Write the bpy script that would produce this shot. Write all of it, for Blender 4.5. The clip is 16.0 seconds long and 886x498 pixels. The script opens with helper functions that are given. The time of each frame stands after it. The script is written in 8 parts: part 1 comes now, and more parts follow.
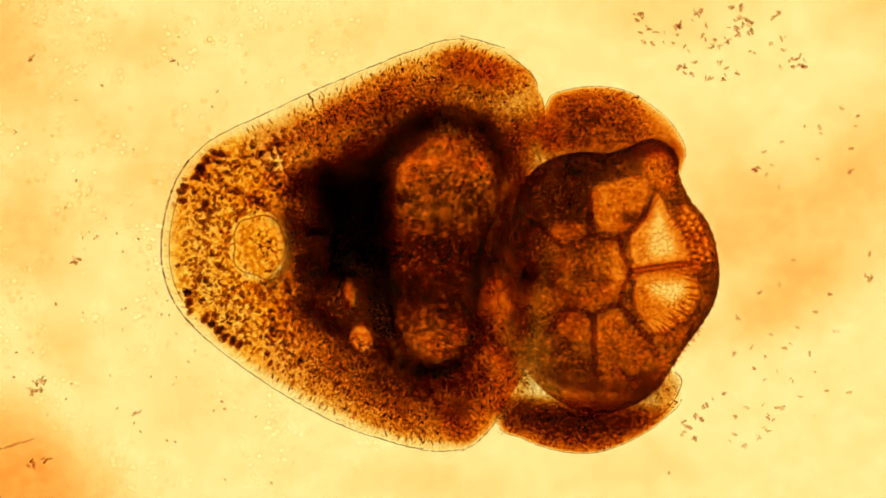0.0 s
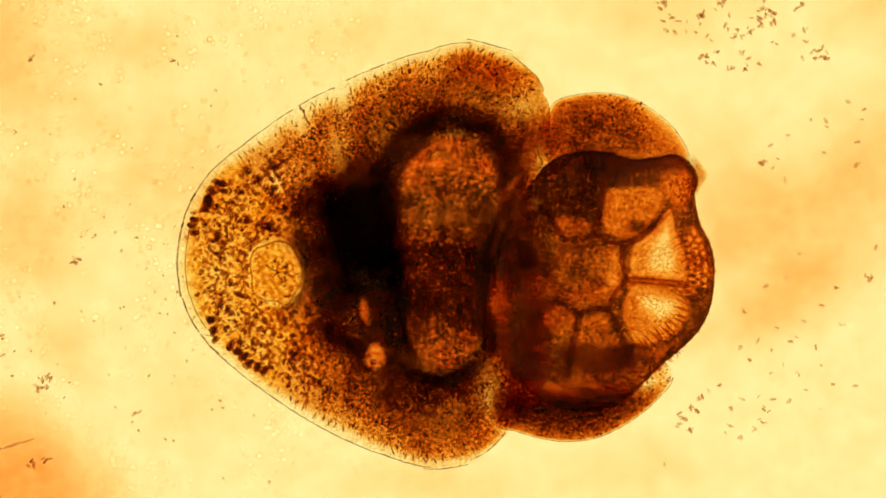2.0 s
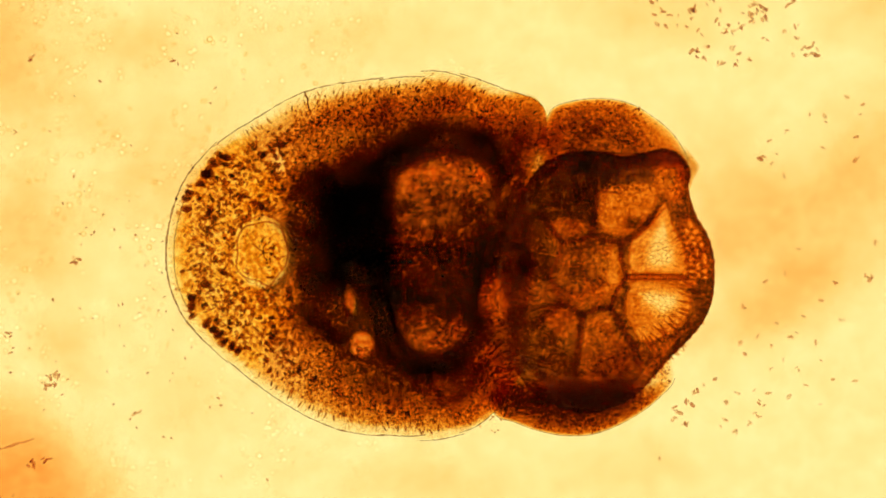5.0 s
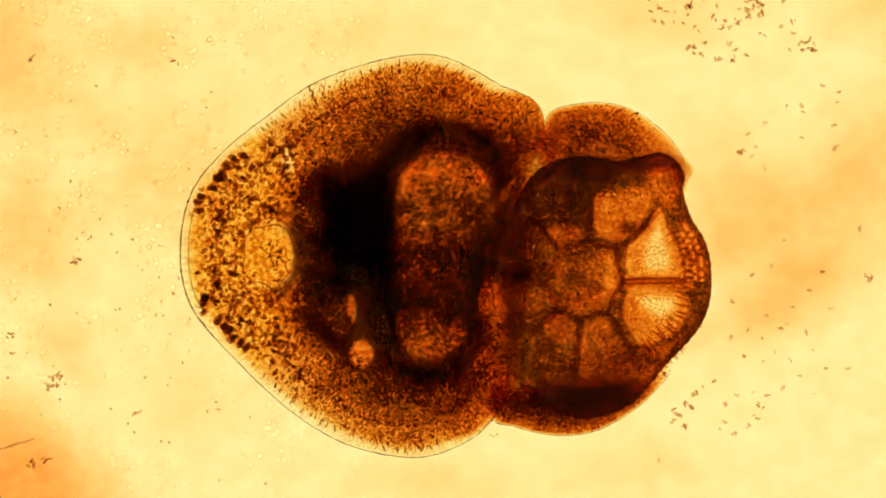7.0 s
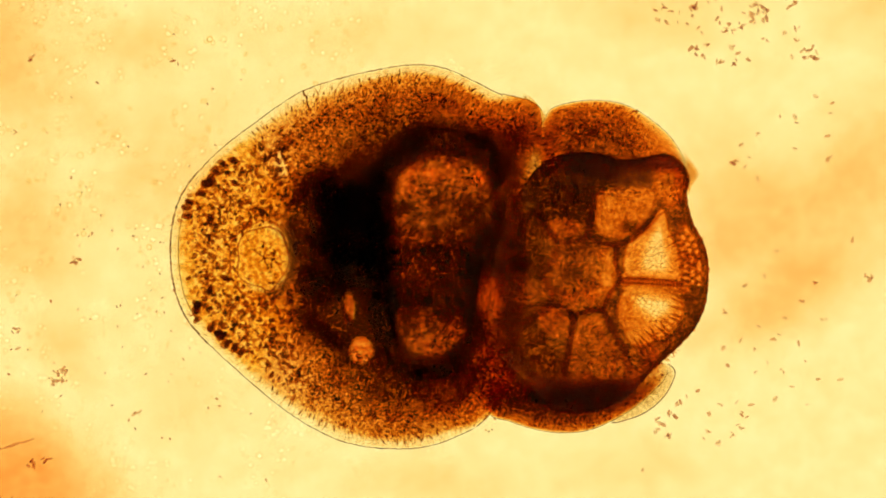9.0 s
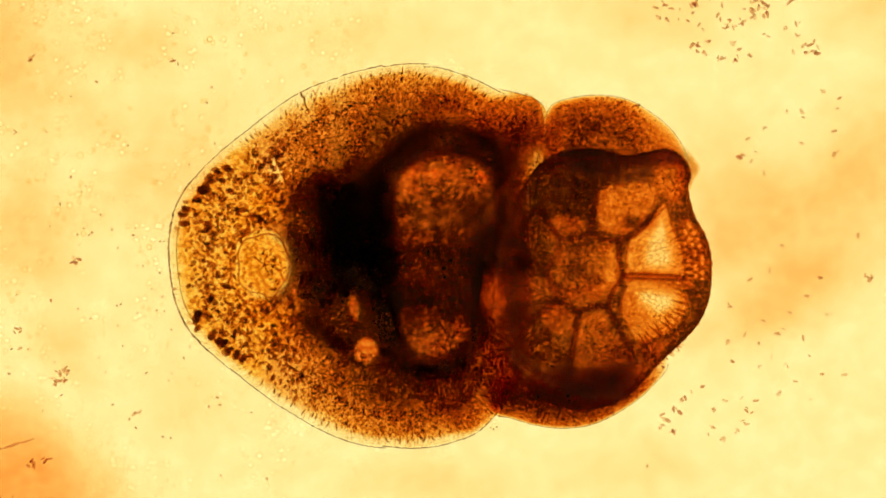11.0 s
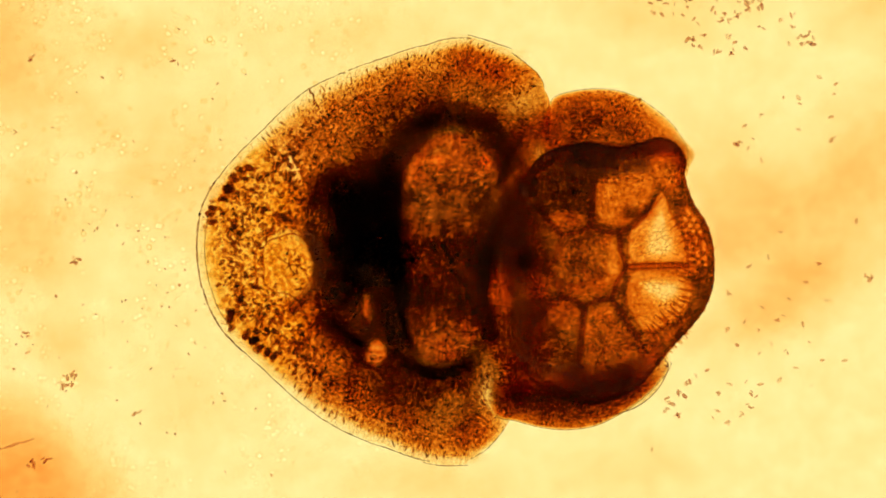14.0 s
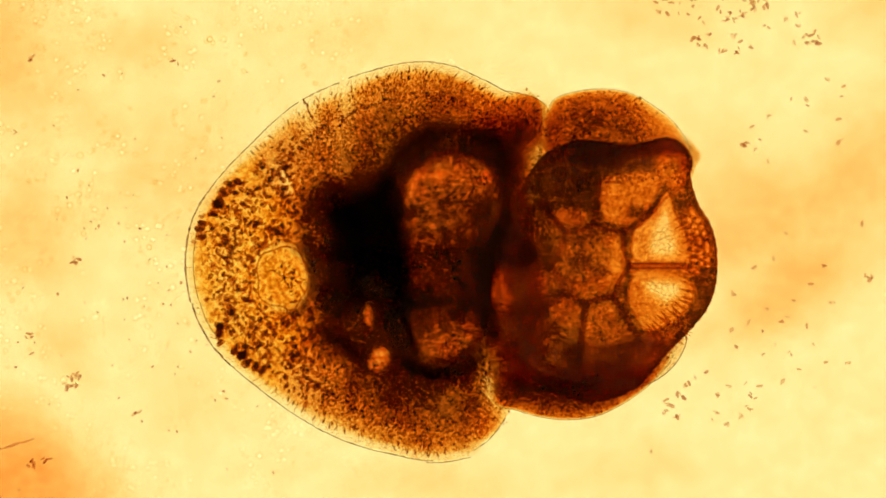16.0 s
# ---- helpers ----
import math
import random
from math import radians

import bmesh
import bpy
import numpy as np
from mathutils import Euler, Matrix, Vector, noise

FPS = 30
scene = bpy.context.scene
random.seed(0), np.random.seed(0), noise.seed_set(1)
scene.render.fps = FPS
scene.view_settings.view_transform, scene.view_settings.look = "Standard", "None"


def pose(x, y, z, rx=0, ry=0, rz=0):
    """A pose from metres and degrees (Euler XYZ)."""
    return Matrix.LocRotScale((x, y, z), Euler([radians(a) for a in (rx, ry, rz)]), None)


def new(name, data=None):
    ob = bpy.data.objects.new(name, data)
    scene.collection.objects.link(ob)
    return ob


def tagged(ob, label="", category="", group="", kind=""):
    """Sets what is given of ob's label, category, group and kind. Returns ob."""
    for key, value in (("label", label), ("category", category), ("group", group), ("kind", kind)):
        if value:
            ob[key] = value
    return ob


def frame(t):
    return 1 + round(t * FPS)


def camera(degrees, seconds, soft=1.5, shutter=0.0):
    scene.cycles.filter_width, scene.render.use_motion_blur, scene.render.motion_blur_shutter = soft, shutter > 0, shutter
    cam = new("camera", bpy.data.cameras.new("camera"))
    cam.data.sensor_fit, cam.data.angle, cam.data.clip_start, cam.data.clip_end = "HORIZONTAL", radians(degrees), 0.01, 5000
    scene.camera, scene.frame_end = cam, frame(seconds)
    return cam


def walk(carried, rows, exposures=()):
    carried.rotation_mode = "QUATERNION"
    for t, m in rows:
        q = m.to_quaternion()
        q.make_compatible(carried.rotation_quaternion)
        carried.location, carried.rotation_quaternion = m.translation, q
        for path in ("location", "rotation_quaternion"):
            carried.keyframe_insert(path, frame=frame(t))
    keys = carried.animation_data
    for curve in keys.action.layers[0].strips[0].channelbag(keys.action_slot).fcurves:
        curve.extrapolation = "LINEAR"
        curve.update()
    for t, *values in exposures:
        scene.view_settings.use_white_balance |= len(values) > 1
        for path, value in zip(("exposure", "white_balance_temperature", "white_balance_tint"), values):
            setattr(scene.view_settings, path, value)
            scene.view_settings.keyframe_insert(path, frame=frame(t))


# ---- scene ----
# A live flatworm, 3 mm long, in water on a glass slide, seen through a microscope with light from below.
# Built a thousand times life size: one metre here is one millimetre on the slide.
# Plan coordinates are counted in steps of 1/320 mm from a corner of the field, x to the right and y towards the viewer.
STEP = 3.125e-3
MIDX, MIDY = 784, 441
FIELD = 1568 * STEP
LENS = 40.0

# ---- camera ----
cam = camera(LENS, 16.0, soft=1.65)
HIGH = FIELD / 2 / math.tan(radians(LENS / 2)) + 36 * STEP
# the recording camera's white balance wavers a little
BALANCE = ((0, -0.03, 6910, 10), (1, 0, 6680, 10), (1.5, 0, 6620, 10), (2, 0, 6440, 10), (2.5, 0.03, 6320, 10), (3, 0.03, 6380, 10), (3.5, 0, 6740, 10), (4, 0, 6620, 10), (6.5, 0, 6680, 10), (7, 0, 6380, 10), (7.5, -0.02, 6920, 10), (8, -0.04, 6980, 10), (8.5, 0.08, 5970, 10), (9, 0, 6500, 10), (11.5, 0.03, 6380, 10), (12, 0, 6500, 10), (12.5, 0, 6440, 10), (13, 0, 6740, 10), (13.5, 0, 6620, 10), (14.5, 0, 6500, 10), (15, 0, 6740, 10), (15.5, 0, 6620, 10), (16, 0, 6500, 10))
walk(cam, [(0, pose(0, 0, HIGH)), (16, pose(0, 0, HIGH))], BALANCE)

# ---- world and light ----
scene.cycles.transparent_max_bounces = 64
# unseen warm fill, added to veil the darkest tissue like glare
world = bpy.data.worlds.new("veil_fill")
scene.world = world
world.use_nodes = True
world.node_tree.nodes["Background"].inputs["Color"].default_value = (1.0, 0.4, 0.12, 1)
world.node_tree.nodes["Background"].inputs["Strength"].default_value = 0.5
LAMP_COLOUR = (1.0, 0.893, 0.405)
LAMP_STRENGTH = 1.18

PIECES = {}


# ---- materials ----
def material(name):
    m = bpy.data.materials.new(name)
    m.use_nodes = True
    m.node_tree.nodes.clear()
    return m, m.node_tree.nodes, m.node_tree.links


def sock(n, links, socket, value):
    if hasattr(value, "links"):
        links.new(value, socket)
    else:
        socket.default_value = value


def math_node(nodes, links, op, a, b=0.0):
    n = nodes.new("ShaderNodeMath")
    n.operation = op
    sock(n, links, n.inputs[0], a)
    sock(n, links, n.inputs[1], b)
    return n.outputs[0]


def noise_node(nodes, links, vector, steps, detail=2.0, rough=0.5):
    """Noise whose features are about that many steps across."""
    n = nodes.new("ShaderNodeTexNoise")
    n.inputs["Scale"].default_value = 1 / (steps * STEP)
    n.inputs["Detail"].default_value = detail
    n.inputs["Roughness"].default_value = rough
    links.new(vector, n.inputs["Vector"])
    return n.outputs["Fac"]


def ranged(nodes, links, value, a, b, c, d):
    n = nodes.new("ShaderNodeMapRange")
    links.new(value, n.inputs[0])
    for i, v in enumerate((a, b, c, d)):
        n.inputs[i + 1].default_value = v
    return n.outputs[0]


def filter_shader(nodes, links, depth, tint, bends=(1.0, 1.0, 1.0)):
    """Light that passes a stained layer: each colour falls off with the optical depth."""
    comb = nodes.new("ShaderNodeCombineColor")
    for i, k in enumerate(tint):
        bent = depth if bends[i] == 1.0 else math_node(nodes, links, "POWER", depth, bends[i])
        links.new(math_node(nodes, links, "POWER", math.exp(-k), bent), comb.inputs[i])
    t = nodes.new("ShaderNodeBsdfTransparent")
    links.new(comb.outputs[0], t.inputs["Color"])
    return t.outputs[0]


def stain_shader(nodes, links, depth, strength, stain, stain_strength):
    """Light that passes grey-brown matter, and an amber stain in it that takes green and blue away."""
    h = math_node(nodes, links, "MULTIPLY", depth, strength)
    comb = nodes.new("ShaderNodeCombineColor")
    links.new(math_node(nodes, links, "POWER", math.exp(-1), h), comb.inputs[0])
    for i, k in enumerate(stain_strength):
        whole = math_node(nodes, links, "ADD", h, math_node(nodes, links, "MULTIPLY", stain, k))
        links.new(math_node(nodes, links, "POWER", math.exp(-1), whole), comb.inputs[i + 1])
    t = nodes.new("ShaderNodeBsdfTransparent")
    links.new(comb.outputs[0], t.inputs["Color"])
    return t.outputs[0]


def tissue_material(name, tint=(0.87, 1.78, 3.1), grain=0.8, fine=8, coarse=24, wide=90, low=0.35, gloss=0.012, bends=(1.0, 0.81, 0.68), sway=0.2, stain=None):
    """Translucent stained tissue. Its depth follows the modelled thickness of the piece, with grains at three scales."""
    m, nodes, links = material(name)
    out = nodes.new("ShaderNodeOutputMaterial")
    att = nodes.new("ShaderNodeAttribute")
    att.attribute_name = "thickness"
    co = nodes.new("ShaderNodeTexCoord").outputs["Object"]
    a = ranged(nodes, links, noise_node(nodes, links, co, fine, 2.0, 0.6), 0.34, 0.66, 1 - grain, 1 + grain)
    b = ranged(nodes, links, noise_node(nodes, links, co, coarse, 2.0, 0.55), 0.3, 0.7, 1 - 0.6 * grain, 1 + 0.6 * grain)
    c = ranged(nodes, links, noise_node(nodes, links, co, wide, 1.0, 0.5), 0.3, 0.7, 1 - sway, 1 + sway)
    ab = math_node(nodes, links, "MULTIPLY", a, b)
    abc = math_node(nodes, links, "MULTIPLY", ab, c)
    mod = math_node(nodes, links, "MAXIMUM", abc, low)
    half = math_node(nodes, links, "MULTIPLY", att.outputs["Fac"], 0.5)
    depth = math_node(nodes, links, "MULTIPLY", half, mod)
    if stain:
        amber = nodes.new("ShaderNodeAttribute")
        amber.attribute_name = "amber"
        share = math_node(nodes, links, "MULTIPLY", amber.outputs["Fac"], ranged(nodes, links, mod, 0.0, 2.0, 0.25, 0.75))
        clear = stain_shader(nodes, links, depth, tint[0], share, stain)
    else:
        clear = filter_shader(nodes, links, depth, tint, bends)
    # faint gloss that picks up the world's added fill and lifts dark tissue
    gl = nodes.new("ShaderNodeBsdfGlossy")
    gl.inputs["Roughness"].default_value = 0.4
    mix = nodes.new("ShaderNodeMixShader")
    mix.inputs[0].default_value = gloss
    links.new(clear, mix.inputs[1])
    links.new(gl.outputs[0], mix.inputs[2])
    links.new(mix.outputs[0], out.inputs["Surface"])
    return m


TISSUE = tissue_material("stained_tissue", stain=(1.29, 3.95), grain=0.72, fine=5, coarse=14, wide=60, low=0.25, sway=0.25)
HEAD_TISSUE = tissue_material("golden_head_tissue", tint=(0.6, 0, 0), stain=(1.3, 5.2), grain=1.05, fine=8, coarse=16, wide=60, low=0.12)
ORGAN = tissue_material("organ_tissue", tint=(0.88, 0, 0), stain=(1.32, 3.6), grain=0.8, fine=8, coarse=20, wide=55, low=0.25)
GUT = tissue_material("gut_contents", tint=(0.95, 0, 0), stain=(0.25, 0.5), gloss=0.001, grain=0.5, fine=12, coarse=40, wide=90, low=0.6)
DISC = tissue_material("holdfast_tissue", tint=(0.64, 0, 0), stain=(1.48, 4.4), grain=0.55, fine=6, coarse=20, wide=70, low=0.3, sway=0.28)
RIDGE = tissue_material("horny_ridge", tint=(0.95, 1.65, 2.6), grain=0.3, fine=5, coarse=15, wide=40, low=0.5)
GRAIN = tissue_material("dark_granule", tint=(0.9, 0, 0), stain=(0.65, 1.5), grain=0.2, fine=5, coarse=12, wide=40, low=0.6)
LINE = tissue_material("skin_line", tint=(1.0, 1.4, 1.8), bends=(1.0, 1.0, 1.0), grain=0.4, fine=5, coarse=12, wide=40, low=0.3)
DETRITUS = tissue_material("detritus", tint=(0.6, 1.2, 1.6), grain=0.5, fine=4, coarse=9, wide=60, low=0.3, bends=(1.0, 1.0, 1.0))
BUBBLE = tissue_material("pale_droplet", tint=(0.25, 0.6, 1.6), bends=(1.0, 1.0, 1.0), gloss=0.0, grain=0.3, fine=6, coarse=15, wide=60, low=0.3)
AMBER_PATCH = tissue_material("amber_patch", tint=(0.06, 1.0, 2.2), grain=0.10, fine=30, coarse=70, wide=160, low=0.5, bends=(1.0, 1.0, 1.0), gloss=0.0)


def lamp_material():
    m, nodes, links = material("frosted_lamp_glass")
    out = nodes.new("ShaderNodeOutputMaterial")
    e = nodes.new("ShaderNodeEmission")
    e.inputs["Color"].default_value = (*LAMP_COLOUR, 1)
    e.inputs["Strength"].default_value = LAMP_STRENGTH
    links.new(e.outputs[0], out.inputs["Surface"])
    return m


def slide_material():
    """Clear glass with an added amber film whose holes draw droplets' bright spots."""
    m, nodes, links = material("slide_glass")
    out = nodes.new("ShaderNodeOutputMaterial")
    co = nodes.new("ShaderNodeTexCoord").outputs["Object"]
    film = ranged(nodes, links, noise_node(nodes, links, co, 60, 3.0, 0.6), 0.35, 0.75, 0.06, 0.13)
    cells = nodes.new("ShaderNodeTexVoronoi")
    cells.inputs["Scale"].default_value = 1 / (20 * STEP)
    shake = nodes.new("ShaderNodeTexNoise")
    shake.inputs["Scale"].default_value = 1 / (9 * STEP)
    links.new(co, shake.inputs["Vector"])
    push = nodes.new("ShaderNodeVectorMath")
    push.operation = "MULTIPLY_ADD"
    links.new(shake.outputs["Color"], push.inputs[0])
    push.inputs[1].default_value = (0.022, 0.022, 0.0)
    links.new(co, push.inputs[2])
    links.new(push.outputs[0], cells.inputs["Vector"])
    near = cells.outputs["Distance"]
    # bright droplet centres, painted as gaps in the film
    core = ranged(nodes, links, near, 0.12, 0.24, 1.0, 0.0)
    # darker ring painted round each centre as the droplet's shade
    halo = ranged(nodes, links, math_node(nodes, links, "ABSOLUTE", math_node(nodes, links, "SUBTRACT", near, 0.29)), 0.0, 0.09, 0.10, 0.0)
    groups = ranged(nodes, links, noise_node(nodes, links, co, 110, 2.0, 0.6), 0.5, 0.56, 0.0, 1.0)
    split = nodes.new("ShaderNodeSeparateXYZ")
    links.new(co, split.inputs[0])
    strewn = math_node(nodes, links, "MULTIPLY", ranged(nodes, links, split.outputs[0], -1.0, 0.9, 1.3, 0.3), ranged(nodes, links, split.outputs[1], -0.9, -0.2, 0.6, 1.0))
    groups = math_node(nodes, links, "MULTIPLY", groups, strewn)
    hole = math_node(nodes, links, "SUBTRACT", 1.0, math_node(nodes, links, "MULTIPLY", core, groups))
    film = math_node(nodes, links, "ADD", math_node(nodes, links, "MULTIPLY", film, hole), math_node(nodes, links, "MULTIPLY", halo, groups))
    clear = filter_shader(nodes, links, film, (0.3, 1.0, 2.2))
    gl = nodes.new("ShaderNodeBsdfGlossy")
    gl.inputs["Roughness"].default_value = 0.05
    mix = nodes.new("ShaderNodeMixShader")
    mix.inputs[0].default_value = 0.02
    links.new(clear, mix.inputs[1])
    links.new(gl.outputs[0], mix.inputs[2])
    links.new(mix.outputs[0], out.inputs["Surface"])
    return m


LAMP_GLASS = lamp_material()
SLIDE_GLASS = slide_material()


# ---- mesh helpers ----
def plan(x, y):
    return x - MIDX, MIDY - y


def stained(depth):
    """The amber stain of tissue of that depth: it soon reaches its full strength."""
    depth = np.asarray(depth, float)
    return 1 - np.exp(-2.3 * depth) + 0.13 * depth


def mesh_object(name, verts, faces, mat, parent=None, label="", thick=None, smooth=True, amber=None):
    """One mesh from places in steps; thick is the optical depth at each vertex, amber how far it is stained."""
    me = bpy.data.meshes.new(name)
    me.from_pydata([(float(x) * STEP, float(y) * STEP, float(z) * STEP) for x, y, z in verts], [], faces)
    if thick is not None:
        at = me.attributes.new("thickness", "FLOAT", "POINT")
        at.data.foreach_set("value", np.asarray(thick, dtype=np.float32))
        at = me.attributes.new("amber", "FLOAT", "POINT")
        at.data.foreach_set("value", np.asarray(stained(np.asarray(thick)) if amber is None else amber, dtype=np.float32))
    me.polygons.foreach_set("use_smooth", [smooth] * len(me.polygons))
    me.materials.append(mat)
    me.update()
    ob = new(name, me)
    if parent is not None:
        ob.parent = parent
    if label:
        tagged(ob, label)
    return ob


def thing(name, label, category, group="", kind=""):
    return tagged(new(name), label, category, group, kind)


def slab(name, x, y, depth, mat, parent, zmid=36.0, rise=15.0, label="", wrap=False, base=0.6, amber=None):
    """A closed cushion over a grid of plan places: as thick as its depth is, tapering to its edges."""
    n, m = x.shape
    half = (base + rise * depth) / 2
    verts = np.concatenate([np.stack([x, y, zmid + half], -1).reshape(-1, 3), np.stack([x, y, zmid - half], -1).reshape(-1, 3)])
    off = n * m
    faces = []
    flat = depth.reshape(-1)
    cols = m if wrap else m - 1
    for i in range(n - 1):
        for j in range(cols):
            k = (j + 1) % m
            a, b, c, d = i * m + j, i * m + k, (i + 1) * m + k, (i + 1) * m + j
            if max(flat[a], flat[b], flat[c], flat[d]) < 1e-4:
                continue
            faces.append((a, b, c, d))
            faces.append((off + d, off + c, off + b, off + a))
    for j in range(cols):
        k = (j + 1) % m
        faces.append((j, off + j, off + k, k))
        e = (n - 1) * m
        faces.append((e + k, off + e + k, off + e + j, e + j))
    if not wrap:
        for i in range(n - 1):
            a, d = i * m, (i + 1) * m
            faces.append((d, off + d, off + a, a))
            a, d = i * m + m - 1, (i + 1) * m + m - 1
            faces.append((a, off + a, off + d, d))
    thick = np.concatenate([depth.reshape(-1), depth.reshape(-1)])
    amber = stained(thick) if amber is None else np.concatenate([amber.reshape(-1), amber.reshape(-1)])
    return mesh_object(name, verts, faces, mat, parent, label, thick, amber=amber)


def closed_curve(points, n=24):
    """A smooth closed curve through a few control places."""
    p = np.array([plan(*q) for q in points], float)
    s = (np.arange(n) / n)[:, None]
    out = []
    for i in range(len(p)):
        a, b, c, d = p[i - 1], p[i], p[(i + 1) % len(p)], p[(i + 2) % len(p)]
        out.append(0.5 * (2 * b + (c - a) * s + (2 * a - 5 * b + 4 * c - d) * s**2 + (3 * b - a - 3 * c + d) * s**3))
    return np.concatenate(out)


class Outline:
    """A rounded outline seen from a centre: its radius in each direction."""

    def __init__(self, centre, points):
        self.c = np.array(plan(*centre), float)
        d = closed_curve(points) - self.c
        a = np.arctan2(d[:, 1], d[:, 0])
        o = np.argsort(a)
        self.a, self.r = a[o], np.hypot(d[:, 0], d[:, 1])[o]

    def radius(self, th):
        th = (np.asarray(th, float) + np.pi) % (2 * np.pi) - np.pi
        a = np.concatenate([[self.a[-1] - 2 * np.pi], self.a, [self.a[0] + 2 * np.pi]])
        return np.interp(th, a, np.concatenate([[self.r[-1]], self.r, [self.r[0]]]))

    def place(self, q, th):
        r = q * self.radius(th)
        return self.c[0] + r * np.cos(th), self.c[1] + r * np.sin(th)


def oval(cx, cy, rx, ry, turn=0.0, wobble=0.06, seed=0, n=14):
    """Control places of an uneven oval."""
    rng = random.Random(seed)
    pts = []
    for i in range(n):
        a = 2 * math.pi * i / n
        f = 1 + rng.uniform(-wobble, wobble)
        u, v = rx * f * math.cos(a), ry * f * math.sin(a)
        c, s = math.cos(radians(turn)), math.sin(radians(turn))
        pts.append((cx + u * c - v * s, cy + u * s + v * c))
    return pts


def smooth(a, b, x):
    t = np.clip((x - a) / (b - a), 0, 1)
    return t * t * (3 - 2 * t)


def pad(name, outline, depth_of, mat, parent, zmid, rise=15.0, rings=20, spokes=64, label="", amber_of=None):
    """A cushion that fills an outline; depth_of(q, th, x, y) gives the optical depth."""
    q, th = np.meshgrid(np.linspace(0.0005, 1, rings), np.linspace(0, 2 * np.pi, spokes, endpoint=False), indexing="ij")
    x, y = outline.place(q, th)
    depth = depth_of(q, th, x, y)
    return slab(name, x, y, depth, mat, parent, zmid, rise, label, wrap=True, amber=amber_of(depth, q, x, y) if amber_of else None)


def tube(path, r, sides=5, closed=False):
    """Vertices and faces of a thin tube along places in steps."""
    p = np.asarray(path, float)
    n = len(p)
    verts, faces = [], []
    for i in range(n):
        t = p[(i + 1) % n if closed else min(i + 1, n - 1)] - p[i - 1 if closed or i else 0]
        t = t / (np.linalg.norm(t) + 1e-9)
        u = np.cross(t, (0, 0, 1.0))
        u = u / (np.linalg.norm(u) + 1e-9)
        v = np.cross(u, t)
        rr = r[i] if hasattr(r, "__len__") else r
        for k in range(sides):
            a = 2 * math.pi * k / sides
            verts.append(p[i] + rr * (math.cos(a) * u + math.sin(a) * v))
    for i in range(n if closed else n - 1):
        j = (i + 1) % n
        for k in range(sides):
            l = (k + 1) % sides
            faces.append((i * sides + k, i * sides + l, j * sides + l, j * sides + k))
    if not closed:
        faces.append(tuple(range(sides))[::-1])
        faces.append(tuple((n - 1) * sides + k for k in range(sides)))
    return verts, faces


def grain_mesh(rng, x, y, z, length, width, turn, height=None):
    """A small uneven lump: vertices and faces."""
    h = height or width
    verts, faces = [], []
    c, s = math.cos(turn), math.sin(turn)
    rows = ((-0.5, 0.55), (0.05, 1.0), (0.5, 0.6))
    for f, g in rows:
        for k in range(5):
            a = 2 * math.pi * k / 5 + f
            j = rng.uniform(0.75, 1.25)
            u, v, w = f * length * rng.uniform(0.85, 1.15), 0.5 * width * g * j * math.cos(a), 0.5 * h * g * j * math.sin(a)
            verts.append((x + u * c - v * s, y + u * s + v * c, z + w))
    for i in range(2):
        for k in range(5):
            l = (k + 1) % 5
            faces.append((i * 5 + k, i * 5 + l, i * 5 + 5 + l, i * 5 + 5 + k))
    faces.append((4, 3, 2, 1, 0))
    faces.append((10, 11, 12, 13, 14))
    return verts, faces


class Heap:
    """Gathers many small lumps into one mesh."""

    def __init__(self):
        self.v, self.f, self.t = [], [], []

    def add(self, vf, depth):
        o = len(self.v)
        self.v += list(vf[0])
        self.f += [tuple(i + o for i in f) for f in vf[1]]
        self.t += [depth] * len(vf[0])

    def build(self, name, mat, parent=None, label=""):
        return mesh_object(name, self.v, self.f, mat, parent, label, self.t)


def box(name, x0, x1, y0, y1, z0, z1, mat, bevel=0.0):
    """A bevelled block, in metres."""
    bm = bmesh.new()
    bmesh.ops.create_cube(bm, size=1)
    for v in bm.verts:
        v.co = Vector(((x0 + x1) / 2 + v.co.x * (x1 - x0), (y0 + y1) / 2 + v.co.y * (y1 - y0), (z0 + z1) / 2 + v.co.z * (z1 - z0)))
    if bevel:
        bmesh.ops.bevel(bm, geom=list(bm.edges), offset=bevel, segments=2, affect="EDGES", profile=0.5)
    me = bpy.data.meshes.new(name)
    bm.to_mesh(me)
    bm.free()
    me.materials.append(mat)
    return new(name, me)


# ---- lamp, slide ----
MM = 1.0
lamp = tagged(box("backdrop_lamp_glass", -4.5 * MM, 4.5 * MM, -3.2 * MM, 3.2 * MM, -2.2 * MM, -1.2 * MM, LAMP_GLASS, 0.1 * MM), "glowing warm frosted glass of the microscope lamp", "lamp", kind="structure")
slide = tagged(box("ground_slide", -4.8 * MM, 4.8 * MM, -3.5 * MM, 3.5 * MM, -1.0 * MM, 0, SLIDE_GLASS, 0.05 * MM), "clear glass microscope slide lit from below", "slide", kind="structure")


def lamp_patches():
    """Soft amber patches over the lamp glass under the slide, fading outwards."""
    host = thing("amber_patches", "soft amber patches over the lamp glass under the slide", "stain", kind="stuff")
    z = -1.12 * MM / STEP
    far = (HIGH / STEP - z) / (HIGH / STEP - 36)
    for i, (x, y, rx, ry, turn, d) in enumerate(LAMP_PATCHES):
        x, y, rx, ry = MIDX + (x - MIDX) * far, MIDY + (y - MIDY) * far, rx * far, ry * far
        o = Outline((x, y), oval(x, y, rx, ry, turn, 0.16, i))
        pad("patch", o, lambda q, th, xx, yy: d * (1 - smooth(0.0, 1.0, q)), AMBER_PATCH, host, z + 1.5 * (i % 7), rise=2.0, rings=14, spokes=40)


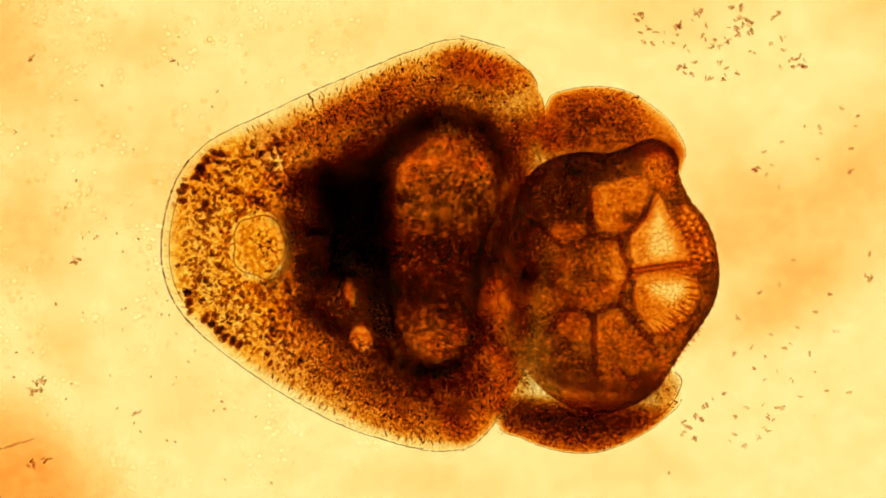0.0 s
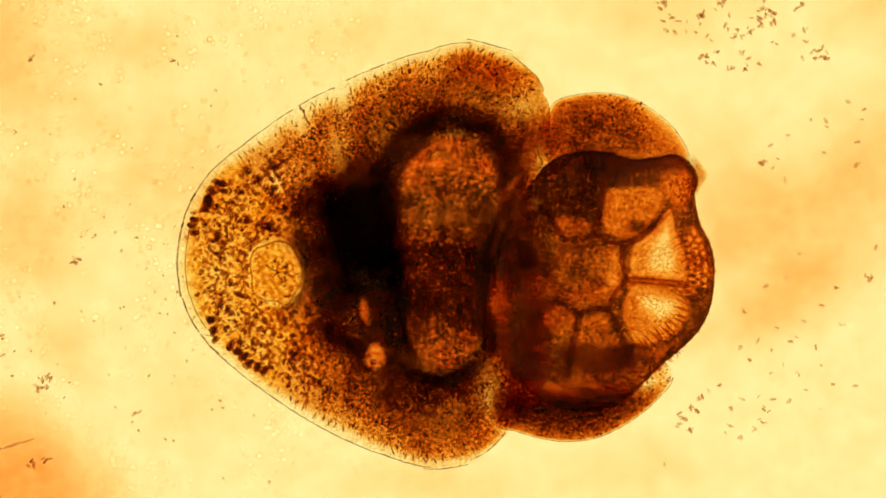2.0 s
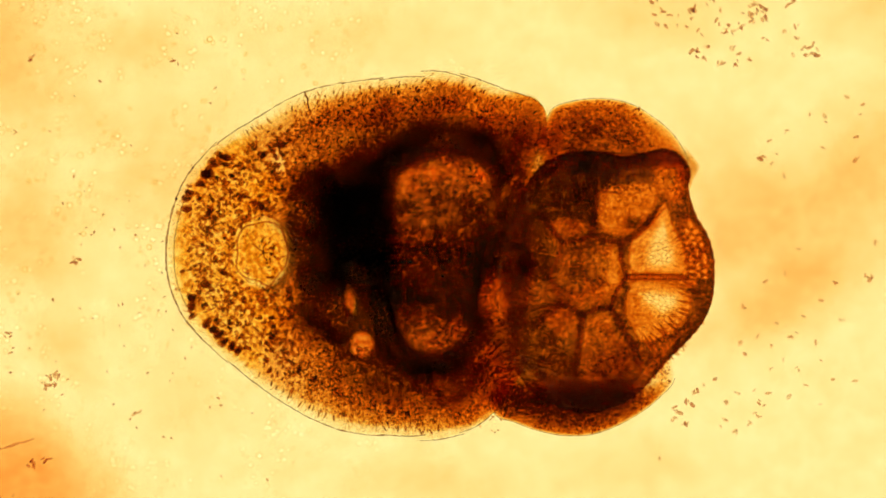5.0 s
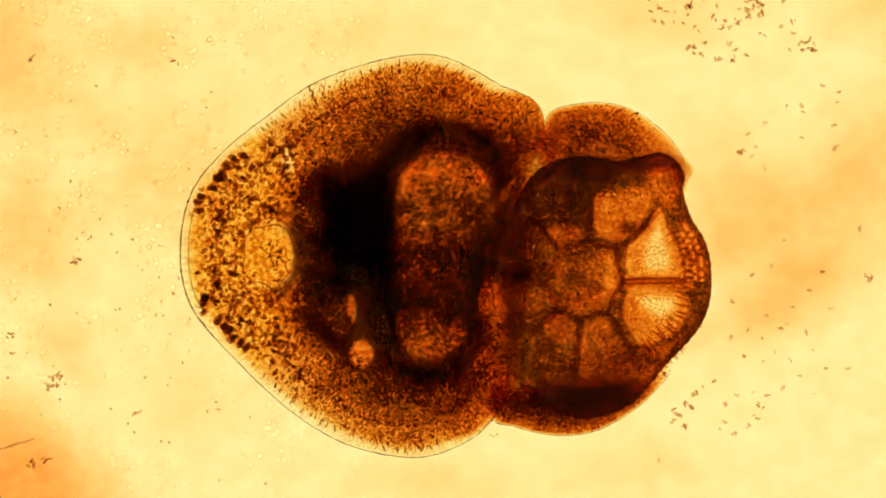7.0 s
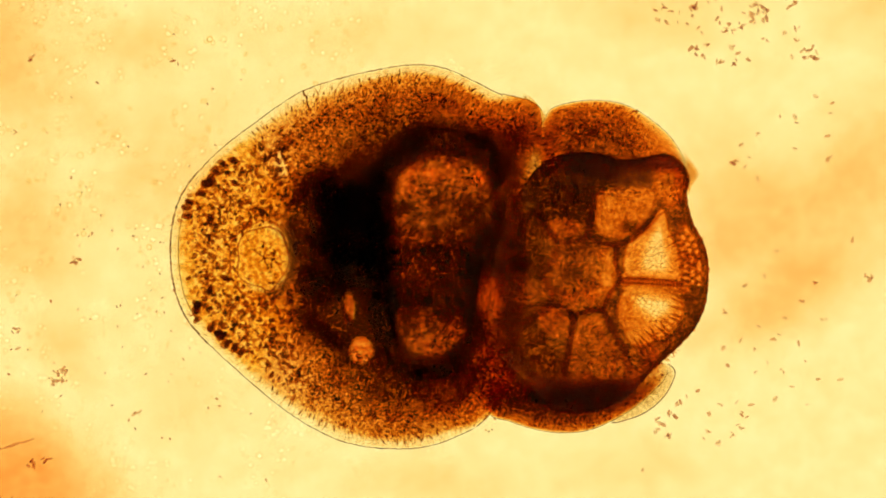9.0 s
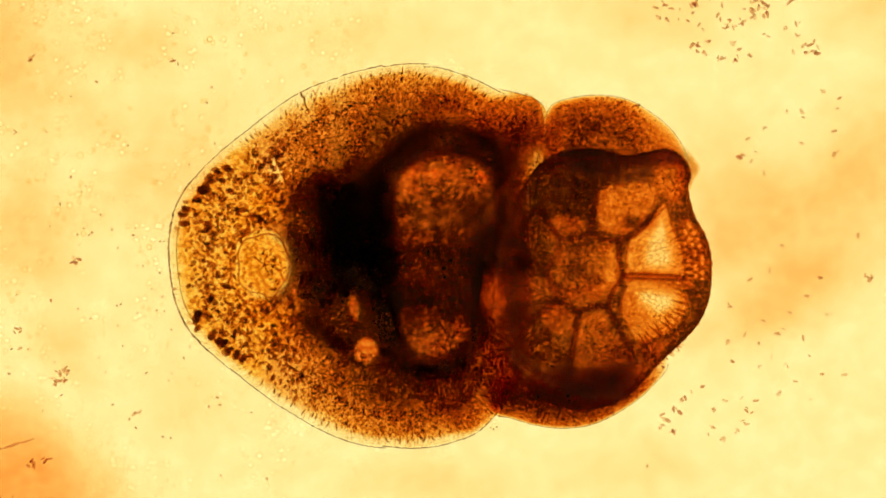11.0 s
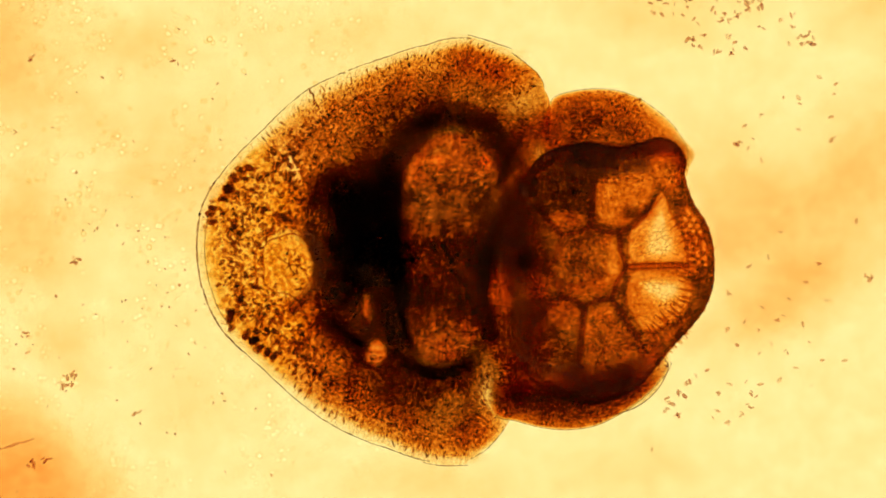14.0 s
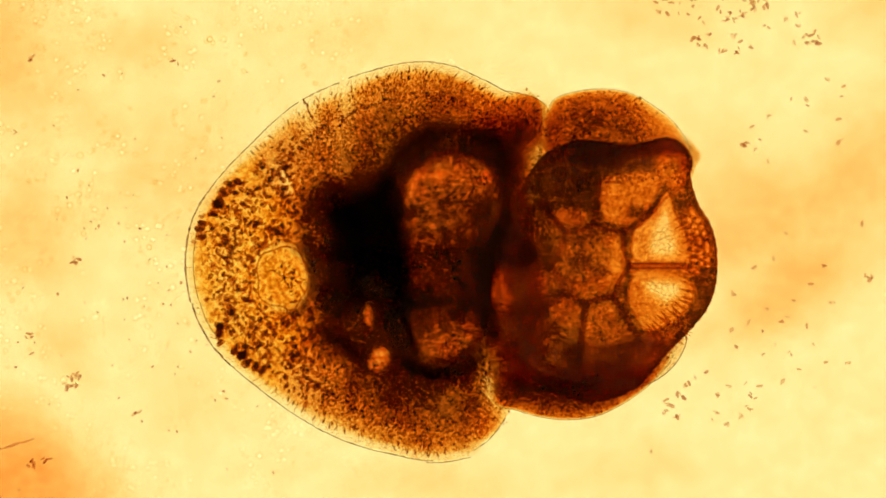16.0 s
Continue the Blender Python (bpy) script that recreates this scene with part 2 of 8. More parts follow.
# amber patches: place, half axes, turn, depth at the middle
LAMP_PATCHES = (
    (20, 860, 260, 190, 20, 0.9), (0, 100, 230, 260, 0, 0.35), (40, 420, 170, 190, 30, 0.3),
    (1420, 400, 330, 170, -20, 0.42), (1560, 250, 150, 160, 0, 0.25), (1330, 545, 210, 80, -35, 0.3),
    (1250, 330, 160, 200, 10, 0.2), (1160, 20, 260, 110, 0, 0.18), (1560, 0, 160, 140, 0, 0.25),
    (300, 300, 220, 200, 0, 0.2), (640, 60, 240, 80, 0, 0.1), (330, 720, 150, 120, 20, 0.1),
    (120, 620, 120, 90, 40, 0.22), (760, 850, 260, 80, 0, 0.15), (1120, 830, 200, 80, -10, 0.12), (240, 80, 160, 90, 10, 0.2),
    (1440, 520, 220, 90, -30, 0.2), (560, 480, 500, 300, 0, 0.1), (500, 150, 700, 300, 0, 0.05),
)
lamp_patches()

# ---- the worm ----
worm = thing("flatworm", "brown translucent flatworm with a wheel-shaped holdfast, alive on the slide", "flatworm")
NS, NM, NI = 32, 20, 10
BODY = Outline((640, 450), [(959, 198), (880, 148), (800, 106), (735, 97), (650, 113), (556, 148), (475, 204), (394, 270), (337, 346), (319, 450),
                            (340, 545), (420, 640), (520, 732), (620, 789), (735, 810), (820, 785), (871, 741), (930, 640), (960, 500), (955, 340)])


def bump(x, y, cx, cy, rx, ry, turn=0.0, edge=0.25):
    """One inside an oval, falling to nought over its edge."""
    px, py = plan(cx, cy)
    c, s = math.cos(radians(turn)), math.sin(radians(turn))
    u, v = (x - px) * c + (y - py) * s, -(x - px) * s + (y - py) * c
    return 1 - smooth(1 - edge, 1 + edge, np.sqrt((u / rx) ** 2 + (v / ry) ** 2))


MASS = Outline((780, 450), [(700, 300), (740, 264), (790, 253), (850, 270), (884, 320), (886, 380), (858, 450), (848, 520), (834, 594), (803, 640), (752, 655), (712, 632), (688, 565), (676, 470), (678, 380)])


def within(outline, x, y, edge, inset=0):
    """One inside an outline, falling to nought over an edge of that many steps."""
    dx, dy = x - outline.c[0], y - outline.c[1]
    return 1 - smooth(-edge, edge, np.hypot(dx, dy) + inset - outline.radius(np.arctan2(dy, dx)))


def body_depth(x, y, q, th):
    """How much tissue lies over each place of the fore body."""
    inward = (1 - q) * BODY.radius(th)
    X, Y = x + MIDX, MIDY - y
    nook = np.maximum(bump(x, y, 968, 190, 75, 75, 0, 0.4), bump(x, y, 880, 735, 75, 75, 0, 0.4))
    inward = inward * (1 + 1.3 * nook)
    head = 1 - smooth(440, 660, X)
    back = smooth(560, 700, X)
    skin = (0.025 + 0.03 * back) * smooth(0, 5, inward) + (0.05 + 0.08 * back) * smooth(8, 24, inward)
    flank = (0.40 + 0.13 * back) * smooth(18 - 6 * back, 42 - 8 * back, inward) + (0.55 + 0.12 * back) * smooth(36, 100, inward) + (0.8 + 0.5 * smooth(600, 700, X)) * smooth(70, 155, inward)
    fore = 0.2 * smooth(8, 30, inward) + 0.05 * smooth(60, 130, inward)
    d = skin + flank * (1 - head) * (1 - 0.4 * nook) + fore * head + 0.6 * smooth(890, 960, X)
    d = d + 1.4 * bump(x, y, 630, 410, 72, 108, 0, 0.3) + 1.9 * bump(x, y, 632, 545, 98, 88, 0, 0.35)
    d = d + 0.5 * bump(x, y, 770, 690, 150, 48, -8, 0.6) 
    d = d + 2.8 * bump(x, y, 582, 420, 64, 122, 0, 0.2)
    shore = within(MASS, x, y, 40, -22) * (1 - smooth(600, 680, Y) * 0.4)
    d = d + 2.4 * shore
    inner_side = smooth(880, 940, X) * (1 - smooth(170, 215, np.abs(Y - 455)))
    d = d * (1 - inner_side * (1 - smooth(0, 75, inward)))
    waist = smooth(400, 470, Y) * (1 - smooth(550, 600, Y))
    d = d * (1 - (0.95 - 0.12 * waist) * within(MASS, x, y, 16, 10))
    for cx, cy, rx, ry, turn, share, edge in WINDOWS:
        d = d * (1 - share * bump(x, y, cx, cy, rx, ry, turn, edge))
    return d


WINDOWS = (
    (480, 452, 46, 56, 0, 0.95, 0.2), (641, 625, 22, 26, 0, 0.96, 0.2), (622, 545, 9, 26, 4, 0.85, 0.35), (510, 290, 11, 30, 8, 0.7, 0.3),
    (872, 534, 30, 46, 0, 0.75, 0.35), (890, 348, 30, 9, 54, 0.6, 0.5), (548, 385, 12, 22, 0, 0.35, 0.5), (942, 255, 14, 60, -16, 0.1, 0.6),
)


def body_amber(x, y, depth):
    """How far the fore body is stained: less where an organ or a thin place takes up its depth."""
    left = 1 - 0.6 * within(MASS, x, y, 10, 9)
    for cx, cy, rx, ry, turn, share, edge in WINDOWS[:3]:
        left = left * (1 - 0.85 * share * bump(x, y, cx, cy, rx, ry, turn, edge))
    return stained(depth) * left * (1 + 0.1 * smooth(780, 880, x + MIDX) + 0.2 * bump(x, y, 840, 690, 80, 80, 0, 0.6) + 0.15 * bump(x, y, 850, 180, 80, 70, 0, 0.6))


def sector(name, i, n, q0, q1, weight, cols, rings, zmid, label=""):
    """One rigid piece of the body: it thins out towards its neighbours, which overlap it."""
    mid, d = 2 * np.pi * i / n, 2 * np.pi / n
    q, u = np.meshgrid(np.linspace(q0, q1, rings), np.linspace(-1, 1, cols), indexing="ij")
    th = mid + u * d
    x, y = BODY.place(q, th)
    whole, share = body_depth(x, y, q, th), weight(q) * np.cos(u * np.pi / 2) ** 2
    depth = whole * share
    mx = float(BODY.place((q0 + q1) / 2, mid)[0]) + MIDX
    return slab(name, x, y, depth, HEAD_TISSUE if mx < 500 else TISSUE, worm, zmid, 14.0, label, amber=body_amber(x, y, whole) * share)


for i in range(NS):
    PIECES["rim%d" % i] = sector("body_margin", i, NS, 0.68, 1.0, lambda q: smooth(0.70, 0.90, q), 20, 30, 36 + 0.3 * (i % 2))
for i in range(NM):
    PIECES["mid%d" % i] = sector("body_wall", i, NM, 0.40, 0.91, lambda q: (1 - smooth(0.70, 0.90, q)) * smooth(0.42, 0.62, q), 26, 40, 38 + 0.3 * (i % 2))
for i in range(NI):
    PIECES["inner%d" % i] = sector("body_wall", i, NI, 0.10, 0.63, lambda q: (1 - smooth(0.42, 0.62, q)) * smooth(0.12, 0.30, q), 40, 36, 40 + 0.3 * (i % 2))
CORE = Outline((640, 450), oval(640, 450, 150, 150, 0, 0.0))


def core_depth(q, th, x, y):
    bx, by = x - BODY.c[0], y - BODY.c[1]
    bth = np.arctan2(by, bx)
    bq = np.hypot(bx, by) / BODY.radius(bth)
    return body_depth(x, y, bq, bth) * (1 - smooth(0.12, 0.30, bq))


def core_amber(depth, q, x, y):
    bx, by = x - BODY.c[0], y - BODY.c[1]
    share = 1 - smooth(0.12, 0.30, np.hypot(bx, by) / BODY.radius(np.arctan2(by, bx)))
    return share * body_amber(x, y, 2.0 + 0 * x)


PIECES["core"] = pad("body_core", CORE, core_depth, TISSUE, worm, 40, 14.0, 24, 60, amber_of=core_amber)


def organ(key, name, points, centre, top, mat, zmid, label, edge=0.25, rise=12.0, rings=18, spokes=60, stain=1.0):
    o = Outline(centre, points)
    ob = pad(name, o, lambda q, th, x, y: top * (1 - smooth(1 - edge, 1.0, q)), mat, worm, zmid, rise, rings, spokes, label, lambda d, q, x, y: stain * stained(d))
    PIECES[key] = ob
    return ob


organ("gut", "gut", [(562, 335), (568, 300), (606, 290), (625, 268), (668, 272), (704, 262), (716, 330), (720, 430), (708, 530), (690, 540), (660, 505), (636, 496), (612, 500), (590, 490), (576, 470), (570, 440), (566, 400), (562, 370)], (630, 400), 2.8, GUT, 92, "black gut contents", 0.6, 3.0)


def lumps(seed, count, x0, x1, y0, y1, small, large):
    """A field of rounded thicker and thinner places between -1 and 1."""
    rng = random.Random(seed)
    seeds = [(rng.uniform(x0, x1), rng.uniform(y0, y1), rng.uniform(small, large), rng.uniform(small, large), rng.uniform(0, 180), rng.choice((-1, 1)) * rng.uniform(0.4, 1.0)) for k in range(count)]

    def field(x, y):
        total = 0 * x
        for cx, cy, rx, ry, turn, share in seeds:
            total = total + share * bump(x, y, cx, cy, rx, ry, turn, 0.6)
        return np.clip(total, -1, 1)
    return field


LUMPS = lumps(5, 150, 670, 890, 250, 660, 7, 19)


def mass_piece(key, name, weight, label):
    def depth(q, th, x, y):
        Y = MIDY - y
        waist = smooth(375, 455, Y) * (1 - smooth(540, 610, Y))
        top = 0.82 + 0.85 * smooth(300, 370, Y) + 1.2 * smooth(370, 450, Y) - 1.95 * smooth(540, 605, Y) - 0.05 * waist + 0.75 * LUMPS(x, y) + 0.6 * smooth(800, 870, x + MIDX) * smooth(330, 400, Y)
        top = top + 0.35 * (1 - smooth(690, 760, x + MIDX)) * smooth(340, 390, Y) * (1 - smooth(540, 590, Y))
        return weight(Y) * np.maximum(top, 0.2) * (1 - smooth(0.93, 1.0, q))
    PIECES[key] = pad(name, MASS, depth, ORGAN, worm, 66, 14.0, 34, 72, label, lambda d, q, x, y: (1.14 + 0.3 * smooth(375, 455, MIDY - y) * (1 - smooth(540, 610, MIDY - y))) * weight(MIDY - y) * (1 - smooth(0.93, 1.0, q)))


mass_piece("mass_a", "ovary", lambda Y: 1 - smooth(330, 460, Y), "mottled orange-brown fore end of an organ")
mass_piece("mass_m", "testis", lambda Y: smooth(330, 460, Y) * (1 - smooth(480, 590, Y)), "dark brown mottled organ")
mass_piece("mass_b", "yolk_body", lambda Y: smooth(480, 590, Y), "mottled amber hind end of an organ")


def strand(name, points, width, top, mat, parent, zmid):
    """A soft band of tissue along a curved line."""
    p = np.array([plan(*q) for q in points], float)
    s = np.concatenate([[0], np.cumsum(np.hypot(*np.diff(p, axis=0).T))])
    t = np.linspace(0, s[-1], 10 * len(points))
    x, y = np.interp(t, s, p[:, 0]), np.interp(t, s, p[:, 1])
    for k in range(6):
        x[1:-1] = (x[:-2] + 2 * x[1:-1] + x[2:]) / 4
        y[1:-1] = (y[:-2] + 2 * y[1:-1] + y[2:]) / 4
    tx, ty = np.gradient(x), np.gradient(y)
    n = np.hypot(tx, ty)
    u = np.linspace(-1, 1, 13)
    ends = np.sin(np.pi * np.linspace(0, 1, len(x))) ** 0.5
    gx, gy = x[:, None] - (ty / n)[:, None] * u * width, y[:, None] + (tx / n)[:, None] * u * width
    depth = top * ends[:, None] * np.cos(u * np.pi / 2)[None, :] ** 2
    return slab(name, gx, gy, depth, mat, parent, zmid, 8.0, amber=0.25 * stained(depth))


strand("gut_branch", [(660, 350), (672, 300), (700, 262), (742, 236), (792, 226), (846, 240), (880, 275), (890, 310), (886, 345)], 24, 1.4, GUT, PIECES["mass_a"], 56)
strand("gut_branch", [(672, 612), (684, 636), (712, 656), (750, 666), (795, 658), (830, 632)], 20, 2.0, GUT, PIECES["mass_b"], 56)
strand("gut_branch", [(536, 540), (556, 574), (584, 598), (612, 616)], 20, 1.8, GUT, PIECES["inner6"], 56)
organ("egg", "egg", oval(641, 625, 25, 29, 0, 0.05, 6), (641, 625), 0.24, ORGAN, 70, "bright amber round egg", 0.3, stain=1.9)
organ("eggb", "egg_duct", oval(622, 548, 12, 38, 4, 0.12, 7), (622, 548), 0.6, ORGAN, 68, "thin amber duct", 0.5, stain=1.3)


def ring_tube(name, points, r, depth, z, mat, parent, label=""):
    p = closed_curve(points, 6)
    v, f = tube([(x, y, z) for x, y in p], r, 5, True)
    return mesh_object(name, v, f, mat, parent, label, [depth] * len(v))


def oral_sucker():
    ob = organ("oral", "oral_sucker", oval(480, 452, 51, 61, 0, 0.04, 8), (480, 452), 0.3, HEAD_TISSUE, 60, "golden mottled round mouth sucker", 0.3, stain=1.1)
    ring_tube("sucker_rim", oval(480, 452, 46, 56, 0, 0.1, 9), 1.8, 0.4, 66, RIDGE, ob, "brown rim")
    ring_tube("sucker_fold", oval(474, 455, 55, 66, 0, 0.08, 10), 2.4, 0.3, 62, RIDGE, ob)
    heap = Heap()
    rng = random.Random(4)
    for k in range(5):
        a = radians(k * 73 + rng.uniform(-12, 12))
        n = rng.uniform(14, 36)
        path = [(480 - MIDX + 3 + math.cos(a) * s * n + rng.uniform(-2, 2), MIDY - 452 + math.sin(a) * s * n + rng.uniform(-2, 2), 70) for s in (0, 0.35, 0.7, 1)]
        heap.add(tube(path, [1.9, 1.6, 1.2, 0.6]), 0.8)
    heap.build("mouth_crease", GRAIN, ob, "dark star-shaped crease")
    heap = Heap()
    for k in range(26):
        px, py = plan(494 + rng.gauss(0, 9), 456 + rng.gauss(0, 18))
        n = rng.uniform(4, 8)
        heap.add(grain_mesh(rng, px, py, 72, n, n * rng.uniform(0.6, 0.9), rng.uniform(0, 6.3)), rng.uniform(0.6, 1.4))
    tagged(heap.build("mouth_grains", GRAIN, ob, "dark cluster of grains"), kind="stuff")
    strand("lip", [(505, 398), (526, 420), (532, 452), (526, 488), (506, 512), (480, 522)], 15, 0.9, GRAIN, ob, 64)
    heap = Heap()
    for k in range(60):
        a, q = rng.uniform(0, 6.283), math.sqrt(rng.uniform(0.15, 1.15))
        px, py = plan(480 + 46 * q * math.cos(a), 452 + 56 * q * math.sin(a))
        n = rng.uniform(4, 11)
        heap.add(grain_mesh(rng, px, py, 68, n, n * rng.uniform(0.35, 0.7), rng.uniform(0, 6.3)), rng.uniform(0.1, 0.5))
    tagged(heap.build("pigment", GRAIN, ob, "scattered brown granules"), kind="stuff")


oral_sucker()
ring_tube("egg_shell", oval(641, 625, 24, 28, 0, 0.06, 8), 2.2, 0.7, 74, RIDGE, PIECES["egg"], "brown shell")


def margins():
    """The skin line, the dark follicles, the fine granules and striae of each piece of the margin."""
    rng = random.Random(11)
    step = 2 * math.pi / NS
    for i in range(NS):
        host = PIECES["rim%d" % i]
        mid = step * i
        off = abs((mid + math.pi) % (2 * math.pi) - math.pi)
        if off < 0.62:
            continue
        signed = (mid + math.pi) % (2 * math.pi) - math.pi
        path = []
        for u in np.linspace(-0.54, 0.54, 24):
            x, y = BODY.place(1.0, mid + u * step)
            path.append((float(x) + rng.uniform(-0.6, 0.6), float(y) + rng.uniform(-0.6, 0.6), 36))
        if -0.95 < signed < 0.72:
            path = path[:12] if signed < 0 else path[12:]
        v, f = tube(path, [rng.choice((0.5, 0.9, 1.1, 1.2)) * (1.7 if off > 2.6 else 1.0) for k in path], 5)
        mesh_object("skin_line", v, f, LINE, host, "", [0.95] * len(v))
        if off > 2.75:
            path = [(*[float(c) for c in BODY.place(1 - 15.0 / float(BODY.radius(mid + u * step)), mid + u * step)], 40) for u in np.linspace(-0.54, 0.54, 12)]
            v, f = tube(path, 1.0, 5)
            mesh_object("inner_line", v, f, LINE, host, "", [0.6] * len(v))
        heap = Heap()
        for k in range(190):
            u = rng.uniform(-0.6, 0.6)
            th = mid + u * step
            r = float(BODY.radius(th))
            inward = (24 if 480 < BODY.place(1, th)[0] + MIDX < 640 else 18) + 54 * rng.random() ** 0.8
            x, y = BODY.place(1 - inward / r, th)
            X = x + MIDX
            fore = X < 540
            if fore and rng.random() < 0.72 + 0.2 * (inward < 34):
                continue
            radial = inward < 45 and rng.random() < 0.7
            turn = th + rng.uniform(-0.4, 0.4) if radial else rng.uniform(0, 6.3)
            length = rng.uniform(3.0, 6.0) * (rng.uniform(0.9, 2.3) if fore else 1.0)
            heap.add(grain_mesh(rng, float(x), float(y), 62 + rng.uniform(-4, 8), length, length * (rng.uniform(0.5, 0.95) if fore else rng.uniform(0.35, 0.8)), turn), rng.uniform(0.15, 0.7) if rng.random() < 0.8 else rng.uniform(0.6, 1.2))
        for k in range(6):
            th = mid + (k - 2.5 + rng.uniform(-0.45, 0.45)) / 6 * step
            r = float(BODY.radius(th))
            x, y = BODY.place(1 - rng.uniform(17, 27) / r, th)
            if x + MIDX > 470 and rng.random() < 0.75:
                heap.add(grain_mesh(rng, float(x), float(y), 70, rng.uniform(6, 12), rng.uniform(2.5, 4.5), th + rng.uniform(-0.5, 0.5)), rng.uniform(0.5, 1.2))
        for k in range(14):
            th = mid + rng.uniform(-0.55, 0.55) * step
            r = float(BODY.radius(th))
            a, b = rng.uniform(3, 8), rng.uniform(12, 24)
            lean = rng.uniform(0.0, 0.03)
            p = [(*[float(c) for c in BODY.place(1 - s / r, th + lean * f)], 40) for s, f in ((a, 0), (b, 1))]
            heap.add(tube(p, 0.6, 4), rng.uniform(0.03, 0.12))
        tagged(heap.build("pigment", GRAIN, host, "scattered brown granules and fine striae"), kind="stuff")
        for a0, a1 in ((139, 167), (193, 222)):
            for k in range(15):
                pick = random.Random(a0 * 31 + k)
                second = k >= 9
                th = radians(a0 + (a1 - a0) * ((k + 0.5) / 9 if not second else (k - 8.3) / 6) + pick.uniform(-1.2, 1.2))
                if not -0.5 <= (th - mid) / step < 0.5:
                    continue
                r = float(BODY.radius(th))
                x, y = BODY.place(1 - (pick.uniform(42, 62) if second else pick.uniform(22, 36)) / r, th)
                n = pick.uniform(6, 10) if second else pick.uniform(12, 20)
                loose = 5 if second else 3.5
                lump = Heap()
                for j in range(4):
                    lump.add(grain_mesh(pick, float(x) + pick.uniform(-loose, loose), float(y) + pick.uniform(-loose, loose), 66 + j, n * pick.uniform(0.6, 1.1), n * pick.uniform(0.5, 0.95), th + pick.uniform(-0.8, 0.8), 10), pick.uniform(0.35, 0.8) if second else pick.uniform(0.4, 0.95))
                lump.build("follicle", GRAIN, host, "dark round follicle")


margins()


def pigment_streak():
    """A dark string of grains on the margin's shoulder."""
    rng = random.Random(31)
    heap = Heap()
    for k in range(7):
        px, py = plan(551 + k * 2.0 + rng.uniform(-1.5, 1.5), 158 + k * 4.5)
        heap.add(grain_mesh(rng, px, py, 66, rng.uniform(5, 9), rng.uniform(3, 5), -1.2), rng.uniform(0.8, 1.4))
    heap.build("pigment_streak", GRAIN, PIECES["rim9"], "dark streak of pigment")


pigment_streak()


def wall_granules():
    """Fine granules on the inner wall pieces."""
    rng = random.Random(12)
    step = 2 * math.pi / NM
    for i in range(NM):
        host, mid = PIECES["mid%d" % i], step * i
        if abs((mid + math.pi) % (2 * math.pi) - math.pi) < 0.4:
            continue
        heap = Heap()
        for k in range(620):
            th = mid + rng.uniform(-0.55, 0.55) * step
            r = float(BODY.radius(th))
            inward = 60 + 110 * rng.random() ** 1.2
            x, y = BODY.place(1 - inward / r, th)
            fore = x + MIDX < 540
            if fore and (rng.random() < 0.72 or math.hypot(x + MIDX - 480, (MIDY - y - 452) * 0.83) < 47):
                continue
            length = rng.uniform(3.0, 6.0) * (rng.uniform(0.9, 2.5) if fore else 1.0)
            heap.add(grain_mesh(rng, float(x), float(y), 62 + rng.uniform(-2, 8), length, length * (rng.uniform(0.5, 0.95) if fore else rng.uniform(0.4, 0.85)), rng.uniform(0, 6.3)), rng.uniform(0.2, 0.95))
        tagged(heap.build("pigment", GRAIN, host, "scattered brown granules"), kind="stuff")


wall_granules()


# ---- hind body and holdfast ----
def hind_body():
    o = Outline((930, 480), [(1060, 330), (1080, 440), (1070, 540), (1060, 640), (1000, 690), (950, 722), (892, 722), (852, 660), (818, 580), (806, 480), (822, 400), (850, 330), (878, 262), (930, 190), (985, 200), (1020, 240)])

    def depth(q, th, x, y):
        X = x + MIDX
        d = 1.55 * (1 - smooth(0.66, 1.0, q)) * (1 - 0.9 * smooth(890, 960, X)) + 0.8 * bump(x, y, 945, 285, 34, 62, -24, 0.6)
        for cx, cy, rx, ry, turn, share, edge in CLEARINGS:
            d = d * (1 - share * bump(x, y, cx, cy, rx, ry, turn, edge))
        return d
    ob = pad("hind_body", o, depth, TISSUE, worm, 30, 14.0, 40, 110, amber_of=lambda d, q, x, y: stained(d) * (0.24 + 0.4 * bump(x, y, 945, 285, 40, 70, -24, 0.5) + 0.6 * bump(x, y, 872, 535, 30, 48, 0, 0.4) + 0.5 * bump(x, y, 868, 675, 46, 60, 20, 0.5)))
    PIECES["trunk"] = ob
    rng = random.Random(52)
    heap = Heap()
    for k in range(260):
        f = rng.random()
        px, py = plan(838 + 42 * f + rng.gauss(0, 20), 640 + 90 * f + rng.gauss(0, 20))
        n = rng.uniform(3, 6)
        heap.add(grain_mesh(rng, px, py, 64, n, n * rng.uniform(0.5, 0.9), rng.uniform(0, 6.3)), rng.uniform(0.2, 0.8))
    for k in range(150):
        px, py = plan(925 + rng.gauss(0, 20), 270 + rng.gauss(0, 34))
        n = rng.uniform(3, 6)
        heap.add(grain_mesh(rng, px, py, 64, n, n * rng.uniform(0.5, 0.9), rng.uniform(0, 6.3)), rng.uniform(0.2, 0.8))
    tagged(heap.build("pigment", GRAIN, ob, "scattered brown granules"), kind="stuff")
    heap = Heap()
    for path in (((862, 520), (872, 514), (880, 520), (884, 510), (896, 506)), ((874, 520), (870, 536), (876, 550)), ((858, 562), (872, 556), (888, 560))):
        pts = [(*plan(*q), 76) for q in path]
        heap.add(tube(pts, [1.6] * len(pts), 5), 0.6)
    heap.build("crease", GRAIN, ob, "small dark cross-shaped crease")


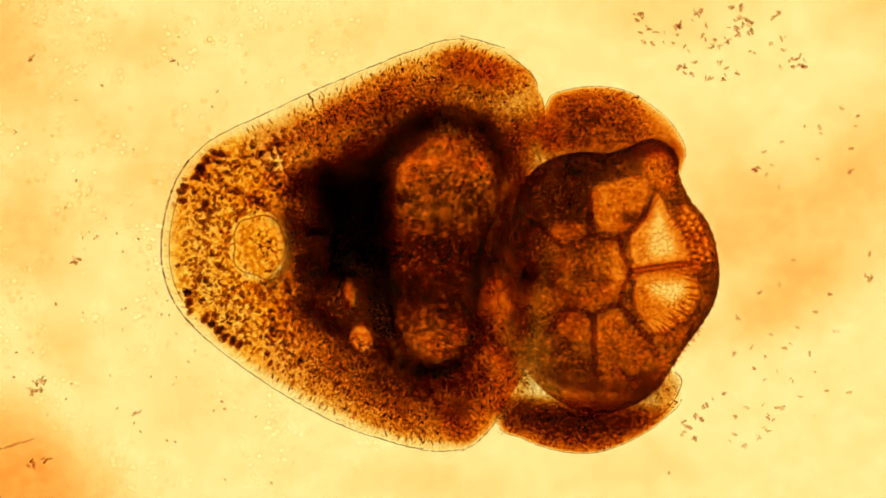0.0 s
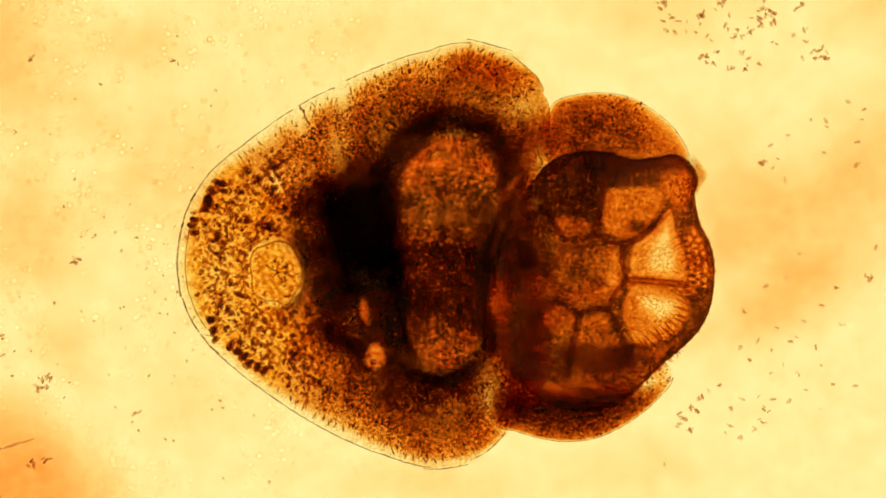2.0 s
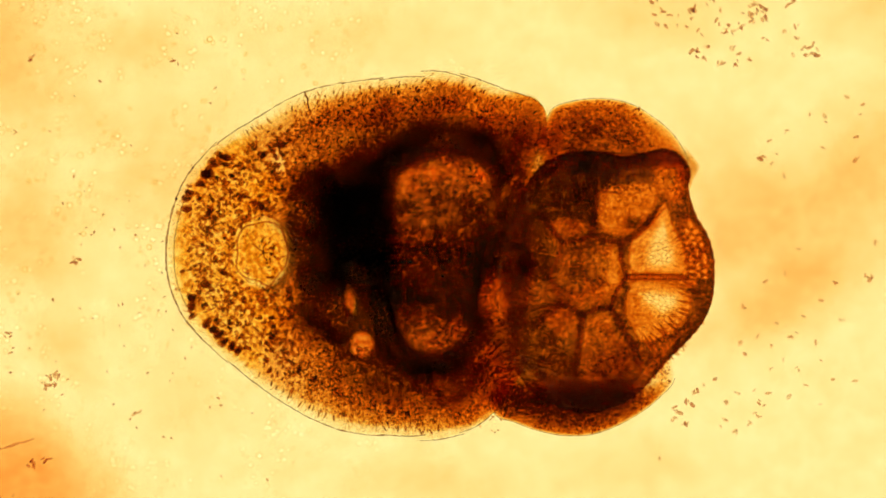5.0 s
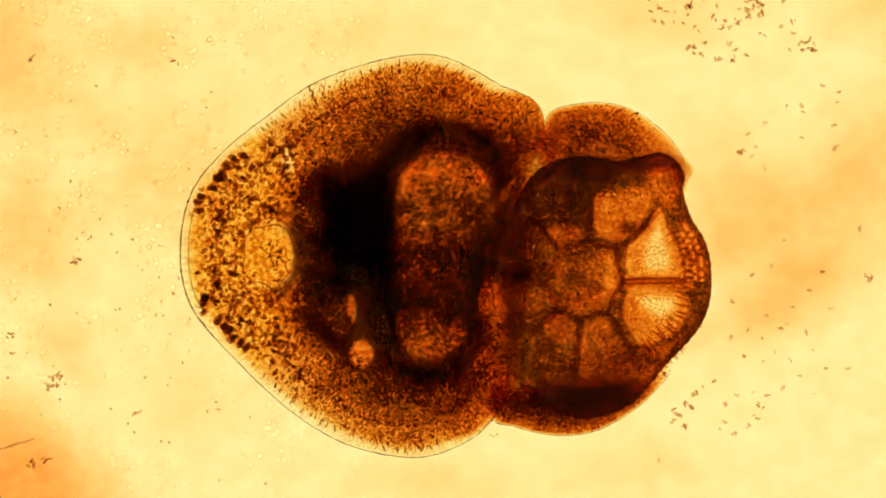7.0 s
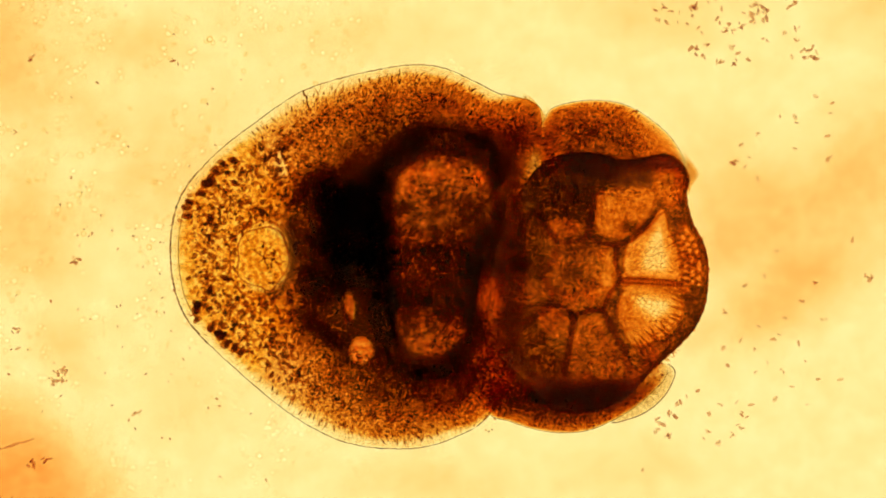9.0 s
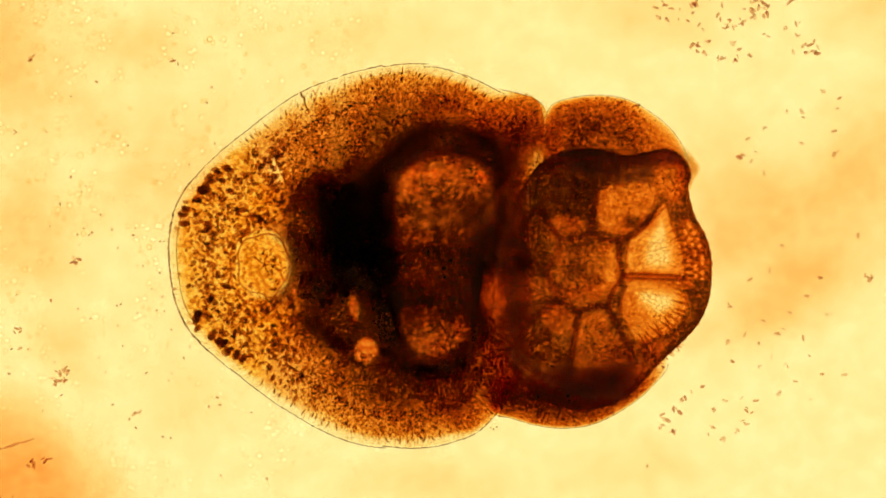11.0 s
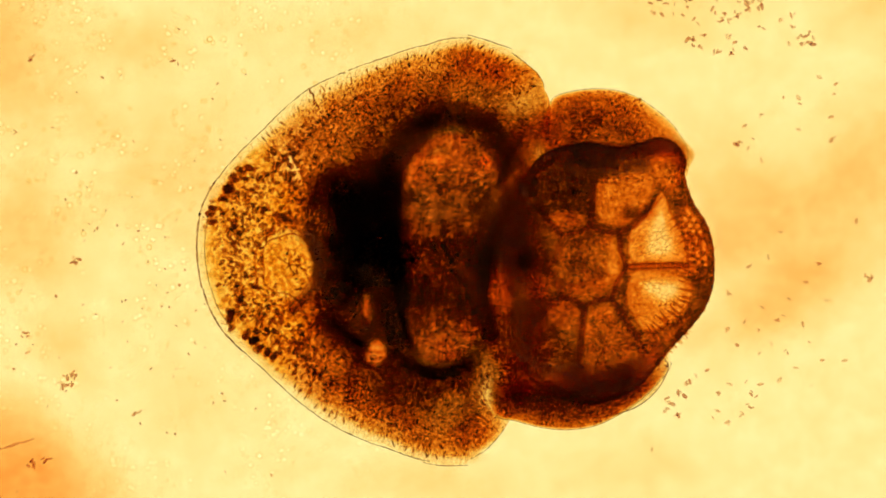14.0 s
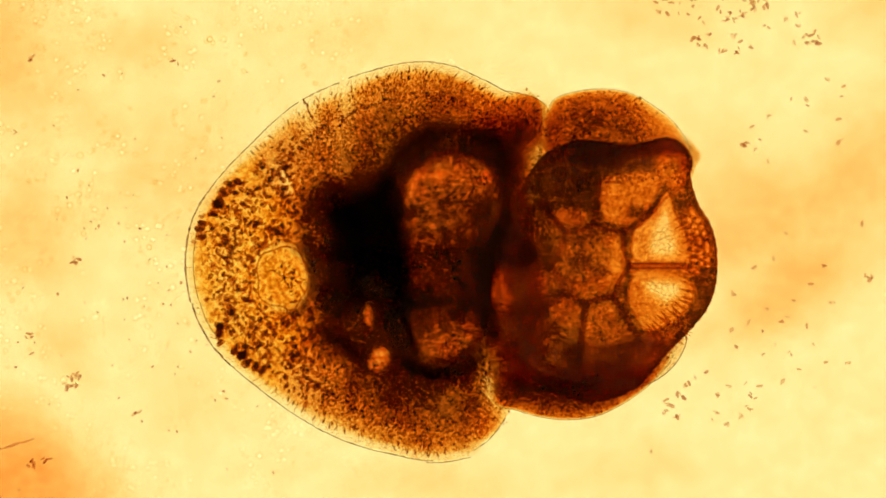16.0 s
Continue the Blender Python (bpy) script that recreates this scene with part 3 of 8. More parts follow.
# thin amber places of the hind body: place, half axes, turn, share, softness
CLEARINGS = ((866, 522, 21, 25, 0, 0.48, 0.15), (877, 548, 21, 24, 0, 0.48, 0.15), (876, 590, 16, 14, 0, 0.5, 0.5), (890, 348, 32, 8, 54, 0.5, 0.5), (935, 262, 14, 50, -20, 0.15, 0.5), (862, 430, 12, 42, -24, 0.5, 0.6), (845, 665, 34, 60, 24, 0.8, 0.5))


def lobes():
    up = Outline((1075, 285), [(965, 215), (985, 192), (1050, 181), (1110, 190), (1160, 220), (1195, 255), (1214, 300), (1190, 345), (1080, 370), (975, 340), (945, 270)])
    lo = Outline((1010, 660), [(871, 741), (910, 756), (950, 769), (1000, 776), (1054, 770), (1114, 742), (1162, 704), (1190, 660), (1150, 590), (1010, 560), (880, 600), (850, 680)])
    for key, name, out, low, heavy in (("lobe_t", "hind_lobe", up, 255, 1.5), ("lobe_b", "hind_lobe", lo, 690, 3.2)):
        def depth(q, th, x, y, out=out, heavy=heavy, key=key):
            inward = (1 - q) * out.radius(th)
            left = smooth(922, 962, x + MIDX) if key == "lobe_t" else np.maximum(smooth(840, 885, x + MIDX), smooth(715, 745, MIDY - y))
            d = left * (0.25 * smooth(0, 5, inward) + 0.75 * smooth(4, 24, inward) + 0.9 * smooth(20, 70, inward)) * heavy
            d = d * (1 - 0.45 * smooth(1090, 1165, x + MIDX)) if key == "lobe_t" else d
            d = d * (1 - 0.9 * smooth(270, 320, MIDY - y) * (1 - smooth(1160, 1195, x + MIDX))) if key == "lobe_t" else d * (0.05 + 0.95 * smooth(672, 722, MIDY - y))
            return d * (1 - smooth(0.75, 1.0, q) * (1 - smooth(110, 200, np.abs(MIDY - y - 480))))

        def amber(d, q, x, y, key=key):
            shown = (1 - smooth(282, 325, MIDY - y) * (1 - smooth(1192, 1206, x + MIDX))) * smooth(934, 972, x + MIDX) if key == "lobe_t" else np.maximum(smooth(0, 38, MIDY - y - 666), smooth(1135, 1170, x + MIDX)) * np.maximum(smooth(852, 890, x + MIDX), smooth(718, 740, MIDY - y))
            return stained(d) * shown
        ob = pad(name, out, depth, DISC, worm, 30, 14.0, 26, 90, amber_of=amber)
        PIECES[key] = ob
        rng = random.Random(low)
        heap = Heap()
        for k in range(1500):
            th, q = rng.uniform(0, 6.283), math.sqrt(rng.uniform(0.1, 0.88))
            x, y = out.place(q, th)
            if abs(MIDY - y - 490) < 140 or (key == "lobe_t" and x + MIDX > 1085 + 75 * rng.random()):
                continue
            length = rng.uniform(3, 6.5)
            heap.add(grain_mesh(rng, float(x), float(y), 50 + rng.uniform(0, 8), length, length * rng.uniform(0.4, 0.9), rng.uniform(0, 6.3)), rng.uniform(0.15, 0.8))
        tagged(heap.build("pigment", GRAIN, ob, "scattered dark brown granules"), kind="stuff")
        path = []
        for a in np.linspace(0, 2 * math.pi, 160, endpoint=False):
            x, y = out.place(1.0, a)
            if abs(MIDY - y - 480) > (184 if key == "lobe_b" else 170):
                path.append((a, (float(x), float(y), 30)))
        path.sort(key=lambda e: (e[0] + (math.pi if key == "lobe_b" else math.pi / 2)) % (2 * math.pi))
        if key == "lobe_b":
            path.sort(key=lambda e: e[0])
        v, f = tube([p for a, p in path], [rng.choice((0.5, 0.8, 1.1)) for p in path], 5)
        mesh_object("skin_line", v, f, LINE, ob, "", [0.6] * len(v))


hind_body()
lobes()


def tail_flap():
    """The thin clear skin flap that slips out behind the holdfast."""
    o = Outline((1145, 695), [(1080, 748), (1115, 744), (1146, 731), (1172, 710), (1190, 684), (1196, 656), (1165, 640), (1110, 655), (1070, 705)])
    ob = pad("tail_flap", o, lambda q, th, x, y: 0.22 * smooth(0, 0.06, 1 - q) + 0.3 * smooth(0.25, 0.7, 1 - q), TISSUE, worm, 22, 14.0, 12, 48, "thin clear skin flap", lambda d, q, x, y: 0.4 * stained(d))
    path = [(*[float(c) for c in o.place(1.0, a)], 22) for a in np.linspace(-2.4, 0.9, 60)]
    v, f = tube(path, 1.2, 5)
    mesh_object("skin_line", v, f, LINE, ob, "", [0.9] * len(v))
    PIECES["flap"] = ob


tail_flap()

HX, HY = 1042, 497
WHEEL = Outline((HX, HY), [(1253, 480), (1251, 530), (1236, 572), (1210, 606), (1176, 642), (1146, 678), (1118, 708), (1078, 730), (1030, 738), (980, 728), (935, 700), (900, 655), (880, 590), (874, 500),
                           (888, 420), (912, 355), (945, 306), (988, 283), (1040, 279), (1092, 287), (1128, 279), (1162, 271), (1190, 283), (1206, 308), (1204, 342), (1218, 386), (1238, 418), (1249, 448)])


def chamber(depth, edge, *pts):
    """A thin place of the holdfast: its optical depth, the softness of its border, its corners."""
    return Outline((sum(p[0] for p in pts) / len(pts), sum(p[1] for p in pts) / len(pts)), pts), depth, edge


CHAMBERS = (
    chamber(0.75, 16, (1150, 300), (1190, 292), (1202, 330), (1186, 362), (1160, 356), (1140, 330)),
    chamber(0.85, 6, (1050, 348), (1090, 338), (1132, 332), (1150, 352), (1140, 384), (1112, 418), (1086, 428), (1056, 420), (1046, 388)),
    chamber(1.45, 14, (900, 520), (928, 505), (960, 520), (962, 548), (925, 556)),
    chamber(1.65, 16, (905, 615), (930, 595), (955, 618), (945, 645), (915, 645)),
    chamber(1.25, 7, (968, 404), (1000, 398), (1026, 408), (1018, 424), (988, 432), (970, 424)),
    chamber(1.15, 6, (962, 566), (982, 553), (1012, 568), (1017, 596), (996, 610), (966, 592)),
    chamber(1.25, 7, (1030, 580), (1052, 564), (1070, 566), (1082, 592), (1102, 620), (1110, 648), (1080, 676), (1046, 682), (1024, 660), (1022, 620)),
    chamber(1.95, 6, (1018, 432), (1052, 430), (1084, 440), (1096, 466), (1098, 500), (1090, 532), (1070, 550), (1026, 562), (988, 546), (966, 518), (964, 476), (984, 444)),
    chamber(0.9, 9, (1074, 440), (1090, 452), (1094, 490), (1088, 524), (1066, 546), (1046, 550), (1072, 516), (1080, 480)),
    chamber(1.25, 14, (980, 526), (1010, 514), (1044, 526), (1040, 548), (1004, 546)),
    chamber(1.9, 16, (1012, 470), (1040, 452), (1064, 470), (1060, 506), (1030, 512), (1010, 496)),
    chamber(1.4, 10, (978, 462), (994, 458), (1000, 478), (984, 488)),
    chamber(0.95, 4, (1104, 484), (1150, 486), (1214, 486), (1216, 514), (1150, 512), (1106, 514)),
    chamber(0.46, 5, (1108, 432), (1136, 406), (1162, 368), (1178, 404), (1196, 436), (1206, 462), (1206, 486), (1160, 488), (1112, 488), (1102, 460)),
    chamber(0.1, 12, (1138, 436), (1160, 398), (1172, 428), (1182, 460), (1172, 478), (1136, 476)),
    chamber(0.6, 6, (1108, 512), (1160, 510), (1206, 520), (1214, 546), (1200, 576), (1168, 600), (1134, 612), (1112, 590), (1098, 552)),
    chamber(0.08, 15, (1124, 524), (1160, 520), (1194, 530), (1188, 552), (1164, 566), (1134, 546)),
)
RING = ((1036, 426), (1086, 438), (1099, 498), (1072, 552), (1023, 566), (985, 549), (962, 500), (985, 440))
SEPTA = ((0, ((1040, 392), (1044, 346)), 0.45), (1, ((1112, 426), (1138, 400), (1160, 372)), 0.4), (2, ((1130, 497), (1168, 496), (1206, 497)), 1.0),
         (3, ((1096, 590), (1116, 622), (1126, 652)), 0.35), (4, ((1021, 596), (1016, 640), (1014, 676)), 0.5), (5, ((962, 566), (936, 590)), 0.3), (7, ((962, 412), (940, 386)), 0.25))


def holdfast():
    hx, hy = plan(HX, HY)
    mottle = lumps(8, 240, 890, 1200, 320, 720, 6, 15)

    def depth(q, th, x, y):
        inward = (1 - q) * WHEEL.radius(th)
        X, Y = x + MIDX, MIDY - y
        low = smooth(0.15, 0.8, -th) * (1 - smooth(1.5, 2.0, -th))
        d = 2.2 + 1.2 * bump(x, y, 975, 338, 96, 60, 14, 0.5) + 0.3 * bump(x, y, 1110, 300, 80, 34, 0, 0.6) + 0.6 * bump(x, y, 925, 480, 45, 45, 0, 0.6) - 0.7 * bump(x, y, 1150, 640, 60, 50, 40, 0.6) - 1.2 * bump(x, y, 1050, 706, 90, 30, 0, 0.5)
        for out, deep, edge in CHAMBERS:
            w = within(out, x, y, edge)
            d = d * (1 - w) + deep * w
        row = np.floor((inward - 10 - 16 * low) / 12)
        u = (th + 0.03 * np.sin(th * 17)) * 70 / 2 + 0.5 * np.pi * (row % 2)
        holes = smooth(0.3, 0.7, np.abs(np.cos(u)) * np.sin(np.pi * ((inward - 10 - 16 * low) / 12 % 1)))
        band = smooth(-0.85, -0.6, th) * (1 - smooth(0.5, 0.65, th)) * (1 - smooth(38 + 6 * np.sin(th * 9), 50 + 6 * np.sin(th * 9), inward))
        d = d * (1 - band) + (1.25 - 0.85 * holes * smooth(8 + 16 * low, 14 + 16 * low, inward) + 0.8 * low * (1 - smooth(10, 26, inward))) * band
        d = d + (0.9 + 0.6 * low) * (1 - smooth(5 + 8 * low, 12 + 14 * low, inward)) * smooth(-60, 40, x - hx)
        left = smooth(-168, -95, x - hx)
        d = d * (1 + 0.24 * smooth(0.6, 1.2, d))
        d = d + 0.38 * mottle(x, y) * smooth(0.7, 1.1, d)
        return np.maximum(d, 0.05) * (left + (1 - left) * smooth(0, 60, inward) * 0.6) * smooth(0, 3, inward)
    ob = pad("holdfast", WHEEL, depth, DISC, worm, 60, 8.0, 120, 520, "round wheel-shaped holdfast with radial chambers", lambda d, q, x, y: stained(np.minimum(d, 1.4)) * (0.5 + 0.5 * smooth(900, 970, x + MIDX)))
    PIECES["haptor"] = ob
    rng = random.Random(21)

    def ladder(points, name, width, strong=1.0):
        """A ridge with a ladder of small beads along it."""
        p = np.array([plan(*q) for q in points], float)
        seg = np.hypot(*np.diff(p, axis=0).T)
        s = np.concatenate([[0], np.cumsum(seg)])
        n = max(int(s[-1] / 4.6), 3)
        xs, ys = np.interp(np.linspace(0, s[-1], n), s, p[:, 0]), np.interp(np.linspace(0, s[-1], n), s, p[:, 1])
        heap = Heap()
        rails = ([], [])
        for k in range(n):
            a = math.atan2(ys[min(k + 1, n - 1)] - ys[max(k - 1, 0)], xs[min(k + 1, n - 1)] - xs[max(k - 1, 0)])
            for side in (-1, 1):
                px, py = xs[k] - math.sin(a) * side * width / 2, ys[k] + math.cos(a) * side * width / 2
                heap.add(grain_mesh(rng, px, py, 70, rng.uniform(4.5, 7.5), 2.8, a + math.pi / 2 + rng.uniform(-0.2, 0.2)), strong * rng.uniform(0.5, 1.0))
                rails[side > 0].append((px + rng.uniform(-0.5, 0.5), py + rng.uniform(-0.5, 0.5), 68))
        for path in rails:
            heap.add(tube(path, 1.2, 5), 0.45 * strong)
        heap.add(tube([(xs[k], ys[k], 64) for k in range(n)], width * 0.7, 6), 0.3 * strong)
        heap.build(name, RIDGE, ob, "beaded horny ridge")

    def bowed(a, b):
        mx, my = (a[0] + b[0]) / 2, (a[1] + b[1]) / 2
        mx, my = HX - 10 + (mx - HX + 10) * 0.93, HY + (my - HY) * 0.93
        return [a, ((a[0] + mx) / 2, (a[1] + my) / 2), (mx, my), ((b[0] + mx) / 2, (b[1] + my) / 2), b]

    for k, corner in enumerate(RING):
        ladder(bowed(corner, RING[(k + 1) % len(RING)]), "centre_ridge", 5, 0.3 if k in (5, 6) else 0.8)
    for k, path, strong in SEPTA:
        ladder([RING[k], *path], "septum", 8, strong * 0.7)
        if strong < 1.0:
            strand("septum", [RING[k], *path], 9, 0.9, DISC, ob, 66)
    for k in range(24):
        th = radians(-50 + k * 3.5 + rng.uniform(-0.9, 0.9))
        r = float(WHEEL.radius(th))
        foot = r - rng.uniform(44, 54)
        heap = Heap()

        def spot(rr, dth=0.0, z=70):
            return (hx + rr * math.cos(th + dth), hy + rr * math.sin(th + dth), z)
        lean = rng.uniform(-0.04, 0.04)
        heap.add(tube([spot(foot - rng.uniform(4, 14), lean), spot(foot, lean / 2), spot(foot + 10), spot(foot + 16)], [0.7, 2.2, 3.2, 1.6]), 0.5)
        heap.build("papilla", RIDGE, ob, "dark tooth of the fringe")
    for k in range(16):
        a0, a1 = ((6, 36), (-30, -6))[k % 2]
        r0 = 80 + (k // 2) * 10
        heap = Heap()
        pts = []
        for a in np.linspace(radians(a0 + rng.uniform(0, 6)), radians(a1 - rng.uniform(0, 8)), 12):
            r = r0 + rng.uniform(-4, 4)
            pts.append((hx + r * math.cos(a), hy + r * math.sin(a), 66))
            if rng.random() < 0.7:
                b = a + rng.uniform(-0.05, 0.05)
                heap.add(tube([pts[-1], (hx + (r + 10) * math.cos(b), hy + (r + 10) * math.sin(b), 66)], 0.6, 4), rng.uniform(0.05, 0.25))
        heap.add(tube(pts, 0.7, 4), rng.uniform(0.08, 0.25))
        heap.build("crease", RIDGE, ob, "fine net of creases")
    for cx, cy, rx, ry, n, dark in ((1180, 330, 34, 46, 190, 0.5), (1030, 495, 60, 65, 150, 0.45), (1100, 378, 44, 44, 70, 0.3), (1066, 625, 40, 52, 70, 0.3), (1225, 470, 26, 90, 130, 0.4), (1190, 590, 40, 40, 110, 0.5), (1140, 690, 34, 34, 90, 0.6), (960, 660, 80, 60, 90, 0.4)):
        heap = Heap()
        for k in range(n):
            px, py = cx + rng.gauss(0, 0.5) * rx, cy + rng.gauss(0, 0.5) * ry
            px, py = plan(px, py)
            if math.hypot(px - hx, py - hy) > float(WHEEL.radius(math.atan2(py - hy, px - hx))) - 1:
                continue
            size = rng.uniform(3, 6.5)
            heap.add(grain_mesh(rng, px, py, 70, size, size * rng.uniform(0.4, 0.9), rng.uniform(0, 6.3)), rng.uniform(0.1, dark))
        tagged(heap.build("pigment", GRAIN, ob, "scattered brown granules"), kind="stuff")
    p = [(*[float(c) for c in WHEEL.place(0.992, th)], 62) for th in np.linspace(-1.7, 0.85, 110)]
    v, f = tube(p, [2.0 + 0.9 * math.sin(k * 1.7) for k in range(110)], 6)
    mesh_object("disc_rim", v, f, RIDGE, ob, "dark brown rim", [0.6] * len(v))
    fold = Outline((1070, 292), [(915, 370), (945, 310), (990, 286), (1042, 282), (1092, 290), (1130, 282), (1162, 274), (1186, 286), (1170, 304), (1120, 312), (1080, 326), (1035, 340), (985, 385), (945, 400)])
    pad("rim_fold", fold, lambda q, th, x, y: 0.8 * (1 - smooth(0.55, 1.0, q)), DISC, ob, 74, 10.0, 14, 60, "dark folded edge", lambda d, q, x, y: 0.2 * stained(d))
    flap = Outline((1204, 302), [(1172, 272), (1194, 264), (1212, 282), (1225, 302), (1214, 325), (1207, 346), (1194, 322), (1182, 296)])
    pad("skin_flap", flap, lambda q, th, x, y: 0.12 * smooth(0, 0.08, 1 - q) + 0.35 * smooth(0.1, 0.5, 1 - q), DISC, ob, 50, 10.0, 12, 40, "thin clear golden skin flap", lambda d, q, x, y: 0.6 * stained(d) * smooth(1190, 1212, x + MIDX))
    for path, wide in ((((948, 312), (1000, 286), (1042, 283), (1092, 291), (1130, 283), (1162, 275), (1188, 288)), 9), (((910, 640), (950, 672), (1010, 690), (1070, 702), (1110, 700)), 12), (((1000, 350), (1010, 310), (1080, 324), (1140, 322)), 12)):
        strand("rim_fold", path, wide, 0.9, DISC, ob, 76)
    heap = Heap()
    for k in range(70):
        th = rng.uniform(-1.35, -0.62)
        r = float(WHEEL.radius(th))
        bend = rng.uniform(-0.03, 0.03)
        n = rng.uniform(3, 9)
        heap.add(tube([(hx + (r - 3) * math.cos(th), hy + (r - 3) * math.sin(th), 60), (hx + (r + n) * math.cos(th + bend), hy + (r + n) * math.sin(th + bend), 60)], [1.1, 0.5], 4), rng.uniform(0.15, 0.5))
    tagged(heap.build("bristles", RIDGE, ob, "fine brown bristles on the rim"), kind="stuff")
    over = Outline((1052, 704), [(960, 690), (1000, 672), (1050, 676), (1100, 668), (1140, 660), (1128, 700), (1090, 724), (1040, 732), (990, 722)])
    PIECES["fold"] = pad("margin_fold", over, lambda q, th, x, y: 1.5 * (1 - smooth(0.5, 1.0, q)), DISC, worm, 78, 10.0, 14, 60, "dark folded margin of the holdfast", lambda d, q, x, y: 0.25 * stained(d))
    for cx, cy, rx, ry, top, seed in ((1108, 404, 22, 17, 1.3, 9), (922, 480, 26, 24, 1.0, 10)):
        dot = Outline((cx, cy), oval(cx, cy, rx, ry, 0, 0.15, seed))
        pad("dark_spot", dot, lambda q, th, x, y: top * (1 - smooth(0.15, 1.0, q)), GUT, ob, 74, 6.0, 8, 24, "small dark spot")


holdfast()


# ---- debris in the water ----
def specks(key, name, label, count, area, size, mat, depth, seed, z=10, clumps=0):
    """Loose grains strewn over an oval, some of them in clumps."""
    rng = random.Random(seed)
    heap = Heap()
    cx, cy, rx, ry = area
    centres = [(cx + rng.gauss(0, 0.45) * rx, cy + rng.gauss(0, 0.45) * ry) for k in range(clumps)]
    for k in range(count):
        if clumps and rng.random() < 0.65:
            c = rng.choice(centres)
            x, y = c[0] + rng.gauss(0, 16), c[1] + rng.gauss(0, 14)
        else:
            x, y = cx + rng.gauss(0, 0.5) * rx, cy + rng.gauss(0, 0.5) * ry
        px, py = plan(x, y)
        n = rng.uniform(*size)
        heap.add(grain_mesh(rng, px, py, z + rng.uniform(0, 6), n, n * rng.uniform(0.6, 1.0), rng.uniform(0, 6.3)), depth * rng.uniform(0.3, 1.2))
    ob = tagged(heap.build(name, mat), label, "debris", kind="stuff")
    PIECES[key] = ob
    return ob


def strew(key, label, clumps, seed, faint=1.0):
    """Small clumps of rod-shaped grains at their places: x, y, number of grains. Each large clump is a thing of its own."""
    rng = random.Random(seed)
    loose, made = Heap(), []
    for x, y, n in clumps:
        host = tagged(new("detritus_clump"), "reddish brown clump of detritus on the slide", "debris", "detritus clumps") if n >= 3 else None
        for k in range(n):
            s = 0 if n == 1 else 2.0 + 1.15 * n
            px, py = plan(x + rng.uniform(-s, s), y + rng.uniform(-s, s) * 0.9)
            length = rng.uniform(6, 11.5)
            lump = grain_mesh(rng, px, py, 8 + rng.uniform(0, 6), length, length * rng.uniform(0.4, 0.75), rng.uniform(0, 6.3))
            depth = rng.uniform(0.25, 0.9) * faint
            if host:
                mesh_object("grain", lump[0], lump[1], DETRITUS, host, "", [depth] * len(lump[0]))
            else:
                loose.add(lump, depth)
        if host:
            made.append(host)
    if loose.v:
        made.append(tagged(loose.build("debris_field", DETRITUS), label, "debris", kind="stuff"))
    PIECES[key] = made


FAR_CLUMPS = ((1156, 15, 1), (1169, 9, 3), (1164, 30, 2), (1177, 36, 1), (1184, 15, 1), (1199, 17, 1), (1197, 35, 1), (1215, 36, 1), (1222, 6, 5), (1224, 21, 2), (1234, 43, 1),
              (1242, 51, 1), (1272, 6, 2), (1270, 27, 2), (1289, 30, 2), (1282, 45, 4), (1295, 43, 2), (1310, 34, 5), (1325, 19, 8), (1338, 4, 9), (1349, 6, 5), (1351, 21, 3))
MID_CLUMPS = ((1387, 42, 2), (1411, 33, 2), (1411, 56, 2), (1351, 55, 1), (1360, 58, 1), (1300, 71, 2), (1308, 84, 1), (1250, 69, 2), (1229, 79, 4), (1233, 88, 2), (1246, 92, 2),
              (1276, 105, 4), (1305, 102, 3), (1327, 95, 2), (1441, 77, 7), (1424, 74, 2), (1430, 82, 2), (1405, 84, 1), (1441, 64, 1), (1155, -12, 6), (1260, -14, 8), (1330, -18, 9), (1400, -10, 4))
SIDE_CLUMPS = ((1400, 184, 1), (1426, 185, 1), (1429, 195, 1), (1363, 217, 2), (1330, 235, 1), (1322, 268, 5), (1345, 258, 1), (1337, 275, 1), (1493, 160, 1), (1490, 178, 1), (1463, 148, 1),
               (1484, 219, 1), (1426, 242, 1), (1488, 260, 2), (1360, 296, 1), (1460, 480, 2), (1440, 515, 1), (1480, 545, 2), (1385, 580, 2), (1400, 575, 1), (1300, 600, 2), (1355, 640, 2), (1340, 490, 2),
               (1395, 425, 1), (1510, 655, 1), (1530, 405, 1), (1372, 470, 1), (1300, 535, 2), (1410, 545, 1), (1435, 590, 1), (1330, 585, 1), (1352, 602, 2), (1378, 625, 1), (1405, 640, 2), (1422, 668, 1), (1450, 700, 1), (1446, 622, 1), (1392, 690, 1), (1362, 560, 1), (1470, 655, 1))
NEAR_CLUMPS = ((1235, 690, 3), (1200, 720, 5), (1215, 742, 4), (1193, 735, 3), (1225, 708, 5), (1270, 665, 1), (1285, 735, 2), (1290, 705, 2), (1280, 750, 1), (1340, 685, 1), (1350, 705, 2), (1345, 730, 3),
               (1305, 760, 2), (1357, 712, 1), (1330, 745, 2), (1180, 655, 3), (1170, 806, 1), (1250, 675, 1), (1310, 690, 1), (1320, 620, 2), (1365, 690, 1))
NEAR_CLUMPS = tuple((x, y + 13, n) for x, y, n in NEAR_CLUMPS)
strew("drift_tr", "brown rod-shaped debris drifting in clumps over the slide", FAR_CLUMPS + MID_CLUMPS, 1)
strew("drift_mr", "thin scattered brown debris grains on the slide", SIDE_CLUMPS, 2, 0.65)
strew("drift_br", "brown debris grains beside the holdfast", NEAR_CLUMPS, 3)
strew("drift_ll", "small brown clumps of debris", ((85, 678, 8), (95, 668, 4), (78, 690, 3), (8, 598, 4), (14, 628, 1)), 4)
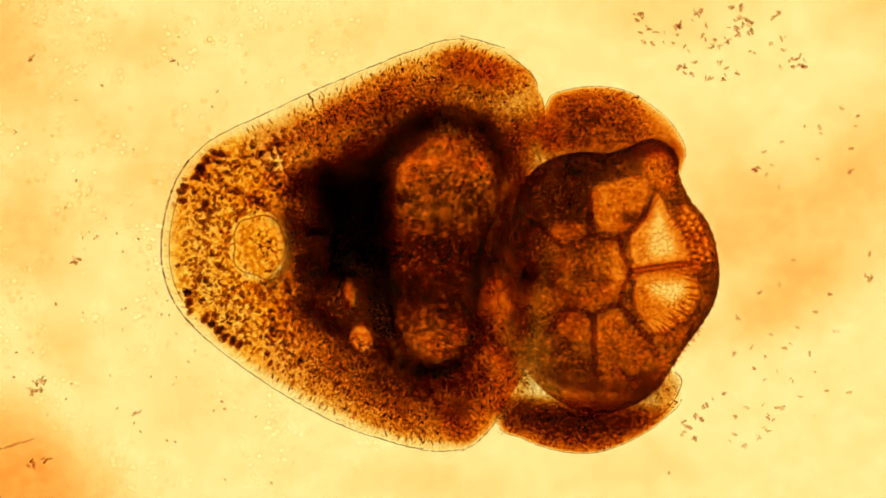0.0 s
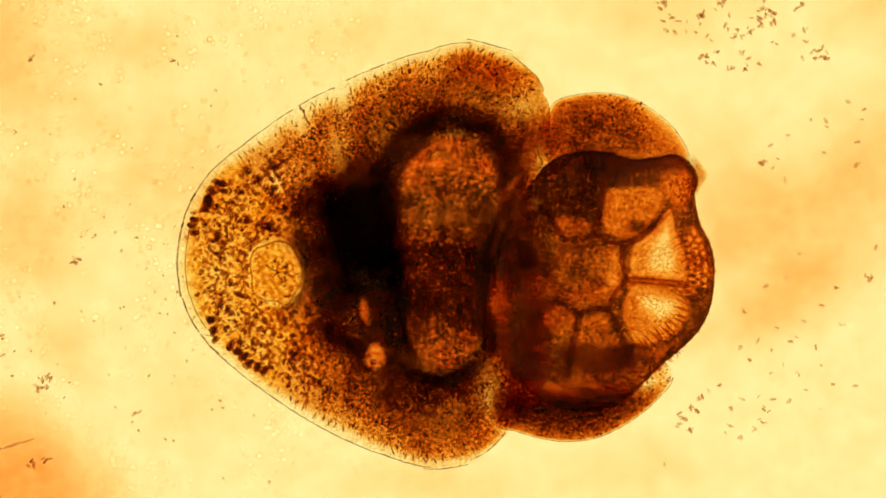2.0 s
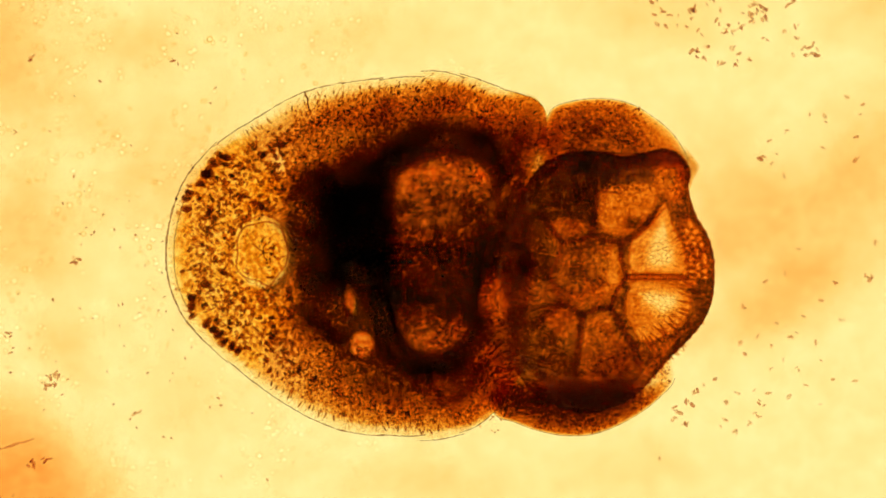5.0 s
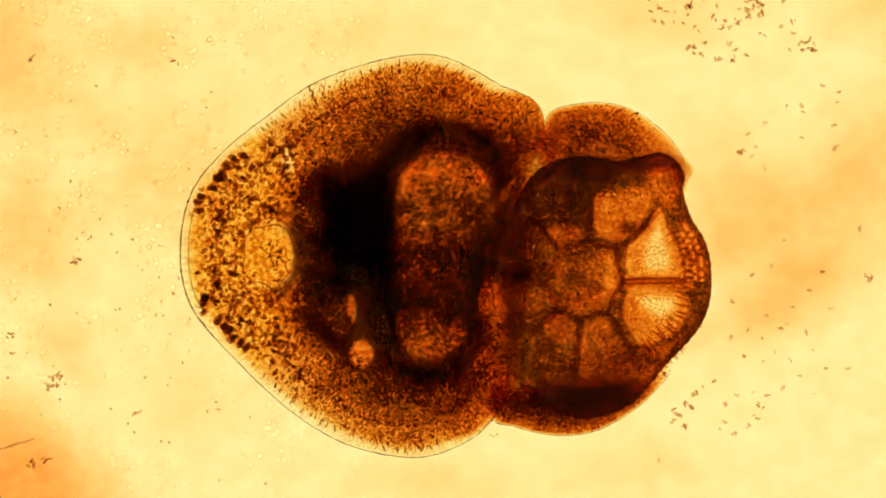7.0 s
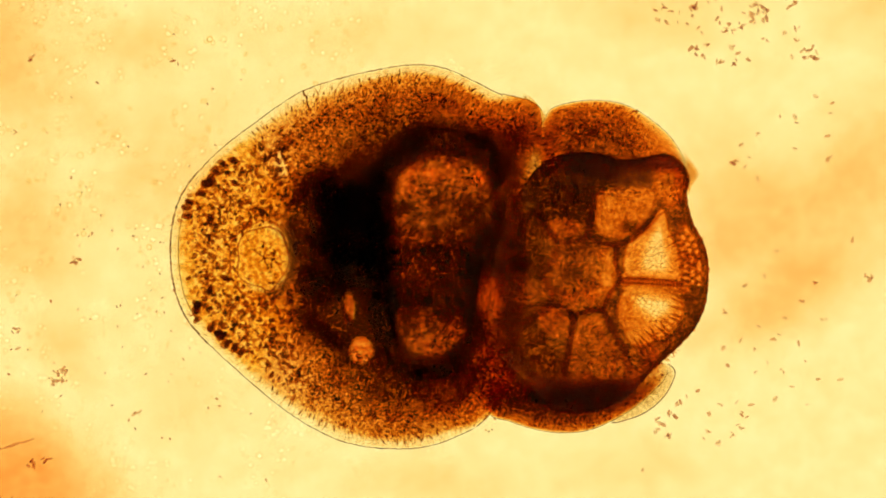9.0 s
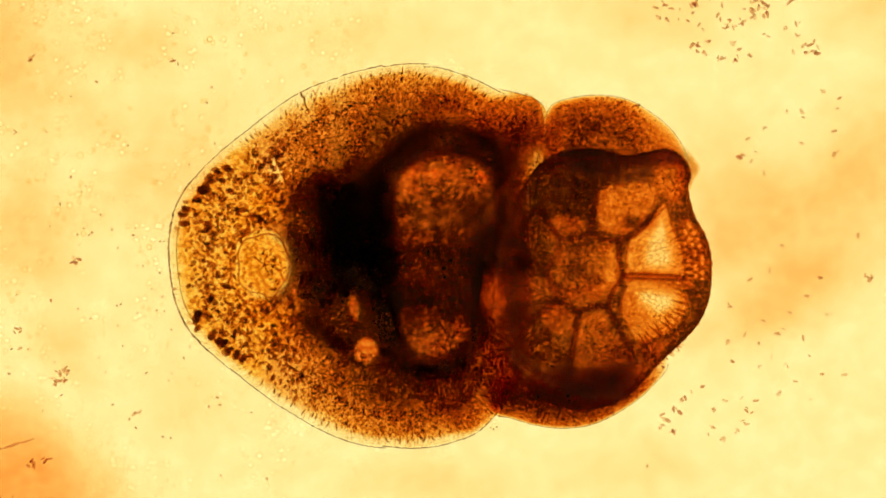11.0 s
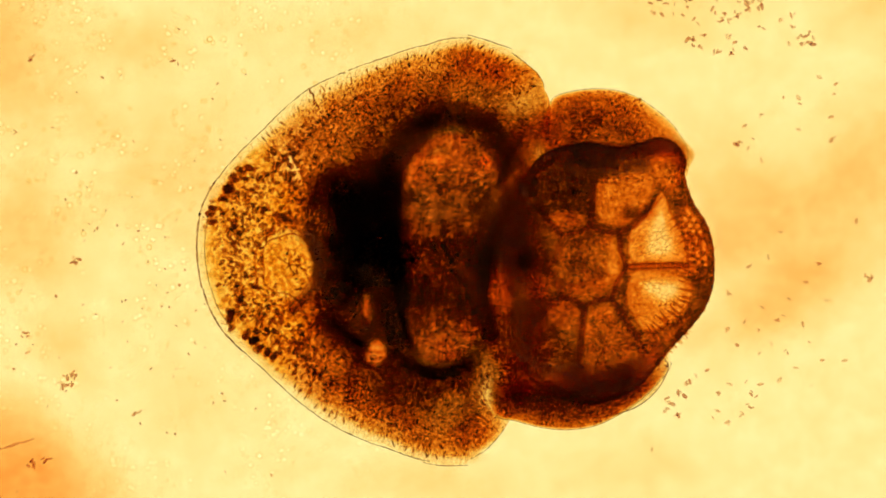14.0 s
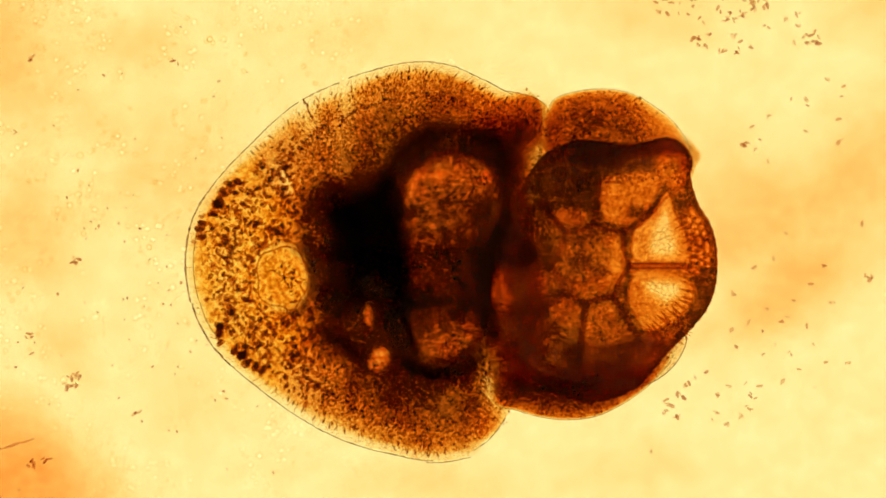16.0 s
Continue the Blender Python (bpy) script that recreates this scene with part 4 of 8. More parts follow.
specks("drift_l", "debris_field", "faint specks of dust in the water", 110, (240, 480, 280, 420), (3, 6), DETRITUS, 0.8, 5, clumps=0)
strew("still", "brown debris settled on the slide", ((45, 825, 5), (72, 818, 4), (128, 460, 4), (122, 464, 3), (20, 232, 2), (235, 735, 3), (48, 100, 3), (1545, 492, 4), (305, 108, 3)), 6)


def fibre():
    """A thin orange fibre lying on the slide."""
    rng = random.Random(41)
    path = [(*plan(-30 + k * 6.6 + rng.uniform(-1, 1), 806 - k * 2.0 + rng.uniform(-1, 1)), 4) for k in range(13)]
    v, f = tube(path, [rng.uniform(0.8, 1.6) + 1.2 * math.sin(math.pi * k / 12) for k in range(13)], 6)
    tagged(mesh_object("fibre", v, f, DETRITUS, None, "", [0.5] * len(v)), "thin orange fibre on the glass slide", "fibre")


fibre()


def droplets():
    """Faint pale rings of tiny droplets lying on the slide."""
    rng = random.Random(8)
    heap = Heap()
    for k in range(22):
        px, py = plan(rng.uniform(0, 430), rng.uniform(0, 330))
        n = rng.uniform(7, 13)
        heap.add(grain_mesh(rng, px, py, 5, n, n * rng.uniform(0.7, 1.0), rng.uniform(0, 6.3), 3), rng.uniform(0.05, 0.22))
    for k in range(30):
        x, y = (rng.uniform(0, 420), rng.uniform(0, 560)) if rng.random() < 0.7 else (rng.uniform(380, 760), rng.uniform(20, 160))
        r = rng.uniform(3.0, 6.5)
        px, py = plan(x, y)
        ring = [(px + r * math.cos(a), py + r * math.sin(a), 4) for a in np.linspace(0, 2 * math.pi, 10, endpoint=False)]
        heap.add(tube(ring, 1.3, 4, True), rng.uniform(0.1, 0.4))
    tagged(heap.build("droplets", BUBBLE), "faint pale droplets strewn on the glass slide", "droplets", kind="stuff")


droplets()


def motions():
    """Key the worm's rigid pieces and the drifting debris: places in steps, turns in degrees."""
    times = (0, 0.5, 1, 1.5, 2, 2.5, 3, 3.5, 4, 4.2, 4.75, 5.3, 5.8, 6.3, 6.5, 7, 7.5, 8, 8.5, 9, 9.2, 9.55, 10, 10.4, 10.9, 11.3, 11.5, 12, 12.5, 13, 13.5, 14, 14.5, 15, 15.5, 16)

    def go(key, rows):
        for ob in PIECES[key] if isinstance(PIECES[key], list) else [PIECES[key]]:
            walk(ob, [(t, pose(x * STEP, y * STEP, 0, 0, 0, a)) for t, (x, y, a) in zip(times, rows)])

    go("rim0", [(6.1, 6.0, 0.47), (4.9, 8.8, -0.96), (-0.9, 13.8, -1.07), (19.5, 1.4, 2.23), (16.1, -15.7, 6.47), (8.1, -4.5, 3.20), (5.8, 7.4, -0.39), (18.0, 9.3, 0.44), (6.7, 13.4, -0.67), (11.0, 13.5, -1.61), (0.0, 8.2, -0.00), (10.9, 7.9, 0.13), (3.0, 8.6, 0.31), (10.5, -8.1, 3.02), (9.7, -11.8, 3.40), (0.0, -0.0, 0.00), (3.8, 6.6, -0.20), (-0.7, 3.6, 1.31), (0.3, 1.1, 1.65), (-5.8, 9.0, 0.37), (-4.5, 8.6, 0.72), (6.3, 3.2, 1.58), (0.6, 1.6, 3.09), (7.7, -0.0, 4.29), (-0.2, 7.7, 2.33), (9.0, -0.5, 3.79), (10.3, -1.7, 4.19), (2.2, -0.4, 4.87), (5.7, 6.1, 4.39), (18.6, 5.8, 8.37), (3.5, 6.0, 4.89), (15.5, -1.5, 7.04), (13.8, 3.9, 8.51), (26.8, -5.9, 10.77), (18.1, -3.3, 9.80), (11.9, -1.0, 9.91)])
    go("rim1", [(6.0, 6.9, 1.40), (4.5, 10.8, -1.06), (-0.3, 7.9, 0.12), (19.1, 3.0, 2.10), (13.0, -0.0, 2.01), (6.4, 6.3, 0.03), (5.8, 7.5, -0.79), (17.8, 11.7, 0.55), (6.2, 18.2, -1.00), (10.6, 17.5, -2.56), (-0.0, 9.0, -0.48), (11.1, 6.8, 0.63), (2.4, 12.7, -0.01), (8.7, 6.0, -1.26), (7.6, 3.1, -0.98), (0.0, 0.0, 0.00), (4.4, 1.9, 0.70), (-1.3, 7.1, 0.99), (-0.8, 9.2, -0.44), (-5.8, 10.4, -0.18), (-4.5, 10.4, -0.07), (6.2, 4.2, 0.80), (-0.6, 9.9, 1.18), (5.8, 10.7, 0.83), (-0.5, 10.6, 0.89), (7.7, 7.7, 0.97), (8.8, 7.5, 0.94), (0.0, 12.6, 1.37), (4.8, 10.7, 1.97), (16.4, 15.4, 5.38), (1.9, 15.6, 2.79), (12.5, 12.0, 2.16), (11.9, 11.8, 4.61), (21.7, 12.3, 4.66), (13.6, 15.3, 3.50), (9.8, 7.0, 5.63)])
    go("rim2", [(6.3, 10.2, 1.83), (4.6, 13.7, -0.89), (0.4, 4.6, 0.53), (18.2, 5.3, 1.69), (10.0, 8.7, 0.24), (4.6, 13.3, -1.11), (5.0, 7.2, -1.25), (17.2, 13.9, 0.35), (5.8, 23.5, -1.14), (9.9, 22.4, -2.93), (-0.4, 8.5, -0.78), (10.8, 6.8, 0.53), (2.1, 17.5, -0.10), (7.0, 14.0, -2.64), (5.5, 11.4, -2.52), (0.0, 0.0, 0.00), (4.5, -0.2, 0.71), (-1.6, 11.5, 0.95), (-1.7, 14.9, -0.97), (-5.8, 9.8, -0.31), (-4.5, 9.8, -0.27), (5.3, 4.4, 0.20), (-1.7, 15.5, 0.56), (3.7, 17.4, -0.53), (-1.2, 11.0, 0.30), (5.7, 10.4, -0.48), (6.7, 11.3, -0.55), (-1.9, 19.5, 0.16), (3.4, 12.3, 0.90), (13.4, 19.8, 3.52), (0.1, 22.6, 1.86), (9.1, 19.9, -0.07), (8.7, 14.7, 2.40), (16.2, 22.3, 1.41), (9.5, 25.2, 0.87), (6.7, 10.0, 3.43)])
    go("rim3", [(-1.7, 26.5, -0.54), (0.9, 25.6, -1.96), (-0.3, 3.5, 0.32), (17.2, 8.0, 1.51), (2.9, 22.5, -1.96), (0.0, 25.5, -2.56), (8.5, 1.4, -0.09), (20.3, 11.9, 1.40), (3.9, 34.0, -1.63), (12.4, 28.1, -1.90), (2.0, 3.4, -0.05), (14.4, 2.3, 1.65), (-2.3, 30.6, -1.41), (7.0, 21.1, -2.63), (3.7, 21.4, -3.09), (0.0, 0.0, -0.00), (8.5, -7.4, 1.91), (-8.5, 27.2, -1.20), (-7.3, 29.2, -2.77), (-4.5, 5.4, -0.01), (-2.4, 4.5, 0.27), (8.7, -1.5, 1.22), (-8.5, 29.4, -1.61), (-2.3, 30.6, -2.45), (-2.0, 9.2, -0.06), (9.3, 4.6, 0.56), (9.1, 7.3, 0.22), (-8.6, 31.7, -2.06), (0.5, 13.1, -0.10), (11.1, 18.3, 2.57), (-8.8, 38.0, -1.04), (2.7, 32.0, -2.12), (5.9, 11.6, 1.21), (7.7, 34.8, -1.26), (-1.1, 42.3, -2.64), (-1.0, 13.1, 0.70)])
    go("rim4", [(-64.6, 95.6, -15.30), (-62.5, 98.3, -16.39), (5.3, -0.6, 1.11), (-7.4, 29.1, -3.10), (-62.2, 97.0, -17.67), (-62.8, 98.0, -17.27), (17.6, -6.4, 2.48), (23.3, 11.5, 3.12), (-52.8, 96.0, -13.52), (-50.0, 96.8, -14.11), (30.4, -16.7, 5.94), (36.4, -11.4, 6.87), (-59.6, 93.7, -14.14), (-39.6, 71.4, -12.39), (-55.0, 89.4, -16.20), (-0.0, 0.0, -0.00), (52.8, -33.9, 11.18), (-66.6, 91.7, -14.82), (-71.6, 105.5, -18.28), (47.1, -27.1, 10.10), (64.6, -33.7, 13.43), (42.4, -22.7, 8.45), (-60.4, 85.8, -14.06), (-63.6, 101.1, -17.12), (30.2, -12.7, 5.97), (55.6, -23.5, 10.28), (27.8, -5.2, 4.51), (-53.8, 79.6, -13.22), (14.1, 3.0, 1.90), (81.3, -17.4, 15.67), (-51.8, 82.6, -11.72), (-55.2, 96.6, -15.91), (81.9, -30.4, 15.17), (-50.8, 98.0, -15.22), (-61.7, 112.7, -18.54), (58.2, -22.1, 10.66)])
    go("rim5", [(76.4, 50.9, 13.73), (58.3, 56.3, 9.74), (20.1, -5.8, 3.44), (102.5, 9.4, 18.37), (92.7, 45.9, 14.48), (57.8, 53.6, 8.78), (19.5, -6.8, 3.15), (135.5, 3.1, 24.73), (51.5, 63.1, 9.38), (44.8, 68.4, 8.09), (16.9, -14.3, 2.90), (102.3, -18.6, 19.13), (58.1, 55.8, 10.82), (70.3, 38.3, 11.04), (62.8, 48.9, 9.46), (0.0, 0.0, 0.00), (69.3, -37.4, 13.62), (64.9, 48.6, 12.32), (51.6, 57.8, 8.30), (14.3, -21.7, 2.65), (52.3, -34.9, 9.64), (86.2, -29.1, 16.13), (64.0, 43.6, 11.28), (64.5, 54.4, 9.99), (21.1, -12.1, 3.03), (63.4, -26.3, 11.04), (112.0, -15.5, 19.97), (63.1, 38.8, 10.24), (27.8, -2.5, 3.42), (141.1, -19.8, 24.73), (62.0, 44.3, 10.71), (77.7, 51.2, 11.70), (45.5, -28.0, 5.95), (121.0, 51.4, 19.27), (77.2, 57.3, 9.95), (29.8, -18.9, 2.37)])
    go("rim6", [(142.3, 60.7, 25.27), (120.0, 60.7, 20.41), (19.5, -6.8, 3.07), (123.5, 8.4, 21.21), (153.6, 54.0, 25.07), (121.9, 57.6, 19.90), (12.3, -7.4, 1.64), (132.9, -4.8, 23.15), (125.2, 71.1, 22.28), (121.8, 75.5, 21.56), (1.9, -13.6, 0.07), (86.4, -27.0, 15.23), (124.4, 63.0, 22.37), (136.4, 46.0, 22.52), (129.3, 54.3, 21.02), (0.0, 0.0, 0.00), (38.1, -43.2, 7.31), (123.6, 54.8, 22.47), (122.9, 63.4, 20.75), (-8.3, -19.4, -1.47), (11.2, -36.7, 1.84), (65.8, -36.2, 11.55), (116.1, 47.5, 20.20), (130.4, 60.3, 21.44), (2.7, -11.2, -0.38), (33.3, -30.1, 5.04), (107.1, -22.2, 18.01), (108.3, 40.6, 17.90), (13.8, -2.9, 0.72), (110.9, -33.1, 18.06), (101.9, 45.4, 17.43), (138.0, 57.2, 22.14), (16.8, -27.3, 0.55), (174.9, 61.5, 28.75), (140.3, 62.7, 20.91), (1.3, -15.8, -2.72)])
    go("rim7", [(69.5, 26.0, 12.31), (40.5, 31.9, 6.41), (4.9, -9.0, 0.47), (18.4, -26.6, 2.31), (60.7, 14.5, 8.10), (49.9, 31.4, 7.23), (-12.2, -9.9, -2.48), (-8.4, -48.1, -2.01), (67.1, 45.0, 12.35), (57.5, 48.6, 10.18), (-11.6, -14.7, -2.23), (-24.4, -50.7, -4.18), (57.7, 34.2, 10.77), (79.8, 20.1, 12.14), (57.5, 26.5, 8.18), (0.0, 0.0, 0.00), (-40.4, -52.8, -6.36), (47.9, 23.5, 9.13), (58.4, 37.5, 9.48), (-11.0, -19.4, -1.98), (-44.2, -39.5, -7.78), (-23.2, -52.4, -4.13), (48.6, 21.7, 8.27), (60.2, 32.0, 9.02), (-10.5, -11.9, -2.78), (-27.5, -36.4, -5.69), (2.7, -50.7, -0.76), (49.1, 19.8, 7.39), (-10.1, -4.3, -3.58), (4.8, -62.1, -0.87), (39.0, 24.3, 6.63), (62.0, 26.5, 8.55), (5.7, -28.2, -1.52), (70.9, 11.4, 9.63), (83.0, 38.9, 10.73), (-2.8, -15.0, -3.53)])
    go("rim8", [(31.6, 6.7, 5.77), (35.2, 30.3, 5.75), (-1.5, -11.1, -0.28), (-28.9, -40.3, -5.31), (38.9, 4.5, 5.92), (52.2, 33.2, 8.18), (1.6, -5.0, -0.60), (-66.4, -58.8, -11.91), (50.8, 36.7, 8.65), (49.5, 45.0, 8.99), (-12.1, -14.6, -2.45), (-72.6, -58.6, -12.20), (30.0, 20.8, 5.37), (29.7, -5.2, 4.74), (45.6, 21.0, 7.00), (0.0, 0.0, 0.00), (-78.6, -58.2, -12.47), (12.1, 7.7, 2.71), (31.4, 25.0, 4.82), (-24.4, -23.3, -4.02), (-50.5, -40.2, -8.21), (-67.4, -60.2, -10.90), (15.7, 7.3, 2.96), (27.7, 17.3, 3.68), (-6.3, -10.8, -1.40), (-42.9, -39.3, -7.44), (-52.7, -63.4, -8.89), (19.0, 6.7, 3.16), (9.4, 1.5, 0.84), (-80.8, -77.8, -14.25), (23.8, 18.3, 3.75), (24.7, 10.2, 2.66), (-15.7, -34.4, -4.36), (15.7, -12.1, 0.87), (49.5, 22.1, 5.98), (12.3, -10.9, 0.19)])
    go("rim9", [(-2.9, -15.3, -0.55), (30.0, 26.0, 5.15), (-15.1, -18.0, -1.60), (-57.2, -50.7, -8.54), (-0.5, -19.7, 3.23), (46.2, 28.0, 7.92), (11.0, -1.2, -0.11), (-81.9, -62.7, -14.62), (39.4, 25.3, 2.82), (40.2, 36.6, 6.80), (-12.9, -15.2, -2.75), (-86.0, -61.4, -13.95), (14.4, 9.2, 0.28), (-13.8, -29.6, 0.65), (29.5, 10.2, 6.05), (0.0, 0.0, 0.00), (-90.4, -60.2, -13.33), (-7.6, -4.1, -1.57), (27.0, 22.1, 3.72), (-35.1, -27.3, -4.99), (-60.5, -42.6, -7.60), (-89.2, -65.1, -12.33), (-8.6, -6.4, -0.34), (16.6, 11.1, 2.38), (-17.8, -15.6, -1.19), (-60.5, -44.3, -7.44), (-89.1, -73.0, -11.13), (-11.3, -9.8, 0.56), (-5.1, -5.6, 1.84), (-116.4, -82.9, -16.97), (24.0, 17.6, 2.86), (7.2, 1.2, 1.29), (-36.0, -41.4, -5.19), (-18.6, -28.6, -2.46), (24.4, 7.2, 4.38), (-4.9, -18.8, 0.88)])
    go("rim10", [(-54.1, -49.3, -9.33), (4.3, 3.1, 0.23), (-29.9, -27.7, -3.11), (-72.7, -57.4, -9.44), (-32.7, -43.6, 0.28), (19.3, 1.9, 2.76), (-20.9, -24.7, -6.48), (-85.2, -63.1, -14.61), (-23.9, -20.6, -11.26), (0.1, 0.2, -1.81), (-23.1, -22.2, -4.46), (-75.6, -54.9, -11.45), (-28.4, -21.6, -8.98), (-14.3, -26.2, 2.93), (22.1, 4.1, 5.32), (0.0, 0.0, 0.00), (-65.7, -45.0, -8.10), (-33.6, -22.5, -6.79), (36.3, 30.1, 4.89), (-25.1, -18.9, -2.37), (-47.3, -31.2, -3.49), (-68.3, -50.4, -6.91), (-25.9, -18.6, -2.74), (28.2, 22.7, 5.15), (-16.7, -12.5, 0.82), (-51.8, -35.1, -3.24), (-73.3, -59.1, -5.30), (-21.1, -15.1, 0.92), (-10.7, -6.9, 3.65), (-67.0, -52.3, -5.68), (8.0, 3.4, -0.65), (20.0, 15.0, 5.38), (-18.2, -24.6, 0.67), (-23.4, -29.0, -0.86), (35.7, 22.4, 9.16), (-0.5, -10.7, 4.73)])
    go("rim11", [(-77.2, -63.8, -12.18), (-3.2, -4.1, -1.03), (-34.6, -30.2, -2.96), (-76.3, -57.0, -8.50), (-38.2, -46.8, 0.38), (12.6, -5.5, 1.40), (-33.4, -33.5, -8.05), (-81.3, -58.0, -12.83), (-42.4, -32.1, -14.26), (-12.3, -11.6, -4.42), (-26.1, -23.8, -4.51), (-66.1, -45.8, -8.95), (-44.7, -32.9, -11.70), (-2.4, -10.8, 5.68), (26.4, 8.1, 5.44), (0.0, 0.0, 0.00), (-50.8, -30.9, -4.79), (-47.2, -33.0, -9.09), (43.5, 37.3, 5.42), (-18.9, -11.7, -0.72), (-34.9, -17.2, -0.33), (-53.2, -34.9, -3.18), (-33.1, -24.5, -3.68), (35.5, 31.5, 6.55), (-13.3, -7.1, 2.35), (-45.4, -25.9, -0.48), (-57.7, -41.1, -0.85), (-21.2, -13.4, 1.82), (-9.1, -2.6, 5.29), (-41.5, -23.7, 1.13), (-4.4, -8.3, -2.70), (26.8, 25.0, 7.53), (-9.3, -11.5, 4.09), (-24.8, -27.6, 0.38), (46.1, 40.1, 12.54), (7.5, 1.9, 7.66)])
    go("rim12", [(-74.6, -57.3, -10.47), (6.8, 11.2, 1.46), (-27.6, -18.5, -0.72), (-66.1, -41.1, -5.13), (-29.0, -31.3, 2.84), (23.5, 11.6, 3.86), (-21.2, -16.3, -4.64), (-57.1, -29.4, -7.02), (-20.2, -7.3, -9.10), (-0.1, 4.8, -1.77), (-19.3, -13.0, -2.42), (-51.2, -26.5, -5.19), (-36.3, -21.9, -9.36), (1.2, -7.7, 5.58), (28.6, 7.3, 4.48), (0.0, 0.0, 0.00), (-46.0, -23.9, -3.45), (-52.4, -36.5, -9.59), (46.0, 37.0, 4.66), (-18.4, -10.2, -0.33), (-31.5, -11.4, 0.73), (-50.2, -29.9, -2.20), (-35.9, -27.1, -4.08), (35.8, 29.0, 5.72), (-14.5, -8.2, 2.31), (-47.1, -26.4, -0.24), (-56.6, -38.5, -0.28), (-21.0, -12.7, 1.91), (-11.2, -5.5, 5.00), (-40.2, -19.5, 2.23), (-13.5, -18.6, -4.25), (25.3, 20.7, 6.72), (-11.3, -12.8, 4.27), (-29.5, -31.8, 0.06), (48.5, 42.7, 12.64), (8.1, 2.4, 7.68)])
    go("rim13", [(-43.1, -8.8, -2.97), (29.9, 64.0, 8.50), (-5.4, 27.5, 5.51), (-39.4, 8.8, 2.18), (-8.9, 14.8, 8.66), (46.9, 69.7, 11.19), (14.4, 54.1, 5.51), (-12.6, 56.0, 5.57), (33.1, 91.4, 5.72), (28.0, 61.8, 6.00), (-3.6, 17.4, 2.02), (-29.2, 13.3, 0.74), (-8.4, 22.4, -2.42), (-1.0, -17.8, 3.56), (27.4, -0.6, 2.78), (0.0, 0.0, 0.00), (-45.5, -21.8, -3.09), (-50.9, -32.4, -8.82), (44.8, 29.8, 3.19), (-20.9, -13.5, -0.69), (-33.4, -13.9, 0.48), (-50.8, -30.6, -2.42), (-33.6, -23.6, -3.77), (33.7, 19.2, 3.83), (-17.0, -13.8, 1.42), (-48.3, -29.4, -0.93), (-58.5, -43.2, -1.34), (-17.5, -8.8, 1.97), (-13.3, -12.6, 3.72), (-45.1, -29.8, 0.55), (-15.5, -22.4, -5.06), (22.7, 8.9, 4.50), (-14.6, -21.0, 2.95), (-31.7, -36.1, -0.78), (49.1, 35.2, 10.92), (7.1, -5.4, 6.09)])
    go("rim14", [(-28.5, 21.4, 0.45), (36.8, 77.3, 9.27), (2.9, 44.5, 6.82), (-34.4, 12.1, 1.75), (-3.5, 17.1, 7.71), (53.7, 75.2, 10.52), (17.6, 46.3, 3.55), (-9.5, 47.6, 3.50), (30.7, 61.6, 0.78), (32.8, 61.8, 4.99), (-1.3, 17.9, 1.73), (-26.3, 15.1, 0.56), (-5.8, 22.2, -2.86), (-1.4, -22.2, 2.62), (28.2, -0.3, 2.54), (0.0, 0.0, 0.00), (-43.7, -15.3, -2.14), (-43.3, -15.0, -6.26), (46.9, 35.4, 3.75), (-20.5, -9.4, 0.04), (-33.4, -10.6, 1.12), (-45.3, -14.9, -0.37), (-27.9, -11.3, -2.34), (36.6, 25.8, 4.36), (-15.1, -7.3, 2.21), (-40.4, -8.2, 1.57), (-48.3, -13.3, 2.40), (-14.0, -4.8, 1.88), (-10.2, -4.3, 4.50), (-38.8, -10.0, 2.91), (-4.0, 4.0, -1.73), (26.2, 16.4, 4.98), (-11.5, -12.2, 3.87), (-25.2, -19.0, 1.13), (50.6, 28.8, 9.40), (7.9, -9.3, 5.05)])
    go("rim15", [(-33.0, -2.0, -2.57), (35.1, 38.0, 4.13), (-0.4, 7.8, 2.18), (-41.1, -22.9, -3.19), (-5.9, -18.5, 2.70), (51.7, 23.3, 3.56), (1.9, -27.6, -5.77), (-25.5, -26.6, -6.22), (-0.7, -40.6, -12.62), (25.5, 11.8, -1.64), (-7.4, -12.9, -2.11), (-32.9, -15.4, -3.45), (-18.7, -20.3, -8.33), (0.3, -12.3, 3.54), (30.1, 9.2, 3.47), (0.0, 0.0, 0.00), (-41.3, -2.7, -0.50), (-38.8, 2.8, -3.75), (48.8, 47.2, 5.06), (-18.2, 5.4, 2.00), (-31.2, 6.0, 3.29), (-41.4, 8.4, 2.66), (-26.6, -5.5, -1.59), (38.2, 35.5, 5.44), (-13.1, 6.6, 3.96), (-37.2, 10.9, 3.95), (-44.3, 23.0, 7.13), (-15.1, -13.6, 0.61), (-8.6, 7.7, 5.91), (-34.9, 23.1, 6.89), (-0.4, 19.5, 0.37), (27.6, 23.6, 5.81), (-10.0, -0.1, 5.42), (-21.5, 3.2, 3.73), (51.4, 22.4, 8.27), (7.9, -13.2, 4.43)])
